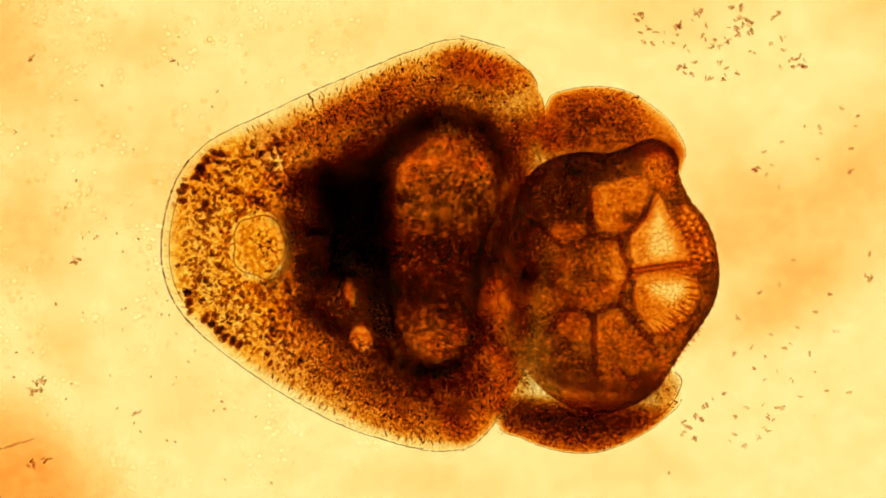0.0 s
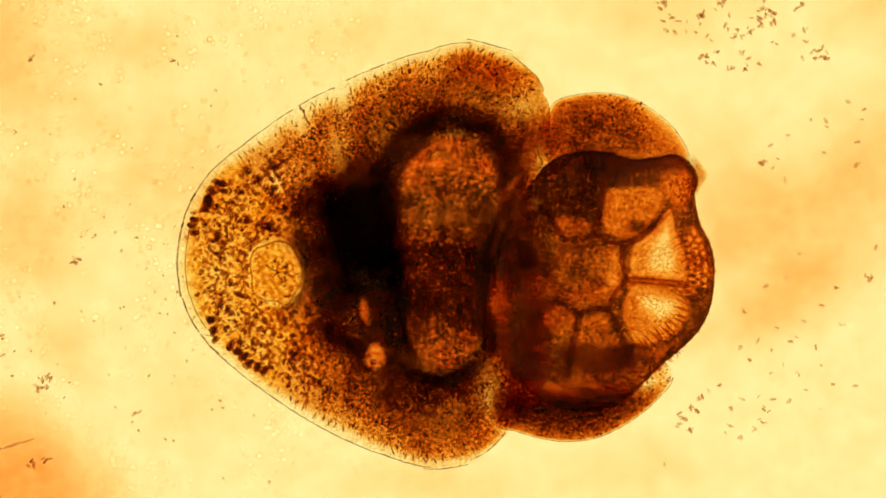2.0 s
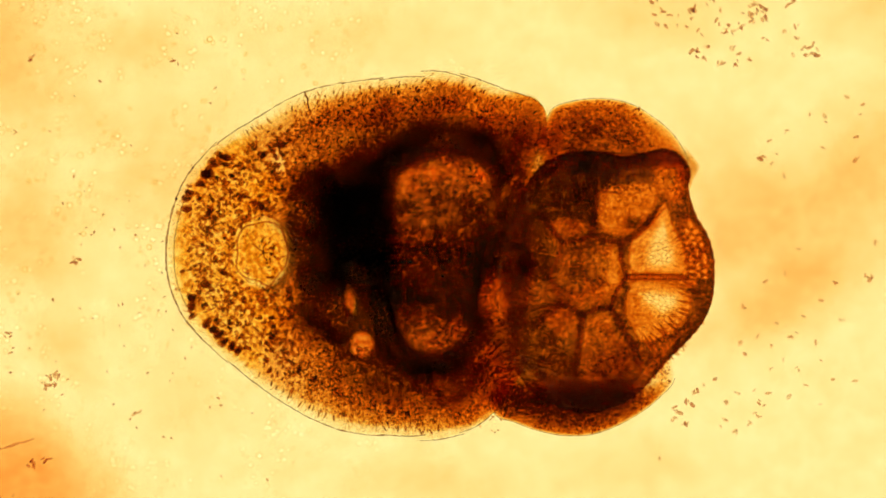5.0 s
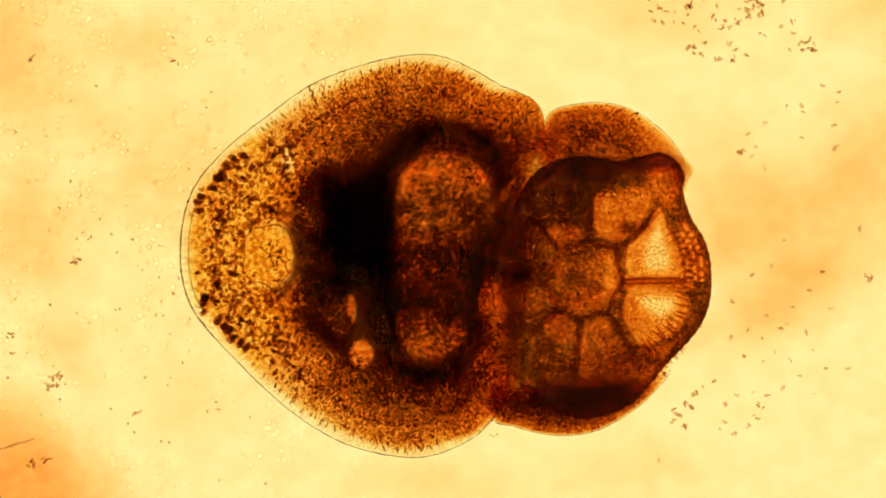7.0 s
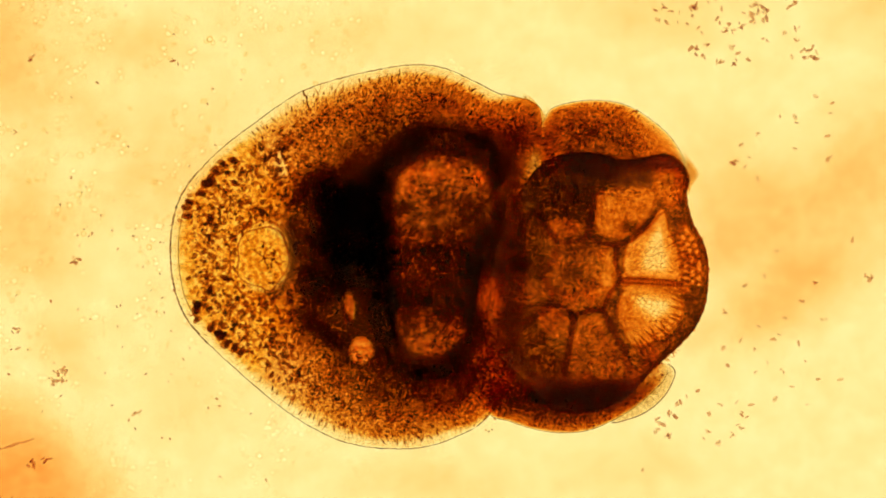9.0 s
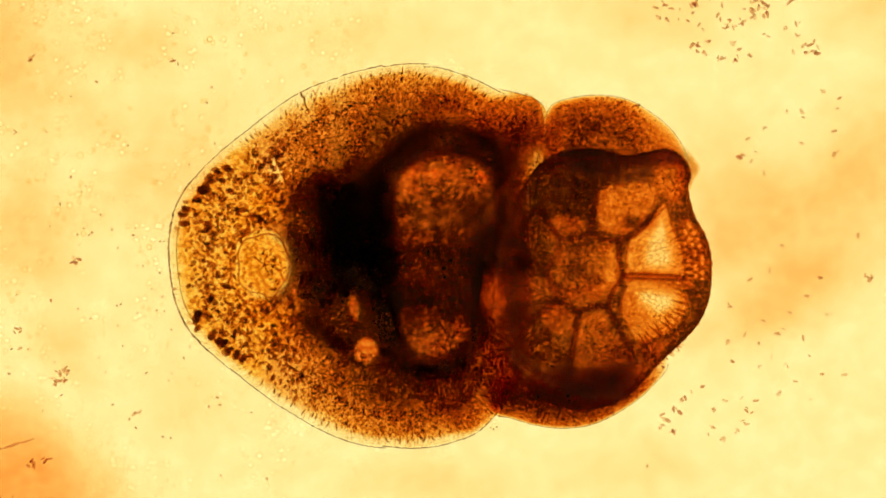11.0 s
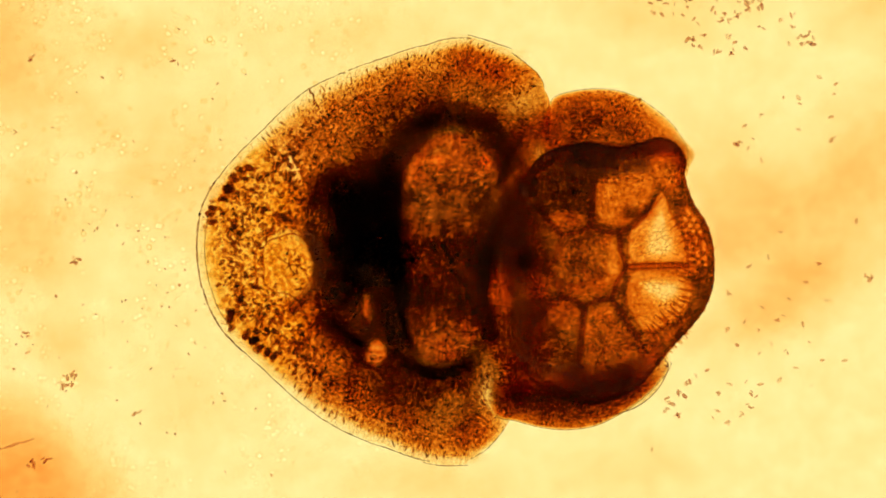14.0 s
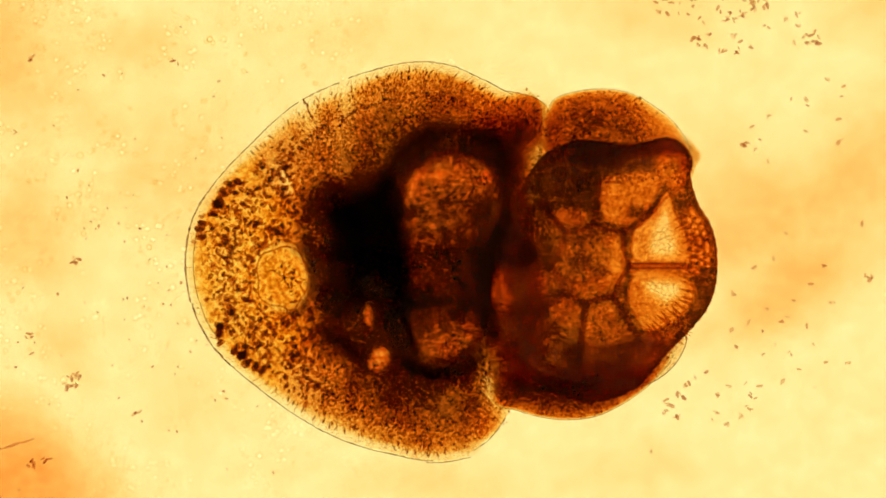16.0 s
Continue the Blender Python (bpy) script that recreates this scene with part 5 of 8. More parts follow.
    go("rim16", [(-33.7, 4.3, -1.06), (34.7, 25.6, 3.15), (-1.4, 6.4, 2.94), (-39.8, 18.6, 1.91), (-7.5, 7.8, 6.24), (51.0, 16.4, 3.16), (0.5, -22.4, -4.14), (-25.4, -12.7, -4.04), (1.0, -22.2, -9.67), (24.9, 21.7, -0.02), (-7.9, -7.0, -0.82), (-32.7, -2.6, -1.60), (-17.7, -5.0, -5.95), (-0.4, 10.9, 6.21), (30.5, 6.6, 2.86), (0.0, 0.0, 0.00), (-40.8, 8.2, 0.92), (-38.3, 12.4, -2.21), (49.7, 33.7, 3.28), (-18.1, 10.9, 2.80), (-31.3, 15.8, 4.67), (-42.2, 30.8, 5.87), (-26.3, 10.2, 0.73), (38.4, 36.5, 5.74), (-13.5, 17.6, 5.56), (-37.6, 19.2, 5.45), (-48.3, 54.8, 12.14), (-15.5, 7.4, 3.59), (-9.8, 23.0, 8.19), (-35.9, 37.3, 8.94), (-0.9, 17.7, 0.84), (26.4, 37.4, 7.98), (-11.4, 17.0, 8.09), (-22.4, 24.4, 6.62), (49.0, 42.8, 10.94), (5.7, 14.5, 8.27)])
    go("rim17", [(-36.0, 31.0, 3.20), (34.6, 29.9, 4.59), (-2.5, 18.3, 5.77), (-48.4, 73.5, 9.04), (-11.7, 32.6, 10.19), (50.7, 23.5, 4.81), (-1.1, 15.6, 1.69), (-28.8, 39.9, 3.07), (1.2, 56.5, 0.53), (22.6, 48.1, 3.96), (-9.0, 9.4, 1.93), (-35.1, 27.5, 2.51), (-18.8, 38.9, -0.14), (-1.0, 17.5, 7.13), (31.9, -3.9, 1.36), (0.0, 0.0, 0.00), (-41.5, 14.6, 1.90), (-38.8, 21.1, -0.84), (52.7, 7.6, 0.01), (-16.9, 3.4, 2.20), (-30.1, 11.2, 4.58), (-39.3, 21.2, 5.40), (-26.4, 16.4, 1.97), (41.8, 19.8, 4.04), (-11.1, 8.1, 4.94), (-34.0, 3.1, 4.25), (-37.4, 25.3, 9.99), (-14.9, 10.7, 4.65), (-6.0, 11.4, 7.54), (-30.4, 17.8, 7.25), (0.8, 2.2, -0.26), (29.7, 28.3, 7.67), (-7.8, 6.7, 7.83), (-20.1, 17.7, 6.45), (52.9, 34.8, 10.42), (8.5, 9.8, 8.54)])
    go("rim18", [(-35.4, 37.6, 5.10), (45.0, 7.2, 2.99), (3.1, 10.9, 6.13), (-34.0, 43.3, 5.95), (1.8, 5.0, 7.45), (60.8, -3.4, 2.23), (7.7, -6.0, 0.29), (-23.1, 30.6, 2.89), (7.6, 40.3, -0.69), (33.1, 20.0, 1.40), (-4.8, -0.4, 1.42), (-34.3, 29.7, 3.32), (-17.4, 38.3, 0.23), (2.3, 7.6, 5.80), (33.7, -13.1, 0.02), (0.0, 0.0, 0.00), (-45.7, 29.4, 3.85), (-42.8, 37.5, 1.33), (53.9, -2.0, -1.45), (-18.0, 7.1, 2.82), (-32.6, 19.4, 5.91), (-38.5, 13.3, 4.20), (-27.6, 17.6, 2.07), (45.1, 5.4, 2.10), (-9.8, 2.6, 4.36), (-34.6, 0.6, 3.96), (-28.2, -9.3, 4.94), (-12.6, -1.8, 2.90), (-2.2, -1.3, 6.00), (-28.6, 9.8, 6.28), (-3.7, 14.1, 1.14), (34.6, 12.8, 5.72), (-5.4, -1.1, 7.06), (-20.6, 15.5, 6.11), (65.9, -2.0, 5.37), (19.1, -23.0, 4.26)])
    go("rim19", [(-36.6, 46.0, 7.13), (59.3, -20.4, 0.10), (10.3, 1.6, 5.47), (-29.2, 40.5, 6.62), (4.3, 3.2, 7.66), (73.8, -34.5, -1.68), (17.0, -21.6, -0.65), (-22.9, 37.2, 4.90), (19.2, 14.9, -3.14), (45.4, -6.9, -1.54), (-1.4, -4.6, 1.38), (-37.6, 40.6, 5.39), (-13.6, 32.9, 0.01), (-1.0, 11.9, 6.09), (35.4, -19.9, -1.15), (0.0, 0.0, 0.00), (-52.5, 44.2, 5.93), (-48.6, 52.2, 3.44), (58.3, -21.5, -4.64), (-21.2, 13.8, 3.69), (-35.8, 26.1, 6.81), (-58.1, 46.7, 8.24), (-39.7, 41.8, 5.15), (46.9, -5.1, -0.09), (-16.7, 14.6, 5.71), (-52.9, 33.5, 8.15), (-73.9, 58.6, 13.18), (-32.3, 33.4, 7.20), (-13.8, 16.7, 8.00), (-48.5, 42.0, 10.47), (-16.6, 38.7, 3.82), (31.5, 13.3, 4.93), (-24.7, 29.0, 10.94), (-44.1, 53.3, 11.04), (59.6, 2.5, 4.89), (7.4, -5.4, 5.97)])
    go("rim20", [(-45.5, 59.4, 9.42), (63.8, -34.2, -2.71), (10.6, -1.4, 4.47), (-44.9, 63.4, 10.60), (-6.3, 15.8, 9.22), (82.2, -59.3, -6.24), (16.3, -19.1, -0.04), (-41.4, 65.1, 9.62), (25.6, 2.6, -4.49), (50.2, -20.6, -4.00), (-2.3, -2.6, 1.79), (-47.9, 57.0, 8.22), (-10.6, 29.6, -0.06), (-4.8, 15.4, 6.00), (36.8, -25.0, -2.29), (0.0, 0.0, 0.00), (-55.2, 49.5, 6.95), (-47.7, 53.6, 4.08), (65.2, -44.7, -8.60), (-20.9, 13.4, 3.56), (-34.0, 23.4, 6.28), (-67.2, 58.4, 9.85), (-46.2, 52.2, 6.71), (52.2, -21.9, -3.56), (-20.1, 18.1, 5.87), (-60.6, 43.9, 9.70), (-89.3, 72.8, 14.70), (-47.8, 52.9, 9.84), (-21.3, 24.2, 8.48), (-62.3, 57.8, 12.75), (-17.1, 37.7, 3.19), (33.6, 3.9, 2.22), (-41.7, 46.8, 13.21), (-58.6, 69.9, 13.40), (48.4, 11.7, 4.57), (-3.2, 6.7, 7.06)])
    go("rim21", [(-45.3, 59.0, 8.88), (55.0, -26.6, -3.40), (1.4, 6.2, 4.45), (-50.3, 68.3, 10.98), (-10.8, 18.1, 8.30), (78.2, -58.8, -7.90), (10.2, -12.1, 0.70), (-51.5, 74.6, 10.93), (29.5, -4.2, -5.45), (48.2, -21.8, -5.39), (-4.5, -0.2, 1.98), (-50.6, 60.3, 8.70), (-4.3, 21.8, -0.92), (-4.4, 13.4, 4.75), (36.7, -26.5, -3.06), (0.0, 0.0, 0.00), (-51.8, 47.2, 6.81), (-37.6, 43.6, 3.10), (65.2, -48.1, -9.69), (-18.8, 11.0, 3.14), (-31.5, 20.8, 5.69), (-63.9, 56.2, 9.47), (-40.0, 46.4, 5.79), (50.9, -23.4, -4.88), (-20.3, 17.7, 5.36), (-54.9, 39.3, 8.93), (-84.0, 69.1, 13.63), (-45.7, 50.8, 8.99), (-23.8, 25.6, 7.89), (-63.6, 59.1, 12.58), (-11.6, 30.6, 1.85), (30.9, 3.8, 0.72), (-49.1, 52.0, 13.25), (-54.5, 66.7, 12.27), (35.2, 22.3, 4.15), (-7.3, 9.6, 6.68)])
    go("rim22", [(-34.6, 50.4, 6.35), (34.0, -6.3, -1.97), (-14.0, 17.8, 5.19), (-45.8, 64.8, 9.29), (-8.8, 15.1, 5.91), (61.0, -39.5, -6.59), (-1.5, -1.6, 2.04), (-52.2, 75.0, 10.17), (32.1, -8.0, -6.00), (40.6, -15.0, -5.51), (-9.1, 3.8, 2.42), (-47.7, 58.4, 8.04), (5.3, 11.8, -2.23), (-0.1, 8.8, 2.80), (33.5, -23.8, -3.18), (0.0, 0.0, 0.00), (-45.3, 42.7, 6.22), (-20.2, 28.4, 1.08), (58.2, -39.9, -8.86), (-16.5, 8.9, 2.76), (-30.0, 19.6, 5.29), (-54.2, 49.8, 8.25), (-24.2, 33.3, 3.38), (43.5, -16.3, -4.70), (-19.1, 16.5, 4.63), (-42.7, 30.8, 7.25), (-68.3, 59.7, 11.31), (-30.6, 39.2, 6.04), (-23.4, 24.7, 6.74), (-60.8, 57.5, 11.74), (-0.7, 20.0, -0.11), (24.5, 8.5, 0.03), (-48.8, 51.5, 11.84), (-40.8, 57.5, 9.57), (21.5, 32.3, 3.55), (-9.4, 10.7, 5.84)])
    go("rim23", [(-13.7, 37.0, 2.37), (15.1, 7.5, -1.08), (-24.8, 23.9, 5.09), (-37.6, 60.3, 7.14), (4.9, 5.7, 1.80), (31.9, -14.9, -3.26), (-22.6, 12.0, 4.72), (-48.8, 73.2, 8.83), (26.7, -3.8, -4.84), (24.0, -1.6, -3.69), (-21.5, 11.8, 4.10), (-48.5, 58.9, 8.03), (11.5, 6.7, -2.65), (11.3, 0.4, -0.12), (22.0, -14.9, -1.77), (0.0, 0.0, 0.00), (-48.8, 44.8, 7.30), (-2.9, 15.9, -0.66), (37.6, -20.9, -5.48), (-20.8, 11.7, 3.53), (-38.1, 24.3, 6.50), (-49.6, 47.5, 7.96), (-1.8, 17.9, 0.12), (29.5, -4.9, -3.23), (-18.8, 16.2, 4.11), (-37.1, 27.7, 6.74), (-50.9, 51.4, 8.95), (-1.1, 20.1, 0.97), (-17.0, 20.8, 4.72), (-69.2, 61.4, 12.70), (11.4, 10.6, -1.89), (20.4, 11.0, -0.85), (-32.3, 43.3, 7.91), (-28.0, 50.7, 7.17), (30.3, 25.3, -0.79), (-8.4, 10.0, 4.53)])
    go("rim24", [(15.2, 22.1, -2.50), (25.2, 1.6, -3.89), (-14.9, 19.6, 2.49), (-26.2, 56.2, 4.88), (38.3, -12.7, -4.41), (21.0, -8.1, -2.36), (-46.9, 21.8, 7.95), (-41.3, 71.1, 7.16), (4.0, 9.6, -0.83), (6.4, 8.9, -1.24), (-43.5, 20.8, 7.21), (-59.0, 63.0, 9.43), (1.7, 12.2, -0.60), (39.1, -15.4, -5.03), (10.4, -8.2, -0.12), (0.0, 0.0, 0.00), (-76.8, 54.4, 11.71), (-0.6, 14.8, -0.36), (12.1, -5.3, -1.40), (-40.1, 19.8, 6.49), (-61.6, 33.0, 9.94), (-61.2, 51.9, 9.85), (21.2, 5.4, -3.25), (25.2, -2.0, -2.91), (-18.0, 16.1, 3.70), (-52.8, 33.7, 9.30), (-38.3, 47.6, 7.12), (42.1, -4.6, -6.05), (3.4, 11.6, 0.96), (-91.9, 67.6, 15.83), (19.8, 6.0, -2.94), (38.0, 1.1, -4.39), (9.8, 25.4, 0.59), (-17.5, 47.2, 5.38), (82.4, -9.0, -10.78), (7.2, 3.2, 1.48)])
    go("rim25", [(59.0, 3.9, -9.56), (49.9, -8.6, -7.62), (3.8, 14.5, -0.45), (37.4, 37.6, -5.39), (78.8, -31.2, -10.90), (69.1, -27.6, -10.03), (-24.9, 18.5, 4.36), (20.7, 55.7, -2.82), (24.2, 3.4, -4.02), (59.6, -11.7, -9.79), (-30.0, 19.1, 4.96), (-1.4, 52.0, 0.20), (30.6, 2.6, -5.25), (96.2, -43.3, -14.37), (54.1, -23.6, -7.17), (0.0, 0.0, 0.00), (-24.0, 47.3, 3.25), (37.2, 1.7, -6.50), (51.7, -19.7, -7.70), (-35.1, 19.5, 5.55), (-32.1, 29.2, 5.14), (-1.5, 40.8, 0.25), (61.0, -11.5, -9.70), (72.6, -21.8, -10.53), (4.8, 10.4, -0.03), (-23.2, 29.3, 4.41), (32.4, 29.1, -4.34), (84.1, -25.5, -12.85), (44.0, -2.2, -5.60), (-28.8, 62.4, 5.79), (64.7, -12.8, -10.24), (93.1, -24.8, -13.36), (52.5, 9.9, -6.35), (60.2, 23.4, -7.29), (141.8, -46.4, -20.53), (52.2, -11.8, -5.81)])
    go("rim26", [(109.6, -16.4, -18.16), (55.5, -11.4, -8.40), (19.0, 12.4, -2.59), (136.1, -0.9, -22.52), (85.8, -38.2, -13.08), (121.8, -51.6, -19.37), (27.3, 12.7, -4.00), (127.5, 19.5, -20.97), (71.8, -10.3, -11.99), (139.4, -48.2, -23.46), (12.9, 15.6, -1.88), (113.8, 18.6, -19.06), (87.4, -15.9, -14.90), (147.5, -72.3, -23.90), (117.0, -49.1, -18.48), (0.0, 0.0, 0.00), (100.3, 17.2, -17.20), (103.0, -22.5, -17.85), (114.1, -44.4, -18.42), (-1.1, 17.9, 0.19), (42.4, 19.4, -6.91), (117.3, 4.9, -19.85), (102.7, -29.6, -17.28), (125.5, -46.8, -20.10), (35.4, 4.2, -5.25), (46.9, 18.1, -7.62), (143.7, -15.5, -24.08), (102.2, -36.6, -16.67), (74.6, -13.2, -11.17), (103.1, 32.4, -16.85), (124.0, -40.3, -21.01), (137.5, -49.8, -21.91), (66.7, 2.2, -9.69), (173.5, -32.8, -28.64), (160.7, -63.8, -24.82), (81.2, -24.2, -11.58)])
    go("rim27", [(5.0, -12.1, -0.89), (-18.4, -15.9, 4.04), (-30.7, 4.2, 5.71), (65.5, 10.8, -10.71), (39.7, -26.8, -4.14), (-10.1, -39.0, 3.84), (19.0, 10.9, -2.82), (106.7, 19.8, -18.30), (-6.6, -11.0, 1.14), (-48.7, -39.0, 9.12), (18.6, 14.4, -3.06), (63.1, 21.9, -11.27), (-7.7, -14.1, 1.07), (-12.2, -50.5, 4.44), (22.2, -35.3, -1.62), (0.0, 0.0, 0.00), (19.5, 19.1, -4.22), (-8.8, -17.2, 1.01), (-24.2, -38.0, 5.50), (18.3, 18.0, -3.30), (25.4, 16.8, -4.45), (36.7, 13.1, -6.46), (2.7, -20.9, -0.02), (-5.9, -31.7, 3.13), (0.6, 3.9, 0.90), (95.2, 13.4, -15.72), (57.5, 3.1, -8.91), (13.0, -24.9, -0.85), (-9.5, -9.8, 3.78), (119.0, 31.0, -19.04), (5.1, -24.4, -0.17), (9.8, -26.5, 1.25), (25.1, 11.2, -1.47), (88.5, 0.8, -11.99), (22.4, -31.2, 0.70), (-4.6, -14.0, 4.50)])
    go("rim28", [(-3.4, -9.8, 0.94), (-10.0, -7.1, 2.81), (-21.1, 8.4, 3.14), (40.1, 12.3, -4.58), (54.9, -4.4, -1.69), (11.3, -9.0, 3.62), (8.8, 8.6, -0.78), (44.9, 13.8, -6.89), (-1.4, -2.5, 0.98), (-16.7, -3.9, 5.06), (5.1, 9.6, -0.61), (22.3, 15.2, -3.86), (-4.2, -4.7, 1.47), (14.4, -13.9, 4.04), (29.8, -14.8, 1.15), (0.0, 0.0, 0.00), (0.3, 15.9, -0.90), (-6.9, -6.8, 1.94), (-8.8, -13.5, 5.14), (1.3, 10.6, -0.44), (1.6, 10.5, 0.04), (16.6, 14.5, -1.55), (7.5, -5.9, 1.70), (15.0, -0.8, 3.48), (4.4, 12.4, 1.72), (57.1, 12.3, -6.44), (40.5, 12.2, -2.37), (21.8, -5.1, 1.48), (9.7, 14.9, 3.39), (86.9, 38.3, -8.82), (13.8, -3.4, 1.90), (38.0, 11.2, 2.01), (45.4, 36.3, -0.21), (95.0, 25.8, -5.47), (52.8, 11.7, 2.43), (30.0, 27.9, 3.77)])
    go("rim29", [(4.8, -3.1, -0.59), (1.6, 1.5, 0.31), (-4.2, 17.6, -1.02), (27.0, 7.2, -0.99), (27.7, -16.3, 6.43), (12.2, -3.5, 4.66), (5.9, 7.0, -0.05), (22.4, 3.9, -1.59), (5.3, 3.3, -0.14), (9.2, 15.8, -0.29), (-0.2, 6.3, 0.59), (14.5, 11.1, -1.98), (2.8, 1.8, 0.35), (14.8, -8.0, 5.47), (15.2, -19.6, 5.98), (0.0, 0.0, 0.00), (6.7, 18.3, -2.39), (0.3, 0.2, 0.84), (0.3, -2.9, 3.78), (-6.3, 5.5, 1.23), (-4.5, 6.7, 1.50), (11.2, 12.2, 0.12), (3.9, -4.2, 3.51), (13.1, 3.5, 5.31), (1.8, 12.1, 2.76), (16.5, -7.0, 3.70), (18.9, 2.5, 3.79), (8.0, -8.9, 6.16), (10.2, 18.7, 4.27), (34.4, 14.2, 4.58), (8.4, -0.8, 4.59), (26.0, 9.7, 6.85), (25.4, 27.2, 6.08), (46.7, 2.7, 8.32), (31.2, 4.3, 10.14), (21.9, 28.0, 7.57)])
    go("rim30", [(6.5, 1.3, -0.75), (4.2, 5.0, -0.43), (-0.1, 20.6, -2.34), (21.4, 2.6, 1.01), (16.7, -29.5, 10.73), (7.5, -9.7, 6.37), (5.3, 6.3, 0.17), (18.2, 2.4, 0.01), (5.9, 5.8, -0.12), (11.3, 16.5, -0.94), (-0.9, 5.5, 0.83), (12.0, 9.3, -1.06), (2.9, 3.5, 0.52), (8.9, -16.4, 7.72), (8.2, -27.7, 8.65), (0.0, 0.0, 0.00), (6.0, 16.4, -2.22), (-0.2, 1.1, 1.18), (-0.5, -3.9, 4.09), (-7.1, 4.7, 1.48), (-5.7, 5.3, 1.90), (7.1, 7.1, 1.48), (0.3, -6.7, 4.93), (7.4, -4.1, 7.45), (-0.7, 8.3, 3.59), (8.1, -14.2, 6.81), (10.1, -7.9, 7.02), (1.6, -15.0, 8.70), (5.6, 11.3, 5.87), (20.3, -1.8, 9.97), (3.8, -3.6, 6.54), (15.6, -5.1, 10.94), (14.0, 9.5, 10.48), (29.5, -20.7, 15.55), (18.8, -14.7, 15.54), (11.7, 10.0, 11.74)])
    go("rim31", [(6.8, 4.9, -0.49), (4.9, 7.1, -0.78), (-0.0, 19.5, -2.35), (19.9, 1.0, 1.92), (15.9, -30.0, 10.77), (7.2, -12.2, 6.20), (5.5, 6.6, 0.03), (18.0, 5.4, 0.39), (6.5, 9.0, -0.28), (10.9, 13.6, -1.00), (-0.5, 6.4, 0.61), (11.3, 8.9, -0.52), (3.0, 5.4, 0.56), (9.0, -19.2, 7.36), (8.6, -26.2, 7.97), (0.0, 0.0, 0.00), (4.7, 12.6, -1.53), (-0.5, 1.7, 1.41), (-0.4, -4.5, 3.70), (-6.5, 6.1, 1.17), (-5.2, 5.9, 1.67), (6.0, 3.7, 2.01), (0.2, -5.6, 4.91), (6.9, -7.5, 7.45), (-0.9, 5.9, 3.60), (8.1, -11.1, 6.65), (9.4, -10.1, 7.23), (1.5, -13.0, 8.40), (4.8, 4.8, 6.27), (18.7, -3.5, 10.88), (3.3, -2.2, 6.73), (14.8, -11.2, 11.35), (12.8, -0.2, 11.55), (28.0, -22.9, 16.14), (18.4, -19.1, 15.72), (10.6, -3.3, 13.09)])
    go("mid0", [(4.5, 13.7, -1.16), (4.5, 15.6, -1.93), (0.6, 5.2, 1.16), (12.4, 11.4, -0.46), (11.5, 3.8, 1.47), (6.7, 10.3, -0.45), (3.9, 6.3, -0.09), (11.1, 15.5, -1.09), (3.4, 25.4, -3.31), (4.9, 24.0, -3.85), (-0.1, 4.7, 0.69), (5.7, 8.2, -0.15), (0.7, 20.4, -2.45), (6.4, 0.1, 0.81), (6.8, 0.9, 0.41), (0.0, 0.0, -0.00), (0.3, 0.7, 0.83), (-1.9, 15.3, -1.57), (1.8, 15.2, -1.66), (-4.0, 3.2, 1.49), (-3.5, 1.2, 2.13), (2.1, 2.1, 1.39), (-0.3, 12.8, 0.14), (6.5, 14.4, 0.60), (1.1, 5.3, 2.44), (4.1, 1.4, 2.83), (4.9, 4.1, 2.22), (1.3, 10.4, 1.87), (6.1, 7.3, 3.41), (11.7, 12.6, 5.53), (2.1, 16.8, 1.68), (11.4, 13.7, 2.85), (11.6, 5.8, 6.73), (17.0, 18.7, 3.92), (16.2, 11.8, 5.48), (12.4, 1.3, 7.81)])
    go("mid1", [(3.1, 17.3, 0.21), (3.1, 19.2, -1.34), (2.5, 2.3, 1.13), (9.9, 11.9, -0.13), (9.2, 12.4, 0.28), (4.4, 17.5, -1.12), (3.6, 5.9, -0.63), (9.5, 15.4, -0.32), (0.0, 31.3, -2.50), (0.9, 30.6, -4.07), (0.8, 4.1, 0.28), (5.1, 6.1, 0.17), (-2.0, 24.7, -1.56), (5.8, 8.7, -0.72), (5.5, 9.9, -0.96), (0.0, 0.0, 0.00), (0.8, -3.1, 0.68), (-4.0, 18.1, -0.59), (-0.4, 20.9, -1.46), (-2.0, 2.2, 1.21), (-0.8, -0.7, 1.75), (2.5, 0.0, 0.79), (-1.5, 17.8, 0.24), (4.8, 20.2, -0.24), (2.7, 4.7, 1.67), (5.0, 0.6, 1.55), (4.9, 4.7, 0.96), (1.1, 17.5, 1.06), (7.4, 7.2, 2.13), (12.7, 12.2, 4.56), (1.4, 22.7, 1.75), (10.0, 19.5, 0.97), (13.7, 4.8, 4.52), (14.1, 24.7, 1.73), (16.5, 19.9, 3.25), (15.3, -0.0, 5.56)])
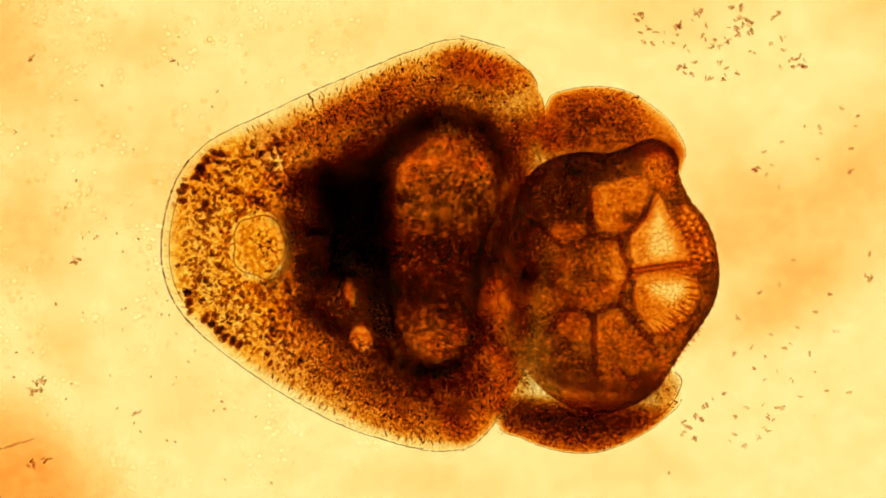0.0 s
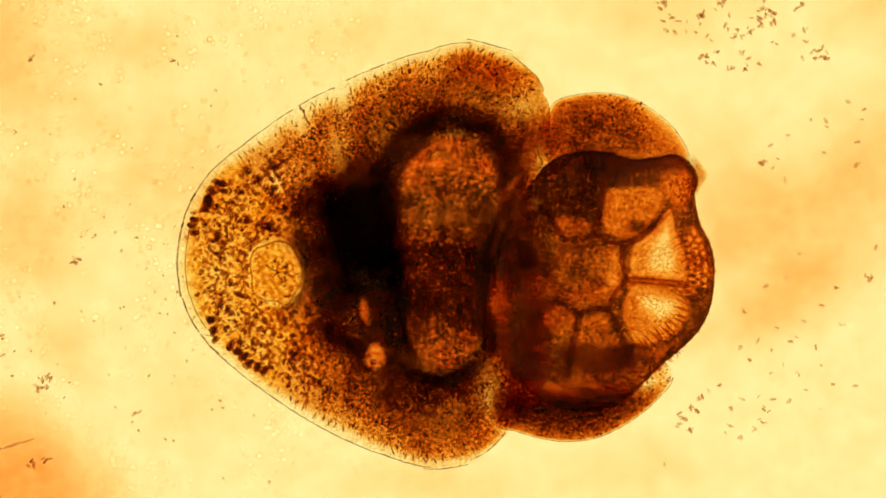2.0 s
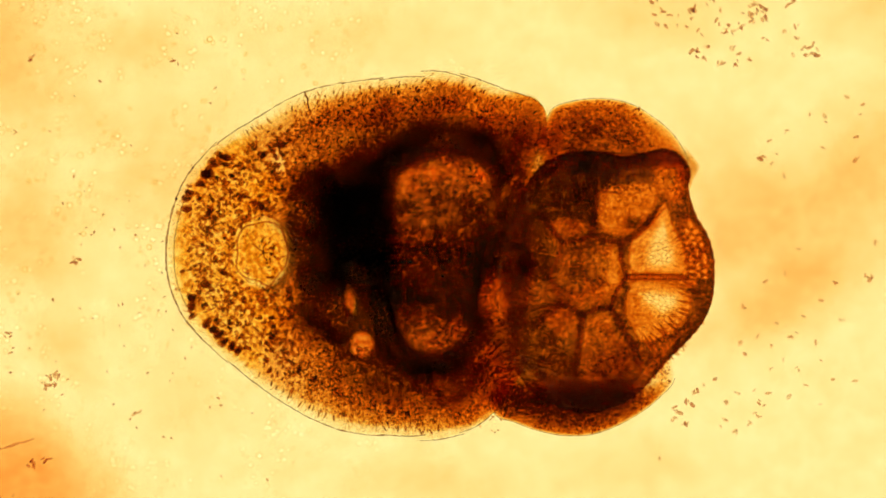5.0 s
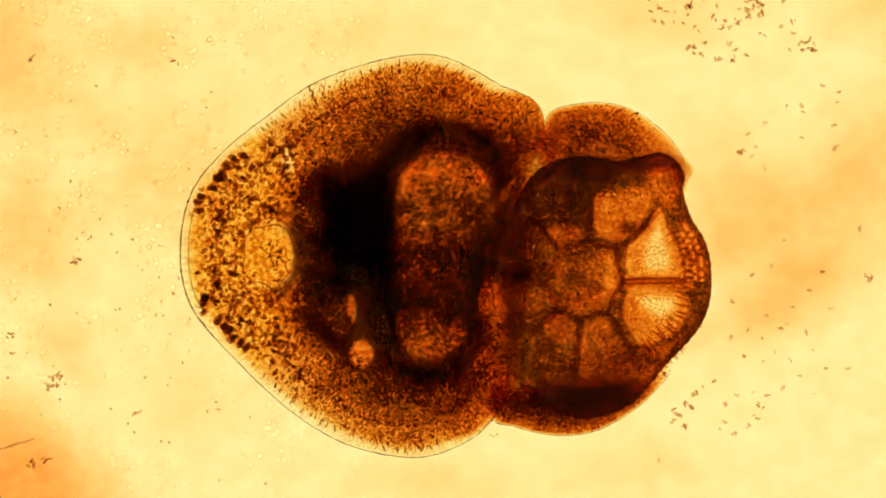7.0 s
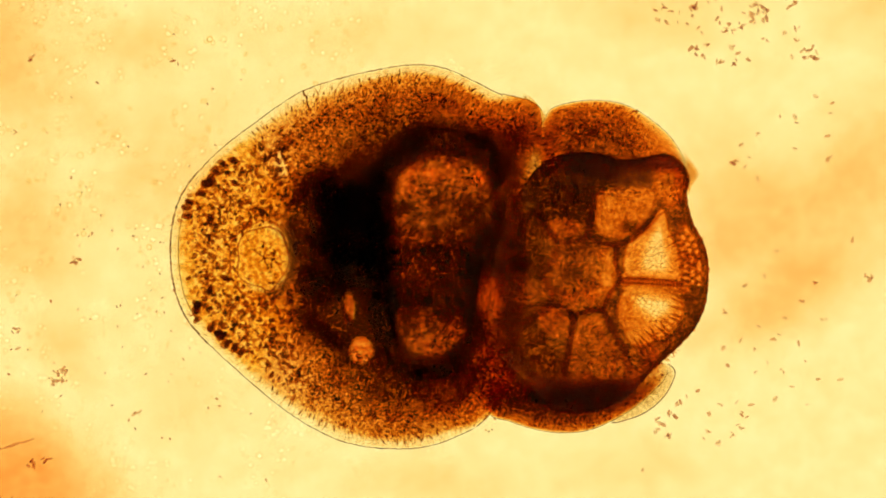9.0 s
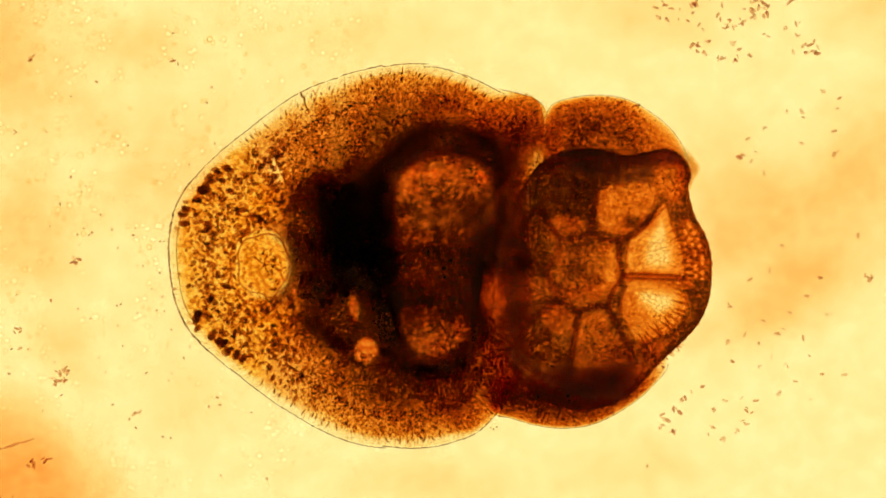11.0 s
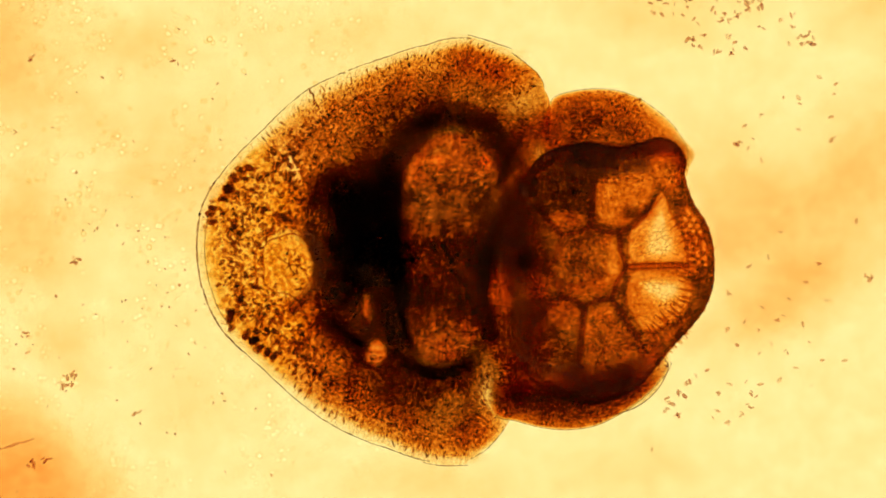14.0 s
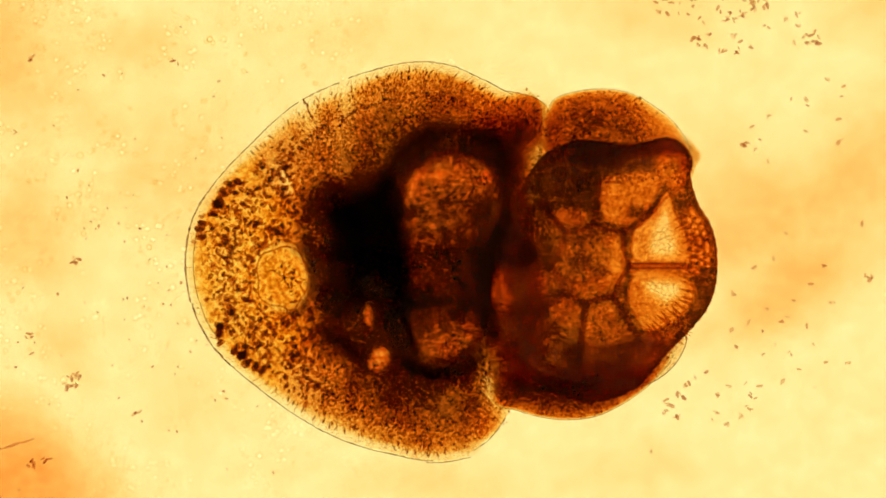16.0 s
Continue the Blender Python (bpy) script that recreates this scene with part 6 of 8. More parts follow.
    go("mid2", [(5.6, 26.0, 1.63), (4.8, 29.0, -0.12), (4.2, -0.6, 1.16), (11.2, 11.6, 1.46), (10.1, 25.9, -0.05), (4.7, 30.9, -1.04), (3.2, 3.3, -0.49), (12.3, 11.8, 1.73), (0.4, 40.8, -0.78), (0.0, 41.9, -2.20), (1.4, 0.7, 0.05), (7.7, 0.3, 1.68), (-0.5, 33.3, 0.08), (7.5, 21.6, -0.76), (6.8, 23.8, -0.96), (0.0, 0.0, 0.00), (3.0, -11.2, 1.62), (-1.3, 25.7, 0.94), (0.6, 33.2, -0.89), (-0.4, -1.9, 0.61), (2.6, -6.7, 1.51), (5.1, -5.9, 1.48), (0.9, 26.7, 0.67), (6.0, 31.9, -0.23), (4.0, 2.7, 0.77), (8.5, -5.6, 1.64), (8.2, 2.0, 1.29), (3.0, 27.8, 0.40), (8.3, 7.3, 0.93), (16.9, 5.9, 4.16), (3.1, 32.0, 1.53), (11.3, 30.5, 0.44), (14.9, 0.4, 2.39), (15.7, 33.1, 1.29), (18.3, 34.6, 1.34), (16.9, -2.2, 2.95)])
    go("mid3", [(21.2, 31.0, 5.71), (20.2, 36.8, 4.38), (5.9, -4.0, 1.22), (19.9, 7.1, 4.44), (30.2, 30.8, 4.92), (22.2, 38.9, 3.67), (3.8, -0.0, 0.16), (21.0, 1.8, 4.94), (15.1, 47.7, 4.14), (13.6, 51.4, 3.53), (0.7, -4.4, -0.21), (11.1, -10.2, 3.18), (14.5, 39.2, 4.45), (24.8, 26.2, 4.29), (25.4, 31.7, 4.18), (0.0, 0.0, 0.00), (1.0, -22.0, 1.38), (13.9, 30.8, 4.75), (18.5, 41.5, 3.69), (-2.4, -8.9, -0.60), (1.5, -17.2, 0.41), (7.7, -16.9, 2.32), (16.2, 30.5, 4.18), (24.1, 38.6, 4.20), (4.2, -2.5, -0.05), (10.1, -15.8, 1.72), (17.7, -9.2, 3.70), (18.4, 30.2, 3.58), (10.6, 3.8, 0.48), (23.2, -11.2, 4.39), (16.5, 34.9, 4.00), (29.7, 35.6, 4.70), (14.2, -10.2, 0.41), (37.0, 33.6, 6.13), (39.2, 40.6, 5.04), (16.5, -8.7, 0.21)])
    go("mid4", [(20.3, 20.1, 5.15), (22.4, 31.1, 4.67), (0.1, -8.0, -0.10), (3.3, -7.7, 0.45), (28.1, 16.9, 4.55), (30.4, 32.9, 5.38), (2.8, -1.9, -0.23), (-2.2, -16.0, -0.88), (26.7, 43.2, 6.27), (22.4, 46.7, 5.64), (-3.2, -7.4, -1.14), (-12.7, -24.1, -2.52), (19.9, 32.9, 5.19), (25.5, 14.4, 4.77), (30.6, 24.8, 5.29), (-0.0, 0.0, -0.00), (-23.0, -32.0, -4.08), (13.2, 22.8, 4.14), (27.5, 36.4, 5.42), (-9.0, -12.9, -2.03), (-17.7, -25.2, -3.86), (-15.9, -30.1, -3.06), (15.0, 21.3, 3.66), (29.6, 31.5, 5.12), (-2.0, -6.8, -1.32), (-11.7, -24.8, -3.15), (-5.4, -27.1, -1.58), (16.9, 19.9, 3.20), (4.9, -0.8, -0.66), (-7.1, -32.6, -2.95), (19.7, 27.8, 4.08), (31.7, 26.5, 4.84), (5.3, -18.6, -1.68), (31.4, 17.4, 4.46), (44.8, 31.4, 5.91), (11.1, -13.3, -1.10)])
    go("mid5", [(-2.4, -0.1, -0.05), (13.3, 19.5, 2.49), (-7.8, -12.9, -1.04), (-21.2, -21.1, -3.88), (7.2, -4.9, 2.48), (25.0, 20.8, 4.28), (2.9, -1.9, -0.92), (-26.9, -25.9, -6.31), (18.5, 31.2, 1.86), (15.5, 33.8, 3.39), (-4.9, -7.6, -1.49), (-32.1, -29.7, -6.25), (7.3, 20.0, 0.76), (7.3, -5.0, 2.80), (22.8, 12.1, 4.35), (0.0, 0.0, 0.00), (-37.3, -33.5, -6.19), (-3.5, 9.2, -0.22), (23.1, 27.6, 3.91), (-12.6, -13.2, -2.03), (-25.9, -25.6, -3.90), (-34.4, -35.6, -5.46), (-1.3, 6.9, 0.58), (21.4, 20.5, 3.42), (-5.6, -9.0, -0.61), (-26.2, -28.6, -4.18), (-30.3, -38.7, -4.43), (0.5, 4.5, 1.28), (0.7, -5.0, 0.65), (-34.0, -42.2, -6.56), (12.5, 18.5, 1.70), (19.9, 13.4, 2.97), (-1.4, -22.0, -1.26), (7.3, -2.7, 0.61), (34.4, 16.4, 5.07), (9.8, -14.7, 1.00)])
    go("mid6", [(-18.4, -10.9, -2.68), (9.3, 12.7, 1.76), (-9.6, -10.8, 0.43), (-21.0, -10.5, -0.59), (5.1, 0.5, 7.53), (23.2, 14.5, 4.37), (-3.3, -6.8, -2.90), (-23.9, -13.3, -4.15), (-2.0, 10.8, -6.15), (9.1, 23.4, 1.13), (-5.9, -5.8, -1.27), (-25.7, -14.3, -3.00), (-7.9, 6.3, -4.53), (11.5, 6.1, 8.07), (25.6, 13.8, 6.42), (0.0, 0.0, 0.00), (-27.8, -15.4, -1.91), (-14.4, 1.5, -3.02), (26.0, 26.2, 3.54), (-8.8, -4.7, 0.35), (-17.3, -8.3, 1.28), (-24.1, -14.7, 0.34), (-6.0, 5.5, 1.07), (25.4, 22.6, 4.82), (-1.6, -0.3, 3.13), (-19.6, -11.9, 1.58), (-19.6, -13.8, 3.56), (0.3, 9.0, 4.81), (4.4, 3.7, 5.69), (-16.7, -11.4, 2.40), (5.9, 9.6, -0.54), (24.3, 18.6, 6.00), (5.9, -6.7, 4.34), (7.5, 4.9, 4.66), (39.9, 22.9, 9.47), (16.9, -0.6, 7.06)])
    go("mid7", [(-20.1, 4.8, 0.24), (11.2, 17.3, 2.88), (-8.1, 1.5, 3.18), (-18.7, 16.9, 4.53), (2.3, 19.1, 11.34), (25.6, 19.7, 5.54), (-1.0, 3.2, -0.92), (-16.8, 15.2, 0.76), (2.8, 21.9, -4.49), (11.6, 30.7, 2.24), (-4.5, 2.9, 0.39), (-20.8, 8.0, 0.71), (-7.2, 14.4, -3.50), (11.2, 15.6, 9.57), (25.3, 11.2, 5.41), (0.0, 0.0, 0.00), (-24.9, 0.8, 0.65), (-17.4, 6.8, -2.53), (28.2, 20.8, 1.98), (-8.0, 2.7, 1.72), (-16.4, 4.3, 3.56), (-21.8, 4.8, 3.70), (-7.8, 13.4, 2.47), (28.1, 22.5, 4.85), (-1.7, 7.8, 5.06), (-18.9, 6.6, 5.43), (-19.1, 10.8, 8.10), (-0.7, 20.2, 7.31), (3.4, 12.8, 8.27), (-12.6, 17.1, 7.99), (5.5, 12.0, 0.29), (26.8, 23.4, 7.50), (6.9, 7.5, 7.78), (6.0, 22.3, 8.49), (42.8, 26.6, 10.96), (17.6, 9.8, 9.60)])
    go("mid8", [(-24.3, 18.3, 1.33), (15.5, 21.0, 3.05), (-7.9, 5.9, 3.28), (-23.0, 32.1, 5.79), (-1.7, 19.3, 9.98), (30.4, 21.1, 4.98), (2.5, 13.0, 0.26), (-14.8, 34.9, 2.90), (12.4, 43.7, -1.26), (16.3, 40.4, 3.00), (-4.0, 9.0, 1.11), (-21.6, 20.5, 1.90), (-5.2, 28.5, -1.73), (7.9, 7.6, 7.21), (25.3, 2.7, 3.19), (0.0, 0.0, 0.00), (-28.4, 6.4, 0.93), (-22.7, 13.4, -2.17), (32.5, 16.5, 1.05), (-10.6, 4.8, 1.92), (-20.2, 5.6, 3.42), (-27.4, 7.8, 3.33), (-13.4, 14.8, 1.85), (29.9, 16.9, 3.63), (-5.6, 6.3, 4.53), (-25.4, 8.1, 4.89), (-27.1, 9.8, 6.81), (-5.5, 17.3, 5.97), (-1.2, 7.9, 7.13), (-19.6, 20.2, 7.85), (2.1, 14.2, 0.29), (26.4, 16.7, 6.07), (1.8, 4.8, 7.13), (-2.8, 23.1, 7.85), (45.1, 16.5, 9.06), (15.1, 2.8, 7.89)])
    go("mid9", [(-24.3, 17.1, 0.06), (24.4, 16.0, 1.86), (-2.3, -1.6, 1.52), (-24.0, 27.2, 3.61), (1.7, 5.8, 6.56), (40.1, 11.6, 2.67), (7.2, 2.4, -1.85), (-12.1, 29.0, 1.03), (16.8, 37.5, -2.87), (22.3, 37.0, 1.67), (-2.7, 5.0, 0.23), (-22.0, 19.5, 1.05), (-5.3, 28.5, -2.35), (6.7, 2.2, 5.71), (27.2, 1.6, 2.68), (0.0, 0.0, 0.00), (-31.9, 9.9, 1.07), (-27.5, 19.1, -1.90), (37.6, 20.1, 1.70), (-13.2, 7.0, 2.22), (-23.1, 7.0, 3.57), (-30.5, 9.4, 3.03), (-16.8, 13.2, 0.85), (33.3, 15.0, 3.18), (-7.4, 4.0, 3.93), (-27.9, 5.7, 3.72), (-29.3, 8.0, 5.83), (-6.9, 8.1, 3.69), (-1.9, 1.1, 5.64), (-23.4, 17.2, 6.61), (0.5, 14.1, -0.30), (28.8, 9.4, 4.57), (0.0, -3.3, 5.55), (-7.7, 17.2, 5.94), (50.7, 4.9, 6.95), (16.0, -7.6, 5.74)])
    go("mid10", [(-23.2, 21.6, 1.12), (31.3, 14.6, 2.28), (3.4, 0.8, 2.72), (-23.1, 25.7, 2.89), (5.9, 2.1, 5.97), (46.9, 9.7, 2.75), (9.2, -1.5, -1.58), (-12.5, 23.4, 0.32), (14.1, 34.7, -3.11), (24.4, 38.7, 2.12), (-2.2, 3.9, 0.54), (-23.1, 18.9, 0.98), (-7.9, 31.6, -1.80), (7.2, 2.1, 5.39), (28.5, -0.2, 2.14), (0.0, 0.0, 0.00), (-33.7, 14.5, 1.66), (-30.2, 28.1, -0.53), (40.0, 22.1, 2.02), (-14.1, 9.7, 2.73), (-23.5, 9.5, 4.10), (-30.7, 17.9, 4.51), (-18.3, 19.5, 1.84), (36.3, 18.6, 3.94), (-6.8, 7.0, 4.55), (-27.2, 12.0, 4.80), (-27.8, 21.6, 8.59), (-7.2, 11.2, 4.24), (0.3, 4.1, 6.33), (-22.5, 21.3, 7.27), (0.5, 24.8, 1.73), (32.5, 14.1, 5.69), (2.1, -1.4, 6.31), (-8.1, 20.7, 6.40), (56.8, 3.6, 6.92), (18.6, -6.3, 6.16)])
    go("mid11", [(-23.8, 34.5, 4.11), (32.9, 22.8, 5.01), (3.7, 13.7, 6.19), (-19.1, 32.5, 4.26), (8.4, 7.9, 7.62), (47.5, 15.3, 4.74), (9.9, 4.8, 0.98), (-12.6, 32.4, 2.59), (12.0, 44.1, -0.89), (22.1, 48.3, 4.70), (-2.5, 8.3, 2.10), (-23.6, 26.2, 2.51), (-10.2, 39.4, -0.19), (8.0, 3.2, 5.40), (29.3, -4.7, 1.30), (0.0, 0.0, 0.00), (-34.7, 20.0, 2.42), (-32.5, 34.6, 0.51), (38.8, 18.9, 1.54), (-15.1, 12.2, 3.29), (-23.5, 13.5, 4.94), (-32.8, 22.1, 5.21), (-21.1, 25.2, 2.77), (35.4, 19.4, 4.25), (-7.4, 10.0, 5.24), (-29.2, 16.8, 5.73), (-32.0, 26.2, 9.63), (-10.5, 16.3, 5.14), (-0.2, 7.8, 7.21), (-23.3, 24.0, 7.92), (-5.0, 33.6, 3.40), (31.7, 18.7, 6.80), (1.7, 3.2, 7.53), (-9.8, 24.8, 7.04), (58.8, 2.8, 6.86), (18.8, -5.7, 6.52)])
    go("mid12", [(-25.4, 45.7, 6.55), (20.0, 36.4, 9.06), (-3.1, 23.6, 8.88), (-19.2, 44.5, 6.84), (6.4, 13.4, 8.87), (37.6, 19.9, 6.68), (5.2, 13.3, 4.01), (-16.1, 47.2, 5.88), (7.7, 49.7, 1.37), (9.6, 58.1, 7.87), (-4.6, 12.3, 3.48), (-23.9, 34.9, 4.12), (-10.9, 42.3, 0.85), (9.3, 0.4, 4.27), (28.4, -8.6, 0.56), (0.0, 0.0, -0.00), (-31.9, 22.2, 2.32), (-29.5, 35.0, 0.36), (34.6, 11.0, 0.23), (-14.4, 11.3, 2.94), (-20.8, 12.5, 4.41), (-29.8, 17.1, 3.12), (-19.8, 24.2, 1.94), (33.0, 10.8, 2.40), (-6.6, 7.3, 4.23), (-26.3, 13.8, 4.24), (-26.9, 9.6, 4.37), (-10.6, 13.8, 3.60), (1.0, 3.4, 5.57), (-20.6, 21.4, 6.40), (-6.0, 28.7, 1.78), (31.0, 10.1, 4.53), (3.5, 0.9, 6.05), (-5.9, 21.7, 5.13), (57.5, -6.0, 4.15), (20.3, -13.8, 4.15)])
    go("mid13", [(-20.7, 43.6, 5.34), (15.8, 21.3, 5.75), (-3.1, 14.5, 6.27), (-15.0, 45.0, 5.86), (13.4, 3.0, 5.24), (34.5, 1.4, 2.81), (2.6, 8.3, 3.44), (-14.1, 48.9, 5.31), (3.7, 43.2, 1.19), (4.7, 43.6, 5.22), (-4.5, 9.0, 2.88), (-20.8, 37.8, 3.95), (-10.4, 40.3, 1.07), (15.4, -7.2, 1.44), (29.4, -15.9, -1.10), (0.0, 0.0, 0.00), (-27.7, 26.6, 2.62), (-24.5, 37.4, 0.96), (30.4, 0.2, -1.60), (-11.7, 9.7, 2.32), (-16.0, 10.8, 3.40), (-23.3, 20.6, 2.41), (-14.0, 24.9, 1.29), (33.0, -1.9, -0.73), (-2.0, 3.8, 2.52), (-18.2, 15.1, 3.21), (-16.8, 11.6, 2.08), (-3.7, 12.4, 1.65), (7.7, -2.1, 2.74), (-11.6, 21.1, 4.37), (-2.1, 24.6, 0.30), (35.5, -3.9, 0.18), (12.8, -3.3, 2.76), (6.2, 19.7, 2.50), (63.7, -23.0, -1.87), (27.1, -20.4, 1.01)])
    go("mid14", [(-10.2, 37.4, 2.49), (18.1, 6.6, 0.15), (-0.4, 8.8, 2.59), (-4.7, 42.0, 2.86), (27.2, -8.8, -0.40), (36.0, -15.1, -2.54), (3.6, 3.5, 1.44), (-6.7, 48.9, 3.04), (4.8, 30.3, -0.64), (7.5, 25.8, 0.47), (-2.5, 6.2, 1.62), (-15.6, 40.2, 3.17), (-6.5, 32.4, 0.33), (24.1, -13.5, -1.72), (32.8, -23.1, -3.26), (0.0, 0.0, -0.00), (-24.5, 31.3, 3.30), (-17.7, 34.5, 1.29), (27.0, -8.6, -3.29), (-8.5, 9.0, 1.80), (-11.7, 11.7, 2.70), (-18.1, 27.6, 2.87), (-5.7, 23.1, 0.61), (33.7, -9.7, -3.45), (3.1, 3.5, 1.10), (-8.6, 17.4, 2.52), (-8.4, 21.9, 2.19), (6.5, 11.4, -0.15), (15.0, -2.3, 0.34), (-2.1, 25.8, 2.85), (3.6, 20.0, -0.78), (40.5, -10.9, -3.63), (22.6, -0.5, -0.10), (21.3, 19.5, -0.21), (71.7, -31.1, -7.66), (35.4, -21.0, -1.78)])
    go("mid15", [(9.8, 22.2, -2.23), (16.0, 5.2, -2.33), (-0.6, 11.5, 0.80), (11.5, 34.4, -1.34), (41.1, -18.3, -5.43), (31.4, -16.0, -4.46), (1.6, 7.0, 0.75), (5.6, 45.6, -0.20), (11.0, 16.3, -2.82), (14.1, 12.0, -3.26), (-1.8, 8.0, 0.99), (-6.1, 38.4, 1.27), (5.0, 18.0, -1.98), (35.0, -22.0, -5.08), (33.2, -24.6, -4.37), (0.0, 0.0, 0.00), (-17.6, 30.9, 2.70), (-1.1, 19.6, -1.12), (20.0, -8.5, -3.13), (-5.2, 9.0, 1.22), (-8.3, 14.1, 2.07), (-8.2, 27.1, 1.65), (12.0, 9.0, -2.60), (30.5, -9.4, -4.32), (7.9, 4.4, -0.23), (3.9, 15.5, 0.49), (6.2, 21.2, 0.03), (25.5, -2.0, -4.19), (21.3, -0.7, -1.76), (5.7, 31.5, 1.12), (16.8, 6.2, -3.57), (41.4, -10.8, -5.60), (30.5, 3.5, -2.66), (39.6, 13.4, -4.43), (70.5, -25.1, -9.76), (39.3, -16.3, -3.66)])
    go("mid16", [(26.9, 3.2, -6.11), (17.9, 1.5, -3.29), (1.6, 11.6, 0.07), (30.1, 18.7, -6.09), (42.7, -25.3, -7.23), (32.9, -20.7, -5.88), (3.8, 8.1, -0.15), (24.3, 31.6, -4.86), (20.3, 3.0, -4.94), (29.2, -5.8, -6.92), (0.2, 8.8, 0.34), (12.7, 26.7, -2.98), (19.2, 2.5, -5.00), (41.2, -33.0, -7.45), (33.4, -28.2, -5.49), (0.0, 0.0, 0.00), (1.1, 21.4, -1.12), (18.0, 2.1, -5.05), (23.3, -12.8, -4.42), (-3.5, 9.4, 0.84), (-0.5, 12.7, 0.26), (11.1, 16.8, -2.66), (26.6, -7.1, -6.00), (32.2, -13.7, -5.68), (10.4, 4.2, -1.25), (14.1, 11.4, -2.31), (25.9, 9.6, -4.95), (35.3, -16.5, -6.97), (23.9, -1.2, -3.27), (19.1, 28.0, -2.91), (30.4, -10.6, -6.88), (41.3, -14.8, -6.98), (29.1, 5.1, -3.75), (51.9, 1.8, -8.95), (58.2, -22.7, -8.90), (34.4, -11.5, -4.16)])
    go("mid17", [(12.7, -2.9, -3.22), (9.6, 2.3, -1.56), (-2.8, 10.4, 0.86), (22.5, 9.8, -4.34), (23.5, -18.3, -1.96), (15.8, -13.1, -1.41), (4.3, 6.3, -0.32), (24.2, 17.7, -5.16), (9.3, 1.6, -2.45), (8.8, -2.7, -2.05), (0.6, 6.5, 0.21), (12.9, 14.9, -3.26), (8.7, 0.7, -2.66), (15.0, -24.5, -0.99), (17.6, -22.6, -1.40), (0.0, 0.0, -0.00), (1.4, 11.9, -1.30), (8.1, -0.2, -2.86), (11.9, -6.7, -1.67), (-3.3, 6.7, 0.76), (0.3, 8.1, -0.04), (8.5, 9.4, -2.03), (10.9, -6.3, -2.23), (16.4, -5.3, -1.49), (3.5, 6.2, 0.42), (16.5, 6.3, -2.58), (18.8, 5.6, -3.02), (13.9, -12.4, -1.62), (10.1, 5.8, 0.12), (23.8, 21.7, -3.01), (13.2, -7.9, -2.33), (21.0, -3.8, -1.31), (14.6, 12.5, 0.44), (34.9, 5.4, -3.69), (29.0, -7.9, -1.06), (14.3, 2.8, 1.27)])
    go("mid18", [(7.9, 1.8, -2.16), (6.7, 7.7, -1.26), (-2.5, 10.4, 0.27), (15.3, 8.5, -1.11), (13.4, -10.9, 4.28), (6.3, -2.1, 3.16), (3.3, 5.8, 0.18), (17.2, 12.5, -3.01), (6.4, 9.1, -1.76), (2.5, 10.1, 0.23), (-0.5, 5.0, 0.60), (7.6, 10.2, -1.59), (4.2, 7.6, -1.41), (2.9, -13.2, 4.99), (7.4, -14.3, 3.78), (0.0, 0.0, 0.00), (-2.2, 7.8, -0.05), (2.0, 6.1, -1.06), (3.9, 4.1, 1.14), (-4.4, 4.1, 1.02), (-3.9, 4.8, 1.28), (1.1, 6.5, 1.11), (2.3, 1.0, 1.34), (6.1, 5.2, 3.68), (-1.6, 7.3, 2.93), (7.8, 1.8, 1.69), (6.4, 4.6, 2.71), (2.8, -4.2, 3.67), (1.4, 10.4, 4.76), (13.1, 15.1, 4.00), (3.4, 2.1, 2.50), (8.7, 6.2, 6.13), (4.1, 12.8, 7.76), (20.5, 8.9, 5.81), (13.4, 2.4, 8.33), (2.3, 8.7, 9.39)])
    go("mid19", [(6.7, 8.7, -1.94), (6.0, 12.1, -1.70), (-1.5, 8.5, 0.56), (14.5, 9.8, -0.48), (13.8, -4.9, 4.10), (7.8, 3.6, 2.25), (3.6, 6.1, 0.17), (13.9, 13.8, -2.02), (6.3, 17.9, -2.69), (5.8, 17.6, -1.51), (-0.6, 4.9, 0.71), (6.4, 9.2, -0.80), (3.6, 14.6, -2.00), (5.7, -7.5, 4.20), (8.0, -7.8, 3.19), (0.0, 0.0, -0.00), (-1.2, 4.4, 0.50), (0.8, 11.3, -1.30), (3.9, 9.7, 0.19), (-4.8, 3.6, 1.26), (-4.8, 2.9, 1.89), (1.3, 3.9, 1.75), (1.6, 7.0, 1.19), (7.3, 9.3, 3.21), (-0.6, 6.0, 3.19), (4.9, 0.9, 3.03), (5.3, 3.2, 3.55), (2.5, 2.6, 3.66), (3.7, 8.4, 5.12), (12.1, 12.2, 5.88), (3.4, 9.7, 2.71), (11.1, 8.8, 6.17), (7.9, 7.7, 8.88), (19.9, 11.9, 6.73), (15.4, 5.3, 9.00), (7.5, 3.8, 10.53)])
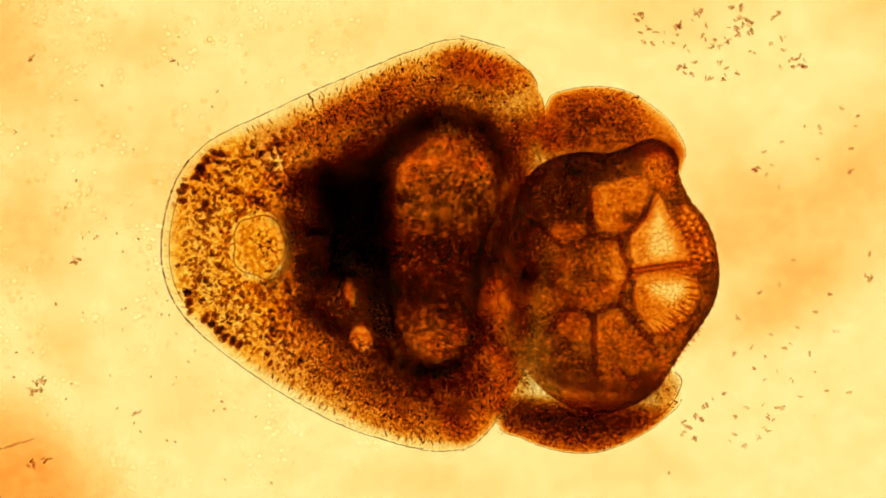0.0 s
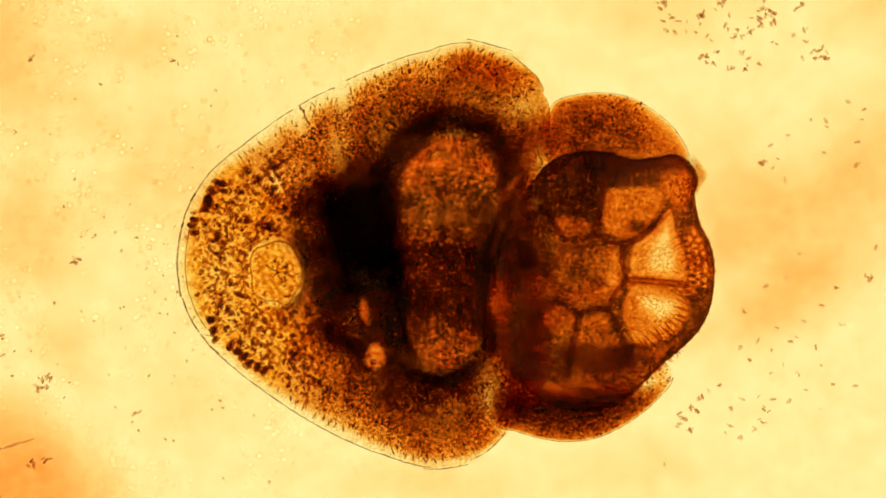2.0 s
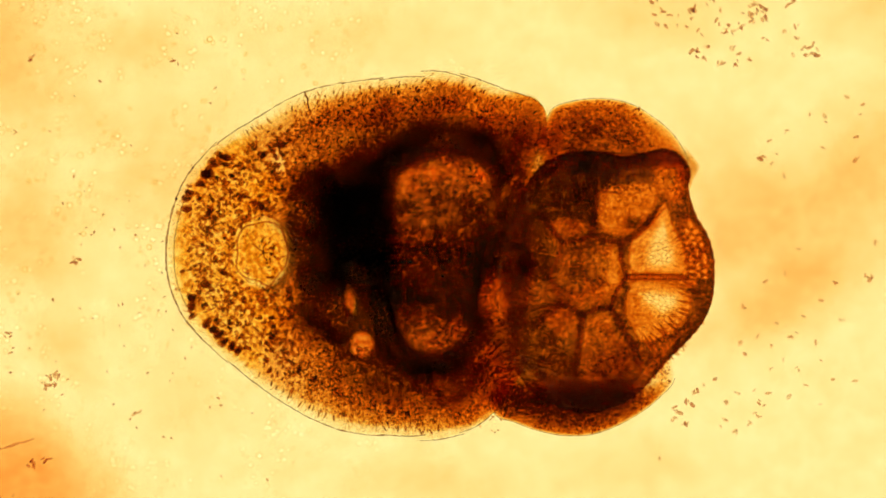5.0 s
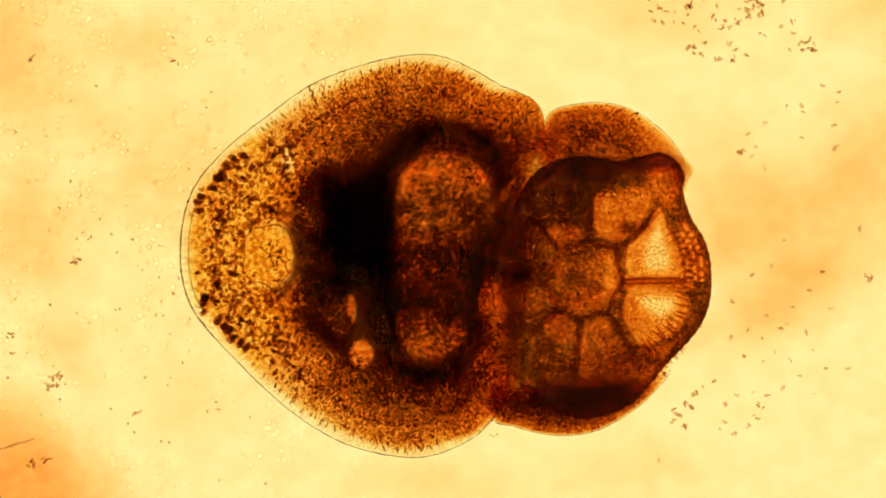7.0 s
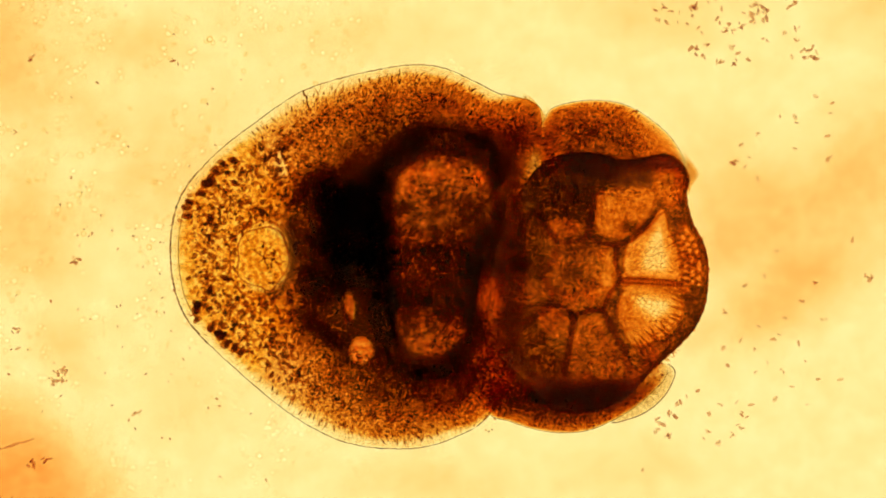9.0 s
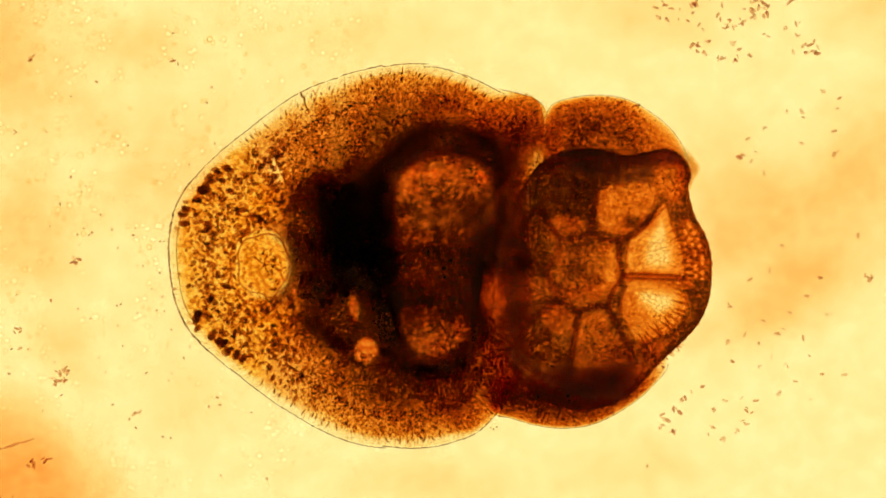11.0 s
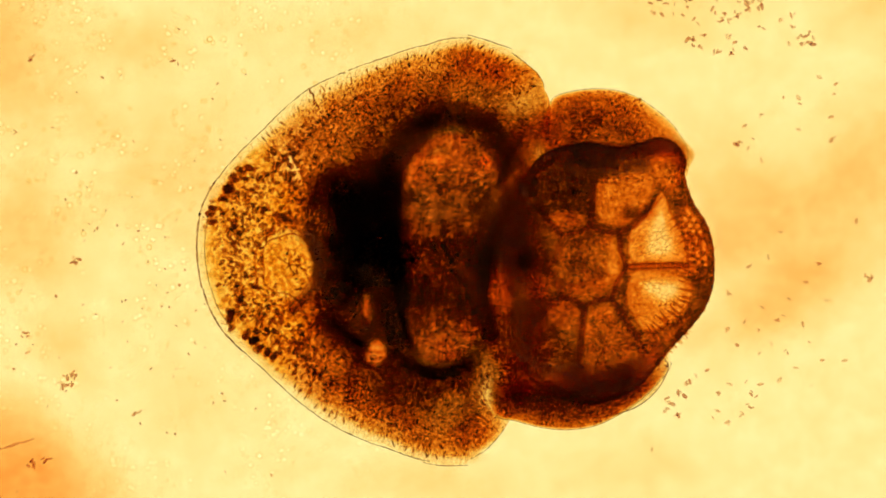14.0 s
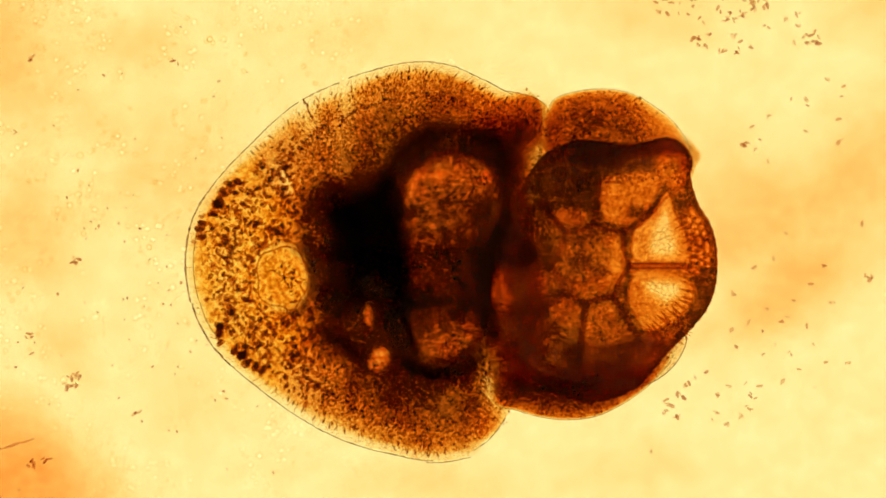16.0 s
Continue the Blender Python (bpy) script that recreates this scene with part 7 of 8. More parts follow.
    go("inner0", [(0.4, 15.8, -1.24), (4.6, 15.3, 0.57), (0.7, 3.1, 1.43), (5.4, 14.5, -1.04), (11.4, 4.7, 3.07), (9.4, 11.1, 1.55), (4.0, 6.4, -0.27), (4.9, 18.4, -1.85), (1.8, 29.8, -3.63), (1.2, 27.7, -2.51), (0.8, 4.6, -0.01), (-0.1, 10.1, -1.53), (-1.4, 24.3, -2.90), (7.2, 0.0, 2.34), (9.9, 1.3, 1.89), (0.0, 0.0, -0.00), (-5.1, 1.8, -1.20), (-4.6, 18.7, -2.17), (5.6, 16.3, 0.33), (-2.4, 2.8, 0.26), (-3.1, 0.5, 0.80), (-2.3, 2.9, 0.05), (-0.8, 15.0, -0.21), (9.8, 14.9, 2.02), (3.0, 4.5, 1.91), (1.5, 2.2, 1.07), (1.9, 4.6, 1.94), (2.9, 11.2, 1.75), (8.3, 6.1, 3.59), (7.6, 13.2, 3.12), (2.4, 19.1, -0.01), (13.9, 13.6, 3.73), (13.6, 4.7, 5.01), (15.6, 20.8, 3.32), (23.2, 10.1, 6.59), (17.5, 0.3, 5.70)])
    go("inner1", [(-0.3, 18.3, 0.55), (6.8, 19.9, 2.06), (1.3, -1.2, 0.77), (2.3, 11.2, -0.34), (13.7, 11.5, 4.03), (12.7, 19.5, 3.21), (3.6, 5.0, -0.24), (1.4, 13.6, -1.19), (1.1, 36.5, -0.69), (1.2, 35.0, 0.28), (0.4, 2.3, -0.33), (-3.8, 3.7, -1.71), (-2.5, 28.5, -0.75), (10.1, 7.4, 3.38), (13.2, 10.3, 3.30), (0.0, 0.0, 0.00), (-8.9, -6.1, -2.23), (-6.1, 20.5, -0.82), (8.4, 24.0, 2.15), (-2.7, -0.3, -0.42), (-4.1, -5.2, -0.51), (-4.9, -4.1, -0.96), (-0.6, 18.5, 0.87), (13.0, 21.3, 3.16), (3.7, 1.8, 1.06), (-0.7, -5.1, -0.40), (1.0, -1.0, 0.88), (4.7, 16.6, 2.50), (10.2, 3.9, 2.50), (6.5, 5.2, 1.54), (3.5, 24.2, 1.43), (17.5, 18.5, 4.15), (15.5, -0.7, 3.04), (16.8, 22.1, 3.49), (29.7, 17.9, 6.75), (20.4, -4.2, 3.81)])
    go("inner2", [(-2.8, 15.0, 0.67), (10.6, 21.8, 3.25), (-0.2, -4.6, 0.93), (-3.6, 5.8, -0.15), (15.2, 11.4, 5.91), (19.7, 23.4, 4.97), (3.7, 3.6, -0.47), (-4.8, 6.6, -1.84), (4.4, 37.8, -0.49), (5.8, 38.6, 2.29), (-0.6, -0.0, -0.57), (-10.9, -3.0, -2.47), (-1.7, 28.0, -0.77), (13.0, 8.9, 5.36), (19.2, 14.1, 4.89), (0.0, 0.0, -0.00), (-16.9, -12.6, -3.08), (-7.7, 18.2, -1.03), (15.7, 28.1, 3.46), (-4.8, -3.7, -0.68), (-8.7, -10.4, -0.87), (-11.7, -10.9, -1.33), (-0.7, 17.1, 1.32), (19.3, 24.1, 4.42), (2.8, -0.9, 1.38), (-6.8, -11.6, -0.68), (-4.2, -8.2, 1.18), (5.8, 16.0, 3.51), (10.2, 1.8, 3.32), (-0.1, -4.9, 0.72), (6.1, 23.5, 1.38), (22.9, 20.0, 5.34), (14.8, -5.8, 2.94), (17.1, 18.3, 4.16), (37.8, 20.7, 8.18), (21.7, -7.1, 4.18)])
    go("inner3", [(-8.9, 13.0, 0.39), (11.5, 19.6, 3.26), (-1.2, -0.9, 2.58), (-7.4, 13.4, 2.34), (10.4, 12.0, 8.33), (21.8, 19.8, 5.00), (4.5, 5.1, -0.30), (-6.4, 14.4, -0.15), (4.8, 33.2, -2.94), (7.6, 36.4, 1.99), (-0.6, 2.4, 0.14), (-12.7, 5.0, -0.59), (-3.8, 24.1, -2.59), (10.4, 7.9, 6.74), (19.7, 9.9, 4.57), (0.0, 0.0, 0.00), (-19.0, -4.4, -1.02), (-12.4, 15.0, -2.24), (18.9, 23.2, 2.21), (-5.7, -0.3, 0.58), (-10.6, -3.3, 1.62), (-14.7, -2.6, 1.29), (-4.8, 15.1, 1.36), (21.5, 20.6, 4.12), (1.5, 2.4, 3.30), (-9.8, -2.4, 2.71), (-8.9, -0.1, 4.66), (1.9, 15.0, 4.79), (8.1, 5.0, 5.91), (-3.6, 5.0, 4.34), (4.4, 18.2, 0.18), (23.8, 17.8, 5.95), (13.2, -1.1, 5.53), (12.6, 18.9, 5.90), (39.4, 16.8, 9.00), (21.6, -1.8, 7.00)])
    go("inner4", [(-12.4, 23.3, 2.11), (14.9, 20.9, 3.70), (-1.0, 6.1, 4.07), (-10.7, 29.0, 4.89), (7.3, 19.2, 10.07), (26.1, 19.0, 4.98), (6.0, 8.2, 0.12), (-6.6, 29.1, 2.02), (7.9, 36.0, -3.05), (11.2, 40.3, 2.57), (-0.4, 7.0, 1.04), (-13.8, 18.0, 1.39), (-3.8, 28.5, -2.25), (9.2, 10.1, 7.35), (21.3, 5.4, 3.54), (0.0, 0.0, 0.00), (-21.1, 6.9, 0.76), (-15.7, 20.9, -1.51), (23.2, 17.8, 1.08), (-6.9, 5.8, 1.93), (-12.8, 5.8, 3.51), (-17.7, 9.8, 3.48), (-7.8, 20.4, 2.30), (24.8, 18.2, 3.88), (-0.3, 8.4, 4.87), (-13.7, 10.5, 5.18), (-13.5, 13.9, 7.50), (-0.9, 20.2, 6.12), (5.6, 11.0, 7.78), (-7.8, 20.7, 7.58), (3.7, 21.0, 0.88), (25.7, 18.2, 6.56), (10.8, 6.6, 7.71), (7.7, 29.0, 8.26), (42.7, 14.5, 9.34), (20.7, 2.8, 8.23)])
    go("inner5", [(-13.7, 30.0, 2.77), (19.0, 25.4, 5.07), (1.1, 11.4, 5.22), (-11.4, 35.0, 4.91), (8.1, 18.3, 9.37), (30.9, 19.7, 5.37), (8.8, 10.7, 1.01), (-5.8, 36.0, 2.70), (11.0, 40.3, -2.29), (13.8, 46.5, 3.68), (0.1, 9.6, 1.66), (-14.5, 24.0, 1.85), (-4.0, 32.9, -1.80), (8.8, 7.6, 6.39), (23.0, 1.9, 2.69), (0.0, -0.0, -0.00), (-23.2, 12.1, 1.01), (-18.9, 25.4, -1.34), (26.1, 17.1, 1.21), (-8.6, 8.5, 2.31), (-14.6, 9.0, 3.88), (-20.3, 14.0, 3.51), (-10.6, 21.8, 1.88), (26.8, 17.6, 3.94), (-2.0, 9.6, 4.90), (-16.3, 13.8, 4.93), (-16.7, 16.7, 7.25), (-3.1, 18.5, 5.20), (4.0, 10.7, 7.50), (-10.9, 24.2, 7.53), (1.7, 23.9, 1.12), (27.0, 17.6, 6.57), (8.9, 7.2, 7.77), (3.9, 29.7, 7.57), (45.8, 10.5, 8.80), (20.8, 0.8, 7.53)])
    go("inner6", [(-11.9, 34.9, 3.42), (14.1, 26.9, 6.19), (-1.0, 14.7, 6.21), (-8.1, 39.2, 5.03), (9.3, 16.3, 8.68), (26.2, 17.3, 5.57), (7.0, 13.6, 2.59), (-4.8, 42.0, 3.70), (9.1, 42.8, -1.26), (8.5, 48.0, 4.28), (-0.5, 11.4, 2.36), (-12.5, 28.9, 2.32), (-3.7, 35.7, -1.24), (9.5, 4.0, 5.08), (22.0, -1.6, 2.02), (0.0, 0.0, 0.00), (-20.5, 15.8, 0.97), (-16.5, 28.6, -1.22), (22.3, 13.3, 0.71), (-8.0, 9.2, 2.13), (-12.8, 10.1, 3.61), (-17.6, 15.5, 2.69), (-9.1, 22.4, 1.27), (23.8, 13.5, 3.07), (-1.6, 9.0, 4.26), (-13.0, 15.6, 4.17), (-13.8, 15.0, 5.29), (-2.2, 16.5, 3.85), (4.6, 8.8, 6.43), (-7.9, 25.0, 6.53), (1.0, 24.0, 0.53), (25.0, 13.5, 5.41), (9.8, 6.7, 6.98), (6.9, 29.4, 6.22), (43.6, 3.6, 7.02), (21.2, -2.1, 6.30)])
    go("inner7", [(-6.6, 32.7, 1.84), (11.7, 13.2, 1.74), (-1.3, 9.1, 3.47), (-3.0, 39.2, 3.57), (14.6, 6.2, 4.66), (23.6, 0.9, 0.85), (5.6, 9.6, 1.45), (-1.8, 43.2, 2.78), (8.1, 34.9, -2.75), (7.6, 32.9, -0.33), (-0.1, 9.6, 1.56), (-9.1, 32.5, 2.25), (-1.6, 33.1, -1.66), (12.9, -3.4, 2.34), (21.7, -8.9, 0.27), (0.0, 0.0, -0.00), (-16.5, 21.9, 1.73), (-11.3, 31.1, -0.58), (18.6, 3.5, -1.53), (-5.8, 9.5, 1.68), (-9.6, 11.5, 3.14), (-12.8, 20.8, 2.78), (-4.0, 22.3, 0.67), (22.1, 3.3, 0.02), (1.0, 8.0, 2.98), (-7.3, 20.2, 4.09), (-7.5, 19.2, 4.38), (3.1, 13.6, 1.98), (7.6, 6.5, 4.33), (-2.2, 28.3, 5.49), (4.2, 20.4, -0.90), (25.4, 3.2, 1.65), (13.3, 6.5, 5.07), (14.2, 29.4, 4.47), (43.3, -8.9, 2.25), (23.2, -4.4, 4.19)])
    go("inner8", [(6.6, 15.7, -3.37), (9.7, 9.1, -1.22), (-0.8, 7.9, 1.34), (10.6, 22.9, -2.26), (22.0, -6.8, -0.98), (19.3, -3.6, -1.91), (6.4, 6.6, -0.48), (9.8, 28.9, -2.38), (12.5, 20.9, -5.91), (11.4, 19.0, -4.88), (2.3, 6.4, -0.05), (1.1, 22.3, -1.20), (6.0, 20.2, -4.44), (16.3, -11.8, -0.87), (20.3, -14.1, -1.57), (0.0, 0.0, -0.00), (-7.5, 15.5, -0.04), (-0.6, 19.3, -2.95), (12.9, 3.4, -1.83), (-1.8, 6.2, 0.38), (-4.3, 8.1, 1.51), (-3.5, 14.5, 0.59), (5.5, 10.8, -2.31), (17.6, 2.4, -1.11), (3.7, 6.2, 1.43), (3.4, 11.6, 0.85), (2.5, 13.0, 1.57), (11.6, 2.2, -1.65), (9.0, 6.2, 2.52), (8.1, 21.3, 1.68), (11.0, 9.4, -3.66), (22.2, 1.5, -0.35), (14.6, 6.6, 3.03), (25.7, 16.3, -0.86), (35.1, -7.9, 0.41), (20.8, -2.0, 2.86)])
    go("inner9", [(3.9, 12.6, -2.70), (6.0, 11.7, -0.74), (-0.8, 6.2, 1.30), (8.7, 16.6, -1.93), (14.9, -2.5, 0.58), (12.1, 3.7, -0.42), (4.9, 6.6, -0.55), (8.4, 21.2, -2.53), (7.1, 22.9, -4.84), (5.6, 21.8, -3.63), (1.4, 5.4, -0.10), (1.7, 14.7, -1.45), (2.8, 19.9, -3.71), (9.8, -6.9, 0.57), (13.1, -7.3, -0.14), (0.0, 0.0, -0.00), (-5.1, 8.1, -0.36), (-1.5, 16.8, -2.56), (8.0, 9.8, -0.98), (-2.1, 4.2, 0.34), (-3.4, 4.2, 1.20), (-2.0, 8.1, 0.45), (2.3, 10.8, -1.35), (11.7, 9.1, 0.29), (2.7, 5.8, 1.61), (2.8, 6.2, 0.93), (2.5, 8.1, 1.67), (6.1, 4.8, -0.12), (7.3, 7.3, 2.92), (8.1, 16.9, 2.12), (6.0, 12.5, -1.89), (15.3, 8.4, 1.59), (12.1, 7.5, 4.03), (19.4, 17.4, 0.86), (24.4, 2.2, 3.16), (16.1, 2.1, 4.33)])
    go("core", [(-5.4, 21.3, 0.64), (9.2, 17.6, 2.85), (0.1, 4.5, 3.26), (-1.8, 23.3, 2.22), (10.9, 9.9, 6.84), (17.6, 13.1, 3.55), (6.0, 8.2, 0.57), (-0.1, 26.3, 0.65), (5.0, 34.2, -3.44), (4.6, 34.1, 0.20), (1.0, 6.2, 0.77), (-6.6, 16.1, 0.14), (-2.4, 28.1, -2.71), (8.7, 2.8, 4.77), (16.2, 1.9, 2.71), (0.0, -0.0, -0.00), (-13.2, 5.9, -0.35), (-9.8, 22.1, -2.00), (13.8, 16.0, 0.73), (-4.1, 4.2, 0.96), (-7.1, 3.0, 2.17), (-9.8, 7.2, 1.65), (-4.0, 18.0, 0.73), (17.1, 14.7, 2.85), (2.0, 5.6, 3.37), (-4.9, 7.1, 3.11), (-5.1, 9.0, 4.66), (1.5, 13.9, 3.47), (7.8, 7.1, 5.79), (0.9, 16.8, 5.14), (3.0, 19.9, -0.26), (20.2, 13.4, 4.96), (13.8, 4.5, 6.34), (13.5, 24.8, 5.66), (34.3, 7.9, 7.64), (21.0, -0.5, 6.71)])
    go("oral", [(-18.1, 31.0, 2.84), (24.8, 28.1, 5.19), (2.0, 13.8, 5.40), (-16.7, 37.9, 5.26), (6.8, 18.3, 9.13), (38.5, 21.7, 5.37), (9.9, 10.0, 0.64), (-8.6, 36.2, 2.59), (13.8, 40.4, -2.31), (19.5, 46.6, 3.61), (-0.6, 9.3, 1.54), (-18.4, 24.9, 1.98), (-5.2, 32.4, -1.87), (8.6, 6.7, 6.23), (25.9, 1.3, 2.50), (0.0, 0.0, 0.00), (-28.3, 13.5, 1.36), (-24.2, 24.3, -1.44), (32.7, 18.6, 1.51), (-11.2, 8.7, 2.47), (-18.8, 10.7, 4.28), (-25.3, 15.6, 3.99), (-14.1, 19.4, 1.60), (31.7, 18.8, 4.12), (-4.2, 9.1, 4.90), (-21.9, 14.4, 5.13), (-22.1, 18.6, 7.91), (-4.9, 15.0, 4.71), (2.2, 9.4, 7.34), (-16.8, 24.7, 7.80), (1.1, 22.0, 0.98), (30.1, 18.3, 6.63), (5.8, 5.5, 7.55), (-1.6, 26.4, 7.18), (51.2, 11.4, 8.73), (20.1, -0.6, 7.26)])
    go("gut", [(-6.9, 19.1, 1.09), (11.0, 19.0, 3.18), (0.3, 2.6, 3.21), (-4.1, 21.4, 3.29), (10.6, 12.1, 7.95), (20.0, 16.5, 4.28), (6.1, 7.7, 0.48), (-2.2, 23.6, 1.34), (5.3, 35.6, -2.63), (6.1, 36.1, 1.37), (0.7, 5.0, 0.70), (-9.0, 13.0, 0.62), (-3.0, 27.5, -2.27), (9.2, 5.5, 5.79), (17.6, 5.7, 3.51), (0.0, 0.0, 0.00), (-15.7, 2.4, -0.09), (-11.4, 19.4, -1.92), (16.2, 19.0, 1.25), (-4.7, 2.3, 0.93), (-8.5, 0.8, 2.26), (-12.0, 3.8, 2.02), (-4.8, 17.2, 1.18), (19.3, 17.0, 3.28), (1.9, 4.1, 3.37), (-7.1, 4.1, 3.49), (-6.8, 5.9, 5.17), (1.3, 14.8, 4.20), (8.1, 5.7, 5.78), (-0.9, 12.6, 5.37), (3.4, 19.1, -0.09), (22.2, 15.0, 5.28), (14.1, 1.7, 5.98), (13.0, 22.7, 6.03), (37.1, 11.2, 7.95), (21.6, -1.4, 6.82)])
    go("mass_a", [(3.7, 20.3, 1.82), (6.3, 22.7, 1.14), (3.7, -1.5, 1.49), (7.8, 9.7, 1.76), (14.2, 16.1, 2.59), (9.6, 23.3, 1.03), (3.8, 3.8, 0.02), (7.7, 10.8, 1.71), (0.5, 37.2, -0.50), (0.6, 36.8, -0.55), (1.4, 1.2, 0.23), (2.5, 0.8, 1.23), (-1.4, 29.4, -0.04), (10.3, 12.0, 1.88), (10.9, 14.9, 1.26), (0.0, 0.0, 0.00), (-2.6, -9.2, 0.75), (-3.4, 21.6, 0.42), (4.9, 27.0, 0.34), (-1.0, -1.3, 0.44), (-0.2, -6.6, 1.08), (1.1, -6.2, 1.46), (1.0, 21.0, 1.10), (10.3, 24.6, 1.40), (4.8, 1.7, 1.20), (4.7, -6.6, 1.61), (6.6, -1.6, 2.50), (5.4, 20.3, 1.78), (10.5, 4.8, 1.94), (13.8, 3.7, 4.29), (3.9, 26.8, 1.50), (15.8, 22.3, 2.45), (17.0, -1.0, 3.23), (18.8, 24.7, 3.34), (26.0, 23.8, 3.92), (19.8, -3.8, 3.30)])
    go("mass_b", [(9.5, 7.7, -3.87), (6.4, 9.5, -0.95), (-0.7, 8.2, 0.63), (16.2, 14.2, -4.01), (17.0, -6.6, 0.06), (10.6, 0.2, 0.27), (4.9, 6.4, -0.52), (16.2, 19.2, -4.72), (9.4, 16.1, -4.14), (7.8, 15.5, -3.12), (1.7, 5.5, -0.18), (8.0, 14.2, -3.25), (6.3, 14.0, -3.61), (9.7, -10.6, 0.82), (11.7, -11.2, 0.58), (0.0, 0.0, -0.00), (-0.3, 9.1, -1.74), (3.1, 12.0, -3.07), (6.1, 6.3, -0.08), (-1.5, 4.6, 0.17), (-1.6, 5.4, 0.36), (3.0, 8.7, -1.18), (5.6, 6.2, -1.71), (9.9, 6.7, 0.85), (2.5, 6.7, 1.24), (8.2, 5.9, -0.84), (7.9, 8.1, -0.34), (8.1, 0.4, -0.34), (6.5, 8.7, 2.32), (13.6, 18.1, -0.10), (8.1, 7.3, -1.71), (13.7, 7.0, 1.79), (11.1, 10.8, 3.20), (23.8, 14.6, -0.45), (20.4, 1.9, 3.45), (12.4, 5.2, 4.24)])
    go("mass_m", [(0.9, 15.2, -0.62), (4.4, 15.0, 0.13), (0.7, 3.2, 0.95), (6.3, 13.9, -0.18), (11.6, 4.4, 2.59), (8.9, 10.9, 1.07), (3.8, 6.2, -0.14), (5.6, 17.7, -0.85), (1.7, 28.9, -2.38), (1.5, 27.0, -1.77), (0.7, 4.5, 0.13), (0.7, 9.7, -0.64), (-1.2, 23.5, -1.81), (7.3, -0.1, 1.86), (9.5, 1.1, 1.46), (0.0, 0.0, -0.00), (-4.2, 1.7, -0.42), (-4.1, 18.1, -1.23), (4.9, 16.0, 0.09), (-2.4, 2.8, 0.39), (-2.8, 0.6, 0.90), (-1.5, 2.8, 0.56), (-0.6, 14.6, 0.23), (9.2, 14.8, 1.49), (2.9, 4.6, 1.59), (2.2, 1.9, 1.52), (2.7, 4.4, 2.00), (3.0, 11.0, 1.67), (8.2, 6.4, 2.81), (8.4, 13.1, 3.29), (2.4, 18.8, 0.47), (13.5, 13.7, 2.91), (13.5, 5.2, 4.24), (16.1, 20.5, 3.29), (22.3, 10.5, 4.85), (16.9, 0.9, 4.76)])
    go("egg", [(8.7, 24.1, -2.77), (8.5, 11.4, -0.18), (-4.4, 13.0, 2.36), (12.0, 33.7, -1.47), (30.6, -7.5, -2.06), (23.1, -7.0, -1.98), (2.5, 10.0, 1.14), (9.1, 41.2, -0.98), (12.8, 23.9, -4.51), (11.1, 22.9, -3.35), (-0.2, 9.6, 0.99), (-0.4, 32.7, -0.16), (6.6, 23.6, -3.55), (26.1, -15.4, -2.62), (28.4, -19.7, -2.83), (0.0, 0.0, 0.00), (-9.7, 24.1, 0.61), (0.4, 23.2, -2.60), (15.8, -2.3, -2.06), (-2.8, 9.3, 0.84), (-5.7, 12.8, 1.93), (-3.1, 21.6, 0.58), (10.3, 12.7, -2.87), (23.5, -3.3, -2.17), (5.1, 7.2, 1.17), (5.6, 17.3, 0.73), (6.9, 17.9, 0.52), (20.2, 2.0, -3.17), (13.0, 5.2, 1.53), (9.7, 27.8, 1.52), (16.3, 9.6, -4.29), (31.3, -4.3, -2.28), (21.5, 6.0, 1.19), (35.8, 17.6, -2.44), (52.2, -18.2, -3.69), (28.4, -6.9, 0.95)])
    go("eggb", [(-6.2, 33.5, 1.95), (13.3, 9.2, -0.01), (1.6, 4.9, 1.68), (-2.2, 39.7, 3.56), (15.1, 6.4, 4.47), (23.5, -0.9, -0.10), (7.1, 7.6, 0.44), (-0.6, 42.7, 2.44), (6.7, 36.4, -2.49), (7.8, 31.4, -1.33), (1.1, 8.4, 0.96), (-8.2, 32.5, 2.17), (-2.6, 35.1, -1.10), (12.1, -1.9, 2.78), (20.1, -7.0, 0.88), (0.0, 0.0, 0.00), (-15.8, 22.4, 1.91), (-12.1, 33.9, 0.35), (17.2, 3.8, -1.56), (-5.0, 9.3, 1.49), (-8.4, 11.1, 2.89), (-12.0, 21.6, 3.02), (-4.7, 24.8, 1.47), (21.5, 3.2, -0.16), (2.3, 7.4, 2.60), (-6.9, 22.1, 4.66), (-6.4, 20.4, 4.73), (2.6, 15.6, 2.63), (9.4, 5.5, 3.74), (-0.3, 28.4, 5.37), (3.4, 22.5, -0.28), (25.4, 2.7, 1.33), (15.4, 5.3, 4.50), (14.1, 32.2, 5.32), (42.9, -9.8, 1.95), (24.7, -5.0, 3.76)])
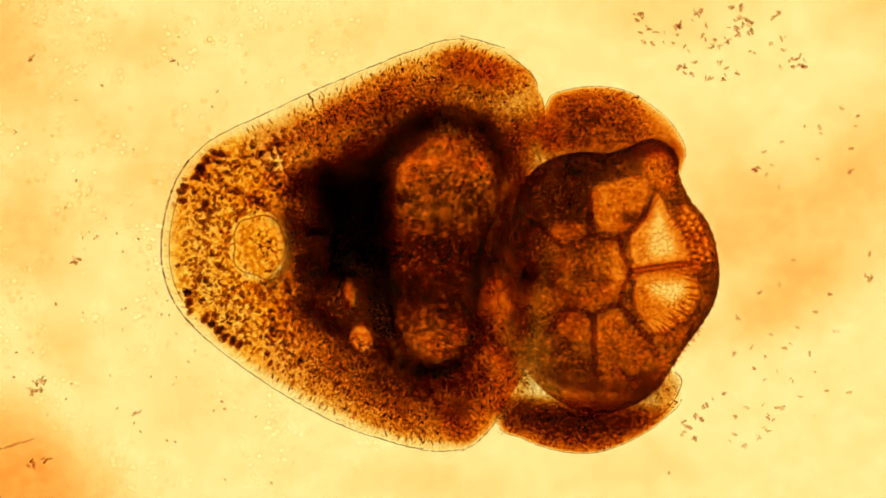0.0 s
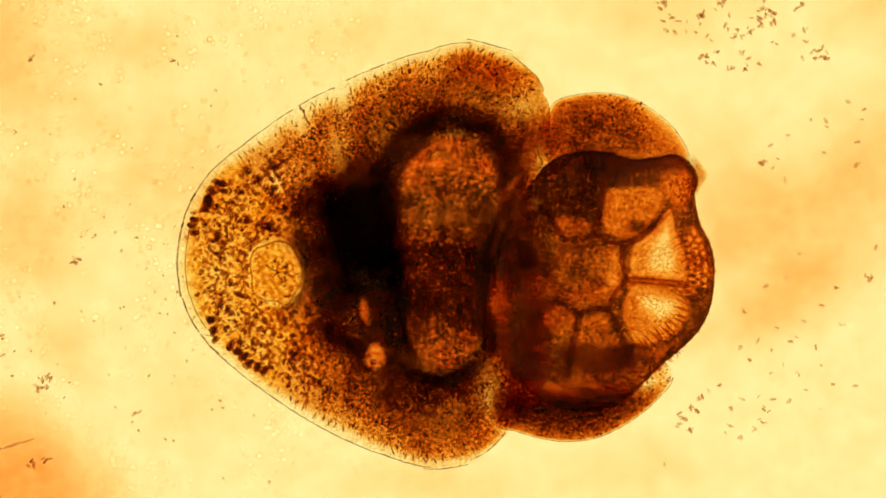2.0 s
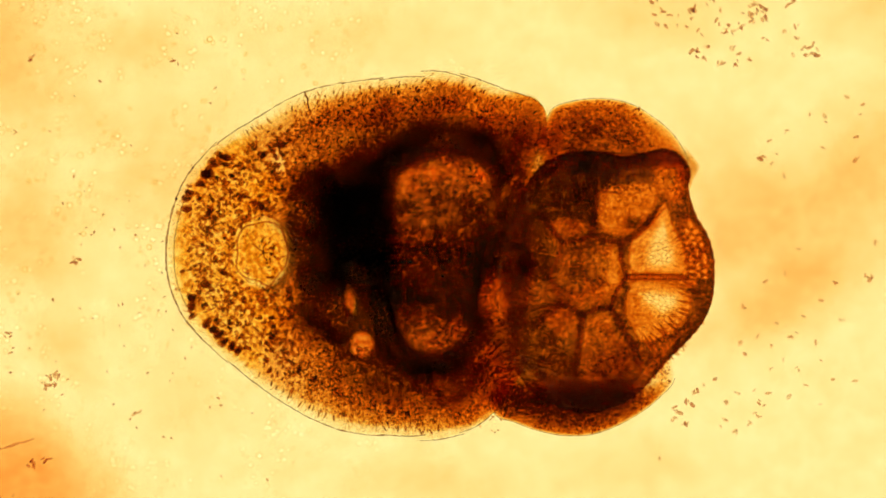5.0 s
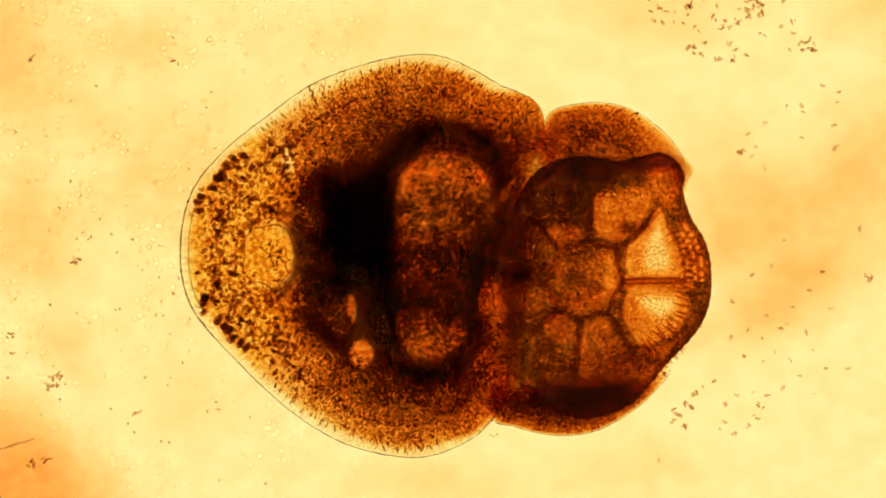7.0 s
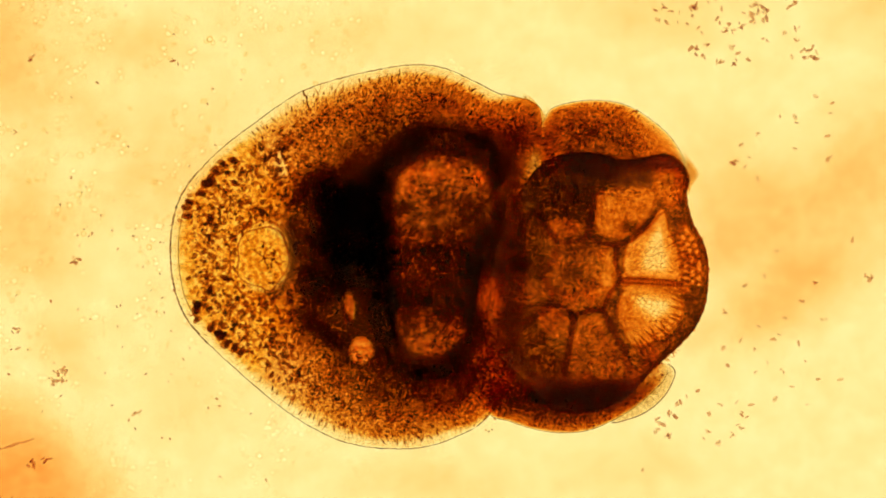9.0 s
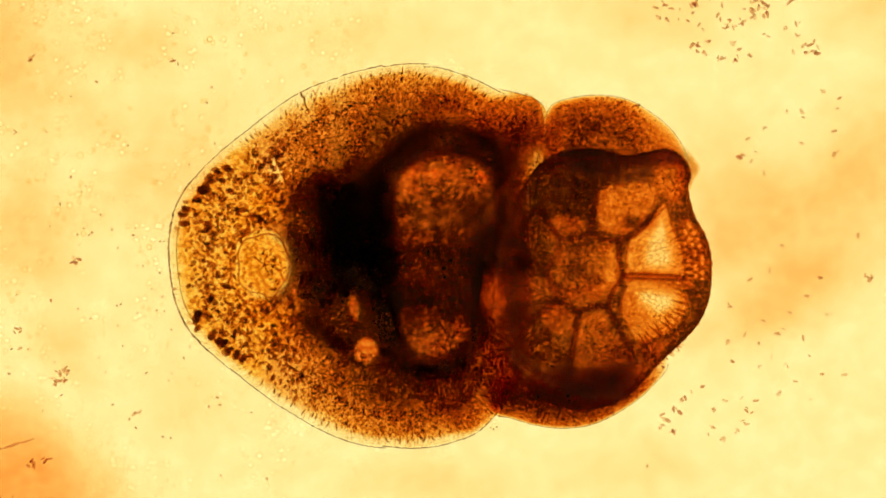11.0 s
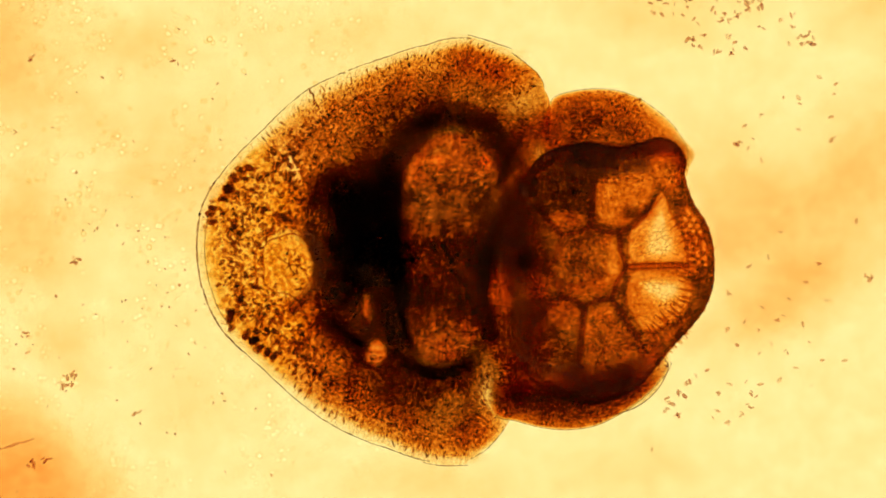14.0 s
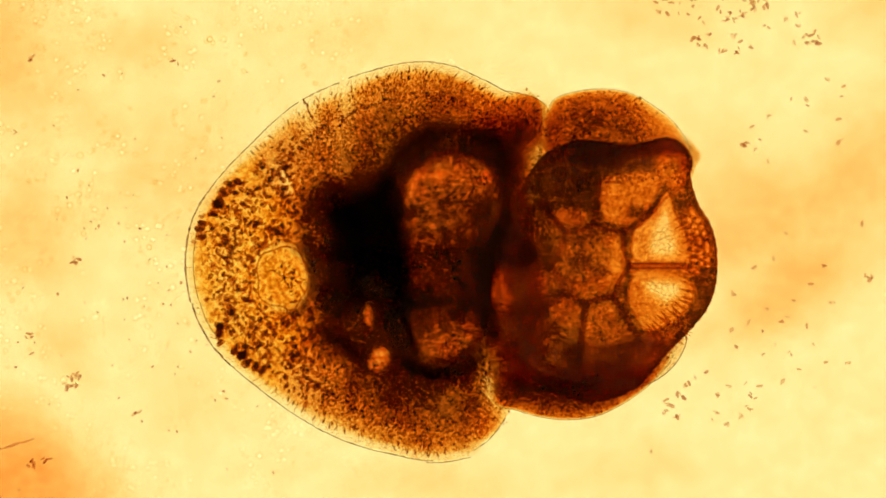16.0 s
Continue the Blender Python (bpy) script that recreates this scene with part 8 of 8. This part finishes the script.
    go("haptor", [(8.8, -22.4, 7.21), (1.7, -9.6, 4.68), (2.8, -5.5, 3.67), (22.0, -4.8, 3.39), (12.4, 35.5, -5.85), (4.6, 33.4, -4.80), (4.9, 10.7, -0.25), (21.2, 7.8, 1.32), (7.4, 15.7, 0.19), (4.7, 18.2, -0.10), (1.8, 25.0, -3.16), (13.5, 5.8, 0.59), (5.9, 21.7, -2.27), (2.2, 33.8, -7.06), (-0.2, 28.9, -6.05), (0.0, 0.0, -0.00), (8.6, -2.9, 1.06), (4.8, 13.7, -1.38), (-0.8, 23.4, -2.72), (-0.0, 26.4, -4.35), (0.5, 26.5, -4.26), (6.2, 5.9, 0.17), (1.3, 20.9, -1.71), (3.0, 24.8, -1.59), (3.7, 28.4, -3.22), (6.6, 26.7, -3.31), (7.2, 26.7, -3.22), (-2.6, 28.2, -1.90), (5.5, 28.9, -1.50), (17.9, 23.2, 1.65), (4.5, 19.1, 1.60), (4.9, 21.5, 0.74), (10.7, 29.9, -0.32), (15.1, 31.6, 0.06), (6.5, 31.4, -0.09), (11.5, 33.0, -1.04)])
    go("fold", [(8.8, -22.4, 7.21), (1.7, -9.6, 4.68), (2.8, -5.5, 3.67), (22.0, -4.8, 3.39), (32.6, 95.8, -5.85), (10.8, 59.0, -4.80), (4.9, 10.7, -0.25), (21.2, 7.8, 1.32), (7.4, 15.7, 0.19), (4.7, 18.2, -0.10), (1.8, 25.0, -3.16), (13.5, 5.8, 0.59), (10.8, 45.5, -2.27), (19.7, 94.1, -7.06), (11.2, 80.0, -6.05), (0.0, 0.0, -0.00), (8.6, -2.9, 1.06), (4.8, 13.7, -1.38), (-0.8, 23.4, -2.72), (0.0, 26.4, -4.35), (0.5, 26.5, -4.26), (6.2, 5.9, 0.17), (1.3, 20.9, -1.71), (3.0, 24.8, -1.59), (4.6, 44.4, -3.22), (8.2, 54.7, -3.31), (9.0, 58.6, -3.22), (-1.4, 64.2, -1.90), (6.2, 56.9, -1.50), (17.8, 27.2, 1.65), (4.5, 19.1, 1.60), (4.8, 31.5, 0.74), (10.9, 63.9, -0.32), (15.1, 65.6, 0.06), (6.6, 67.4, -0.09), (12.3, 77.0, -1.04)])
    go("lobe_t", [(1.4, 28.0, 0.15), (-5.7, 24.2, -0.87), (-0.3, 10.2, 0.71), (17.1, 11.1, 1.42), (7.7, 16.0, 0.31), (2.0, 19.0, -0.19), (2.8, 2.6, 0.25), (16.2, 13.0, 0.99), (1.7, 29.2, -0.56), (2.6, 23.0, -0.77), (1.1, 3.2, 0.16), (13.3, 5.5, 1.18), (1.7, 25.9, -0.31), (-1.1, 13.2, -1.15), (-1.7, 11.7, -1.19), (0.0, 0.0, 0.00), (10.5, -1.9, 1.36), (1.7, 22.7, -0.07), (-1.2, 21.0, -0.44), (-0.5, 3.8, 0.08), (0.6, 4.6, 0.24), (10.3, 2.4, 1.27), (0.4, 25.3, -0.01), (1.6, 23.0, -0.27), (4.5, 8.9, 0.74), (9.4, 8.9, 1.10), (9.9, 8.9, 1.12), (-1.0, 27.8, 0.04), (9.5, 14.1, 1.41), (17.5, 23.2, 2.01), (1.2, 34.5, 0.11), (4.4, 24.9, -0.08), (14.6, 14.7, 1.99), (15.4, 29.4, 1.20), (5.8, 33.8, 0.17), (13.5, 15.0, 1.99)])
    go("lobe_b", [(34.5, -12.3, -4.08), (-5.6, -3.8, 2.09), (11.7, 14.2, -1.32), (27.4, 10.4, -2.06), (-3.1, -12.7, 1.51), (-8.1, -14.2, 1.53), (12.4, 8.2, -1.72), (33.1, 9.8, -3.74), (1.4, -4.6, 0.16), (8.4, -6.8, -1.16), (3.0, 8.9, -0.98), (27.6, 12.0, -3.56), (-2.9, -7.4, 0.61), (-10.0, -21.2, 1.33), (-12.5, -22.8, 1.71), (-13.0, -6.0, 2.50), (22.1, 14.2, -3.37), (-7.3, -10.2, 1.06), (-17.4, -17.1, 2.32), (-6.5, 9.5, -0.20), (-17.6, 9.2, 1.92), (16.6, 10.7, -2.60), (-10.0, -11.4, 1.40), (-14.6, -7.5, 2.71), (-12.1, 11.1, 1.57), (-13.6, 4.8, 2.42), (7.7, 4.8, -1.29), (-12.9, -12.7, 1.76), (-18.6, 11.7, 3.54), (36.5, 32.9, -4.32), (5.9, -10.3, -0.64), (-12.1, 1.8, 3.14), (3.6, 31.9, 0.50), (1.6, 15.4, 1.70), (-17.5, 0.0, 4.29), (-5.9, 23.2, 2.17)])
    go("trunk", [(6.2, 2.2, 1.43), (2.6, 7.6, 0.87), (0.2, 9.1, 0.59), (16.3, 7.2, 0.78), (8.1, 0.0, 1.17), (2.9, 3.2, 0.62), (3.1, 6.0, -0.02), (14.6, 10.4, 0.07), (4.2, 13.3, 0.04), (5.8, 10.9, -0.38), (-0.9, 7.6, -0.33), (9.6, 8.2, -0.19), (2.0, 10.4, 0.14), (2.2, -1.8, 0.12), (1.6, -3.3, 0.23), (0.0, 0.0, 0.00), (4.5, 6.1, -0.45), (-0.2, 7.4, 0.24), (-1.7, 5.7, 0.33), (-4.8, 9.3, -0.65), (-4.1, 10.7, -0.59), (4.6, 6.7, -0.19), (-1.1, 8.0, 0.67), (3.1, 9.9, 0.83), (-0.7, 12.9, -0.00), (3.9, 10.2, 0.12), (4.6, 7.7, 0.20), (-2.0, 8.6, 1.11), (3.5, 16.5, 0.64), (13.3, 21.2, 1.47), (2.0, 11.5, 1.51), (8.0, 14.1, 1.33), (8.7, 21.3, 1.17), (15.2, 19.7, 1.80), (9.0, 16.9, 2.01), (7.8, 18.0, 1.65)])
    go("drift_tr", [(-6.3, -48.7, 1.67), (-13.5, -41.9, 0.43), (-8.4, -45.9, 0.90), (5.8, -44.8, 1.27), (25.7, -20.6, 0.50), (6.6, -3.9, -1.63), (-2.8, -8.0, -0.76), (7.3, -11.6, 0.41), (-6.0, -3.9, -0.86), (-4.5, -3.5, -0.82), (-0.3, -2.5, -0.69), (3.8, -1.4, -0.57), (7.6, -0.4, -0.46), (11.3, 0.6, -0.35), (12.9, 0.9, -0.31), (0.0, 0.0, 0.00), (0.4, -0.2, 0.45), (-5.2, 6.4, -0.82), (-12.0, 21.9, -2.49), (-16.1, 24.4, -3.35), (-15.3, 24.1, -3.25), (-13.8, 23.6, -3.06), (-12.0, 23.0, -2.83), (-10.3, 22.5, -2.62), (-8.2, 21.8, -2.36), (-6.5, 21.3, -2.15), (-5.7, 21.1, -2.05), (-13.4, 24.2, -2.05), (-4.8, 23.7, -1.64), (3.5, 28.3, -0.82), (-5.1, 20.0, -0.80), (-6.6, 20.0, -0.80), (2.6, 23.1, -0.80), (7.5, 24.2, -0.34), (-2.3, 28.7, -1.16), (3.3, 21.2, -0.76)])
    go("drift_mr", [(17.0, 3.6, -3.71), (14.1, 3.4, -3.71), (13.6, 0.6, -3.71), (23.1, 0.6, -3.71), (28.2, 15.3, -3.71), (24.1, 18.9, -3.71), (20.5, 7.9, -3.71), (25.8, 10.5, -3.71), (18.2, 12.5, -3.71), (20.3, 17.3, -3.71), (24.9, 20.0, -3.54), (29.4, 22.8, -3.38), (33.5, 25.3, -3.24), (37.7, 27.8, -3.10), (18.7, 29.1, -3.71), (0.0, 0.0, 0.00), (5.6, -24.6, 2.30), (-4.4, -30.5, 2.20), (-14.2, -21.4, 1.03), (-13.0, -17.1, -0.21), (-12.1, -15.5, -0.27), (-10.4, -12.5, -0.39), (-8.2, -8.7, -0.54), (-6.3, -5.4, -0.67), (-3.8, -1.2, -0.83), (-1.9, 2.2, -0.96), (-0.9, 3.8, -1.02), (-12.4, 13.7, -1.17), (-3.2, 11.1, -0.67), (10.8, 15.0, 0.35), (-5.3, 11.1, 0.28), (-6.1, 15.1, -0.05), (3.7, 24.0, -0.98), (8.4, 23.3, -0.43), (-2.4, 27.9, -0.90), (3.7, 22.5, -0.98)])
    go("drift_br", [(18.0, -22.0, 0.00), (8.0, -18.0, 0.00), (5.0, -26.0, 0.00), (20.0, -32.0, 0.00), (10.0, -7.0, 0.00), (3.0, 8.0, 0.00), (8.0, -28.0, 0.00), (20.0, -30.0, 0.00), (3.0, -18.0, 0.00), (8.0, -5.0, 0.00), (3.7, 1.4, 0.00), (-0.6, 7.9, 0.00), (-4.5, 13.7, 0.00), (-8.4, 19.5, 0.00), (-12.3, 18.3, 0.00), (0.0, 0.0, 0.00), (9.2, -7.7, 0.00), (-9.2, -6.2, 0.00), (-24.5, -9.2, 0.00), (-29.1, -16.9, 0.00), (-28.2, -16.2, 0.00), (-26.7, -14.9, 0.00), (-24.8, -13.2, 0.00), (-23.1, -11.7, 0.00), (-21.0, -9.9, 0.00), (-19.3, -8.4, 0.00), (-18.4, -7.7, 0.00), (-26.1, 7.6, 0.00), (-19.9, 9.1, 0.00), (3.0, 13.7, 0.00), (-10.7, 18.3, 0.00), (-12.3, 19.9, 0.00), (-9.2, 18.3, 0.00), (-1.6, 19.9, 0.00), (-16.9, 26.0, 0.00), (-13.8, 16.8, 0.00)])
    go("drift_l", [(10.5, 1.5, 0.05), (9.1, 7.6, 0.25), (10.7, 6.1, 0.00), (10.7, 1.6, 0.00), (7.6, 3.1, 0.00), (6.2, 1.7, -0.49), (7.6, 9.2, -0.00), (7.5, 13.9, 0.27), (9.1, 10.5, -0.21), (8.4, 9.5, -0.22), (6.4, 6.9, -0.24), (4.5, 4.3, -0.26), (2.7, 2.0, -0.27), (0.9, -0.4, -0.29), (0.2, -1.3, -0.30), (0.0, 0.0, 0.00), (-0.1, 3.0, 0.25), (4.6, 3.1, 0.00), (5.0, 17.6, 0.57), (1.5, 6.1, 0.00), (1.5, 6.5, 0.02), (1.5, 7.2, 0.06), (1.5, 8.0, 0.11), (1.5, 8.8, 0.15), (1.4, 9.8, 0.20), (1.4, 10.5, 0.25), (1.4, 10.9, 0.27), (4.6, 9.3, -0.25), (6.1, 16.9, 0.00), (7.6, 19.9, -0.00), (10.7, 13.8, -0.00), (10.7, 15.3, -0.00), (10.6, 21.4, 0.25), (13.6, 18.4, -0.19), (13.7, 20.1, 0.02), (13.5, 20.0, 0.07)])
    go("drift_ll", [(-28.9, -8.7, 0.00), (-26.3, -7.3, 0.00), (-23.7, -5.8, 0.00), (-21.0, -4.4, 0.00), (-18.4, -3.0, 0.00), (-15.8, -1.6, 0.00), (-13.2, -0.1, 0.00), (-10.6, 1.3, 0.00), (-7.9, 2.7, 0.00), (-6.9, 3.3, 0.00), (-5.1, 2.0, 0.00), (-3.3, 0.7, 0.00), (-1.6, -0.4, 0.00), (0.0, -1.6, 0.00), (4.6, 7.6, 0.00), (0.0, 0.0, 0.00), (-4.6, -1.6, 0.00), (-1.5, 1.5, 0.00), (3.9, 5.3, 0.00), (9.2, 9.1, 0.00), (9.6, 9.1, 0.00), (10.2, 9.1, 0.00), (11.0, 9.1, 0.00), (11.8, 9.1, 0.00), (12.7, 9.1, 0.00), (13.4, 9.1, 0.00), (13.8, 9.1, 0.00), (10.8, 4.5, 0.00), (15.4, 10.7, 0.00), (16.9, 19.9, 0.00), (21.5, 13.7, 0.00), (26.1, 1.5, 0.00), (24.5, 6.1, 0.00), (30.7, 13.7, 0.00), (32.2, 6.8, 0.00), (33.7, 0.0, 0.00)])
    go("flap", [(12.0, -15.0, 0.00), (-20.0, 10.0, 0.00), (-45.0, 35.0, 0.00), (-30.0, 25.0, 0.00), (-45.0, 35.0, 0.00), (-30.0, 20.0, 0.00), (-45.0, 35.0, 0.00), (-45.0, 35.0, 0.00), (-45.0, 35.0, 0.00), (-45.0, 35.0, 0.00), (-45.0, 35.0, 0.00), (-45.0, 35.0, 0.00), (-45.0, 35.0, 0.00), (-45.0, 35.0, 0.00), (-45.0, 35.0, 0.00), (-45.0, 35.0, 0.00), (-45.0, 35.0, 0.00), (-45.0, 35.0, 0.00), (-22.0, 12.0, 0.00), (0.0, -0.0, 0.00), (-10.0, 10.0, 0.00), (-45.0, 35.0, 0.00), (-45.0, 35.0, 0.00), (-45.0, 35.0, 0.00), (-45.0, 35.0, 0.00), (-45.0, 35.0, 0.00), (-25.0, 15.0, 0.00), (-40.0, 30.0, 0.00), (-45.0, 35.0, 0.00), (0.0, -0.0, 0.00), (-3.0, -12.0, 0.00), (-12.0, 12.0, 0.00), (22.0, 28.0, 0.00), (-45.0, 45.0, 0.00), (-40.0, 60.0, 0.00), (20.0, 58.0, 0.00)])


motions()
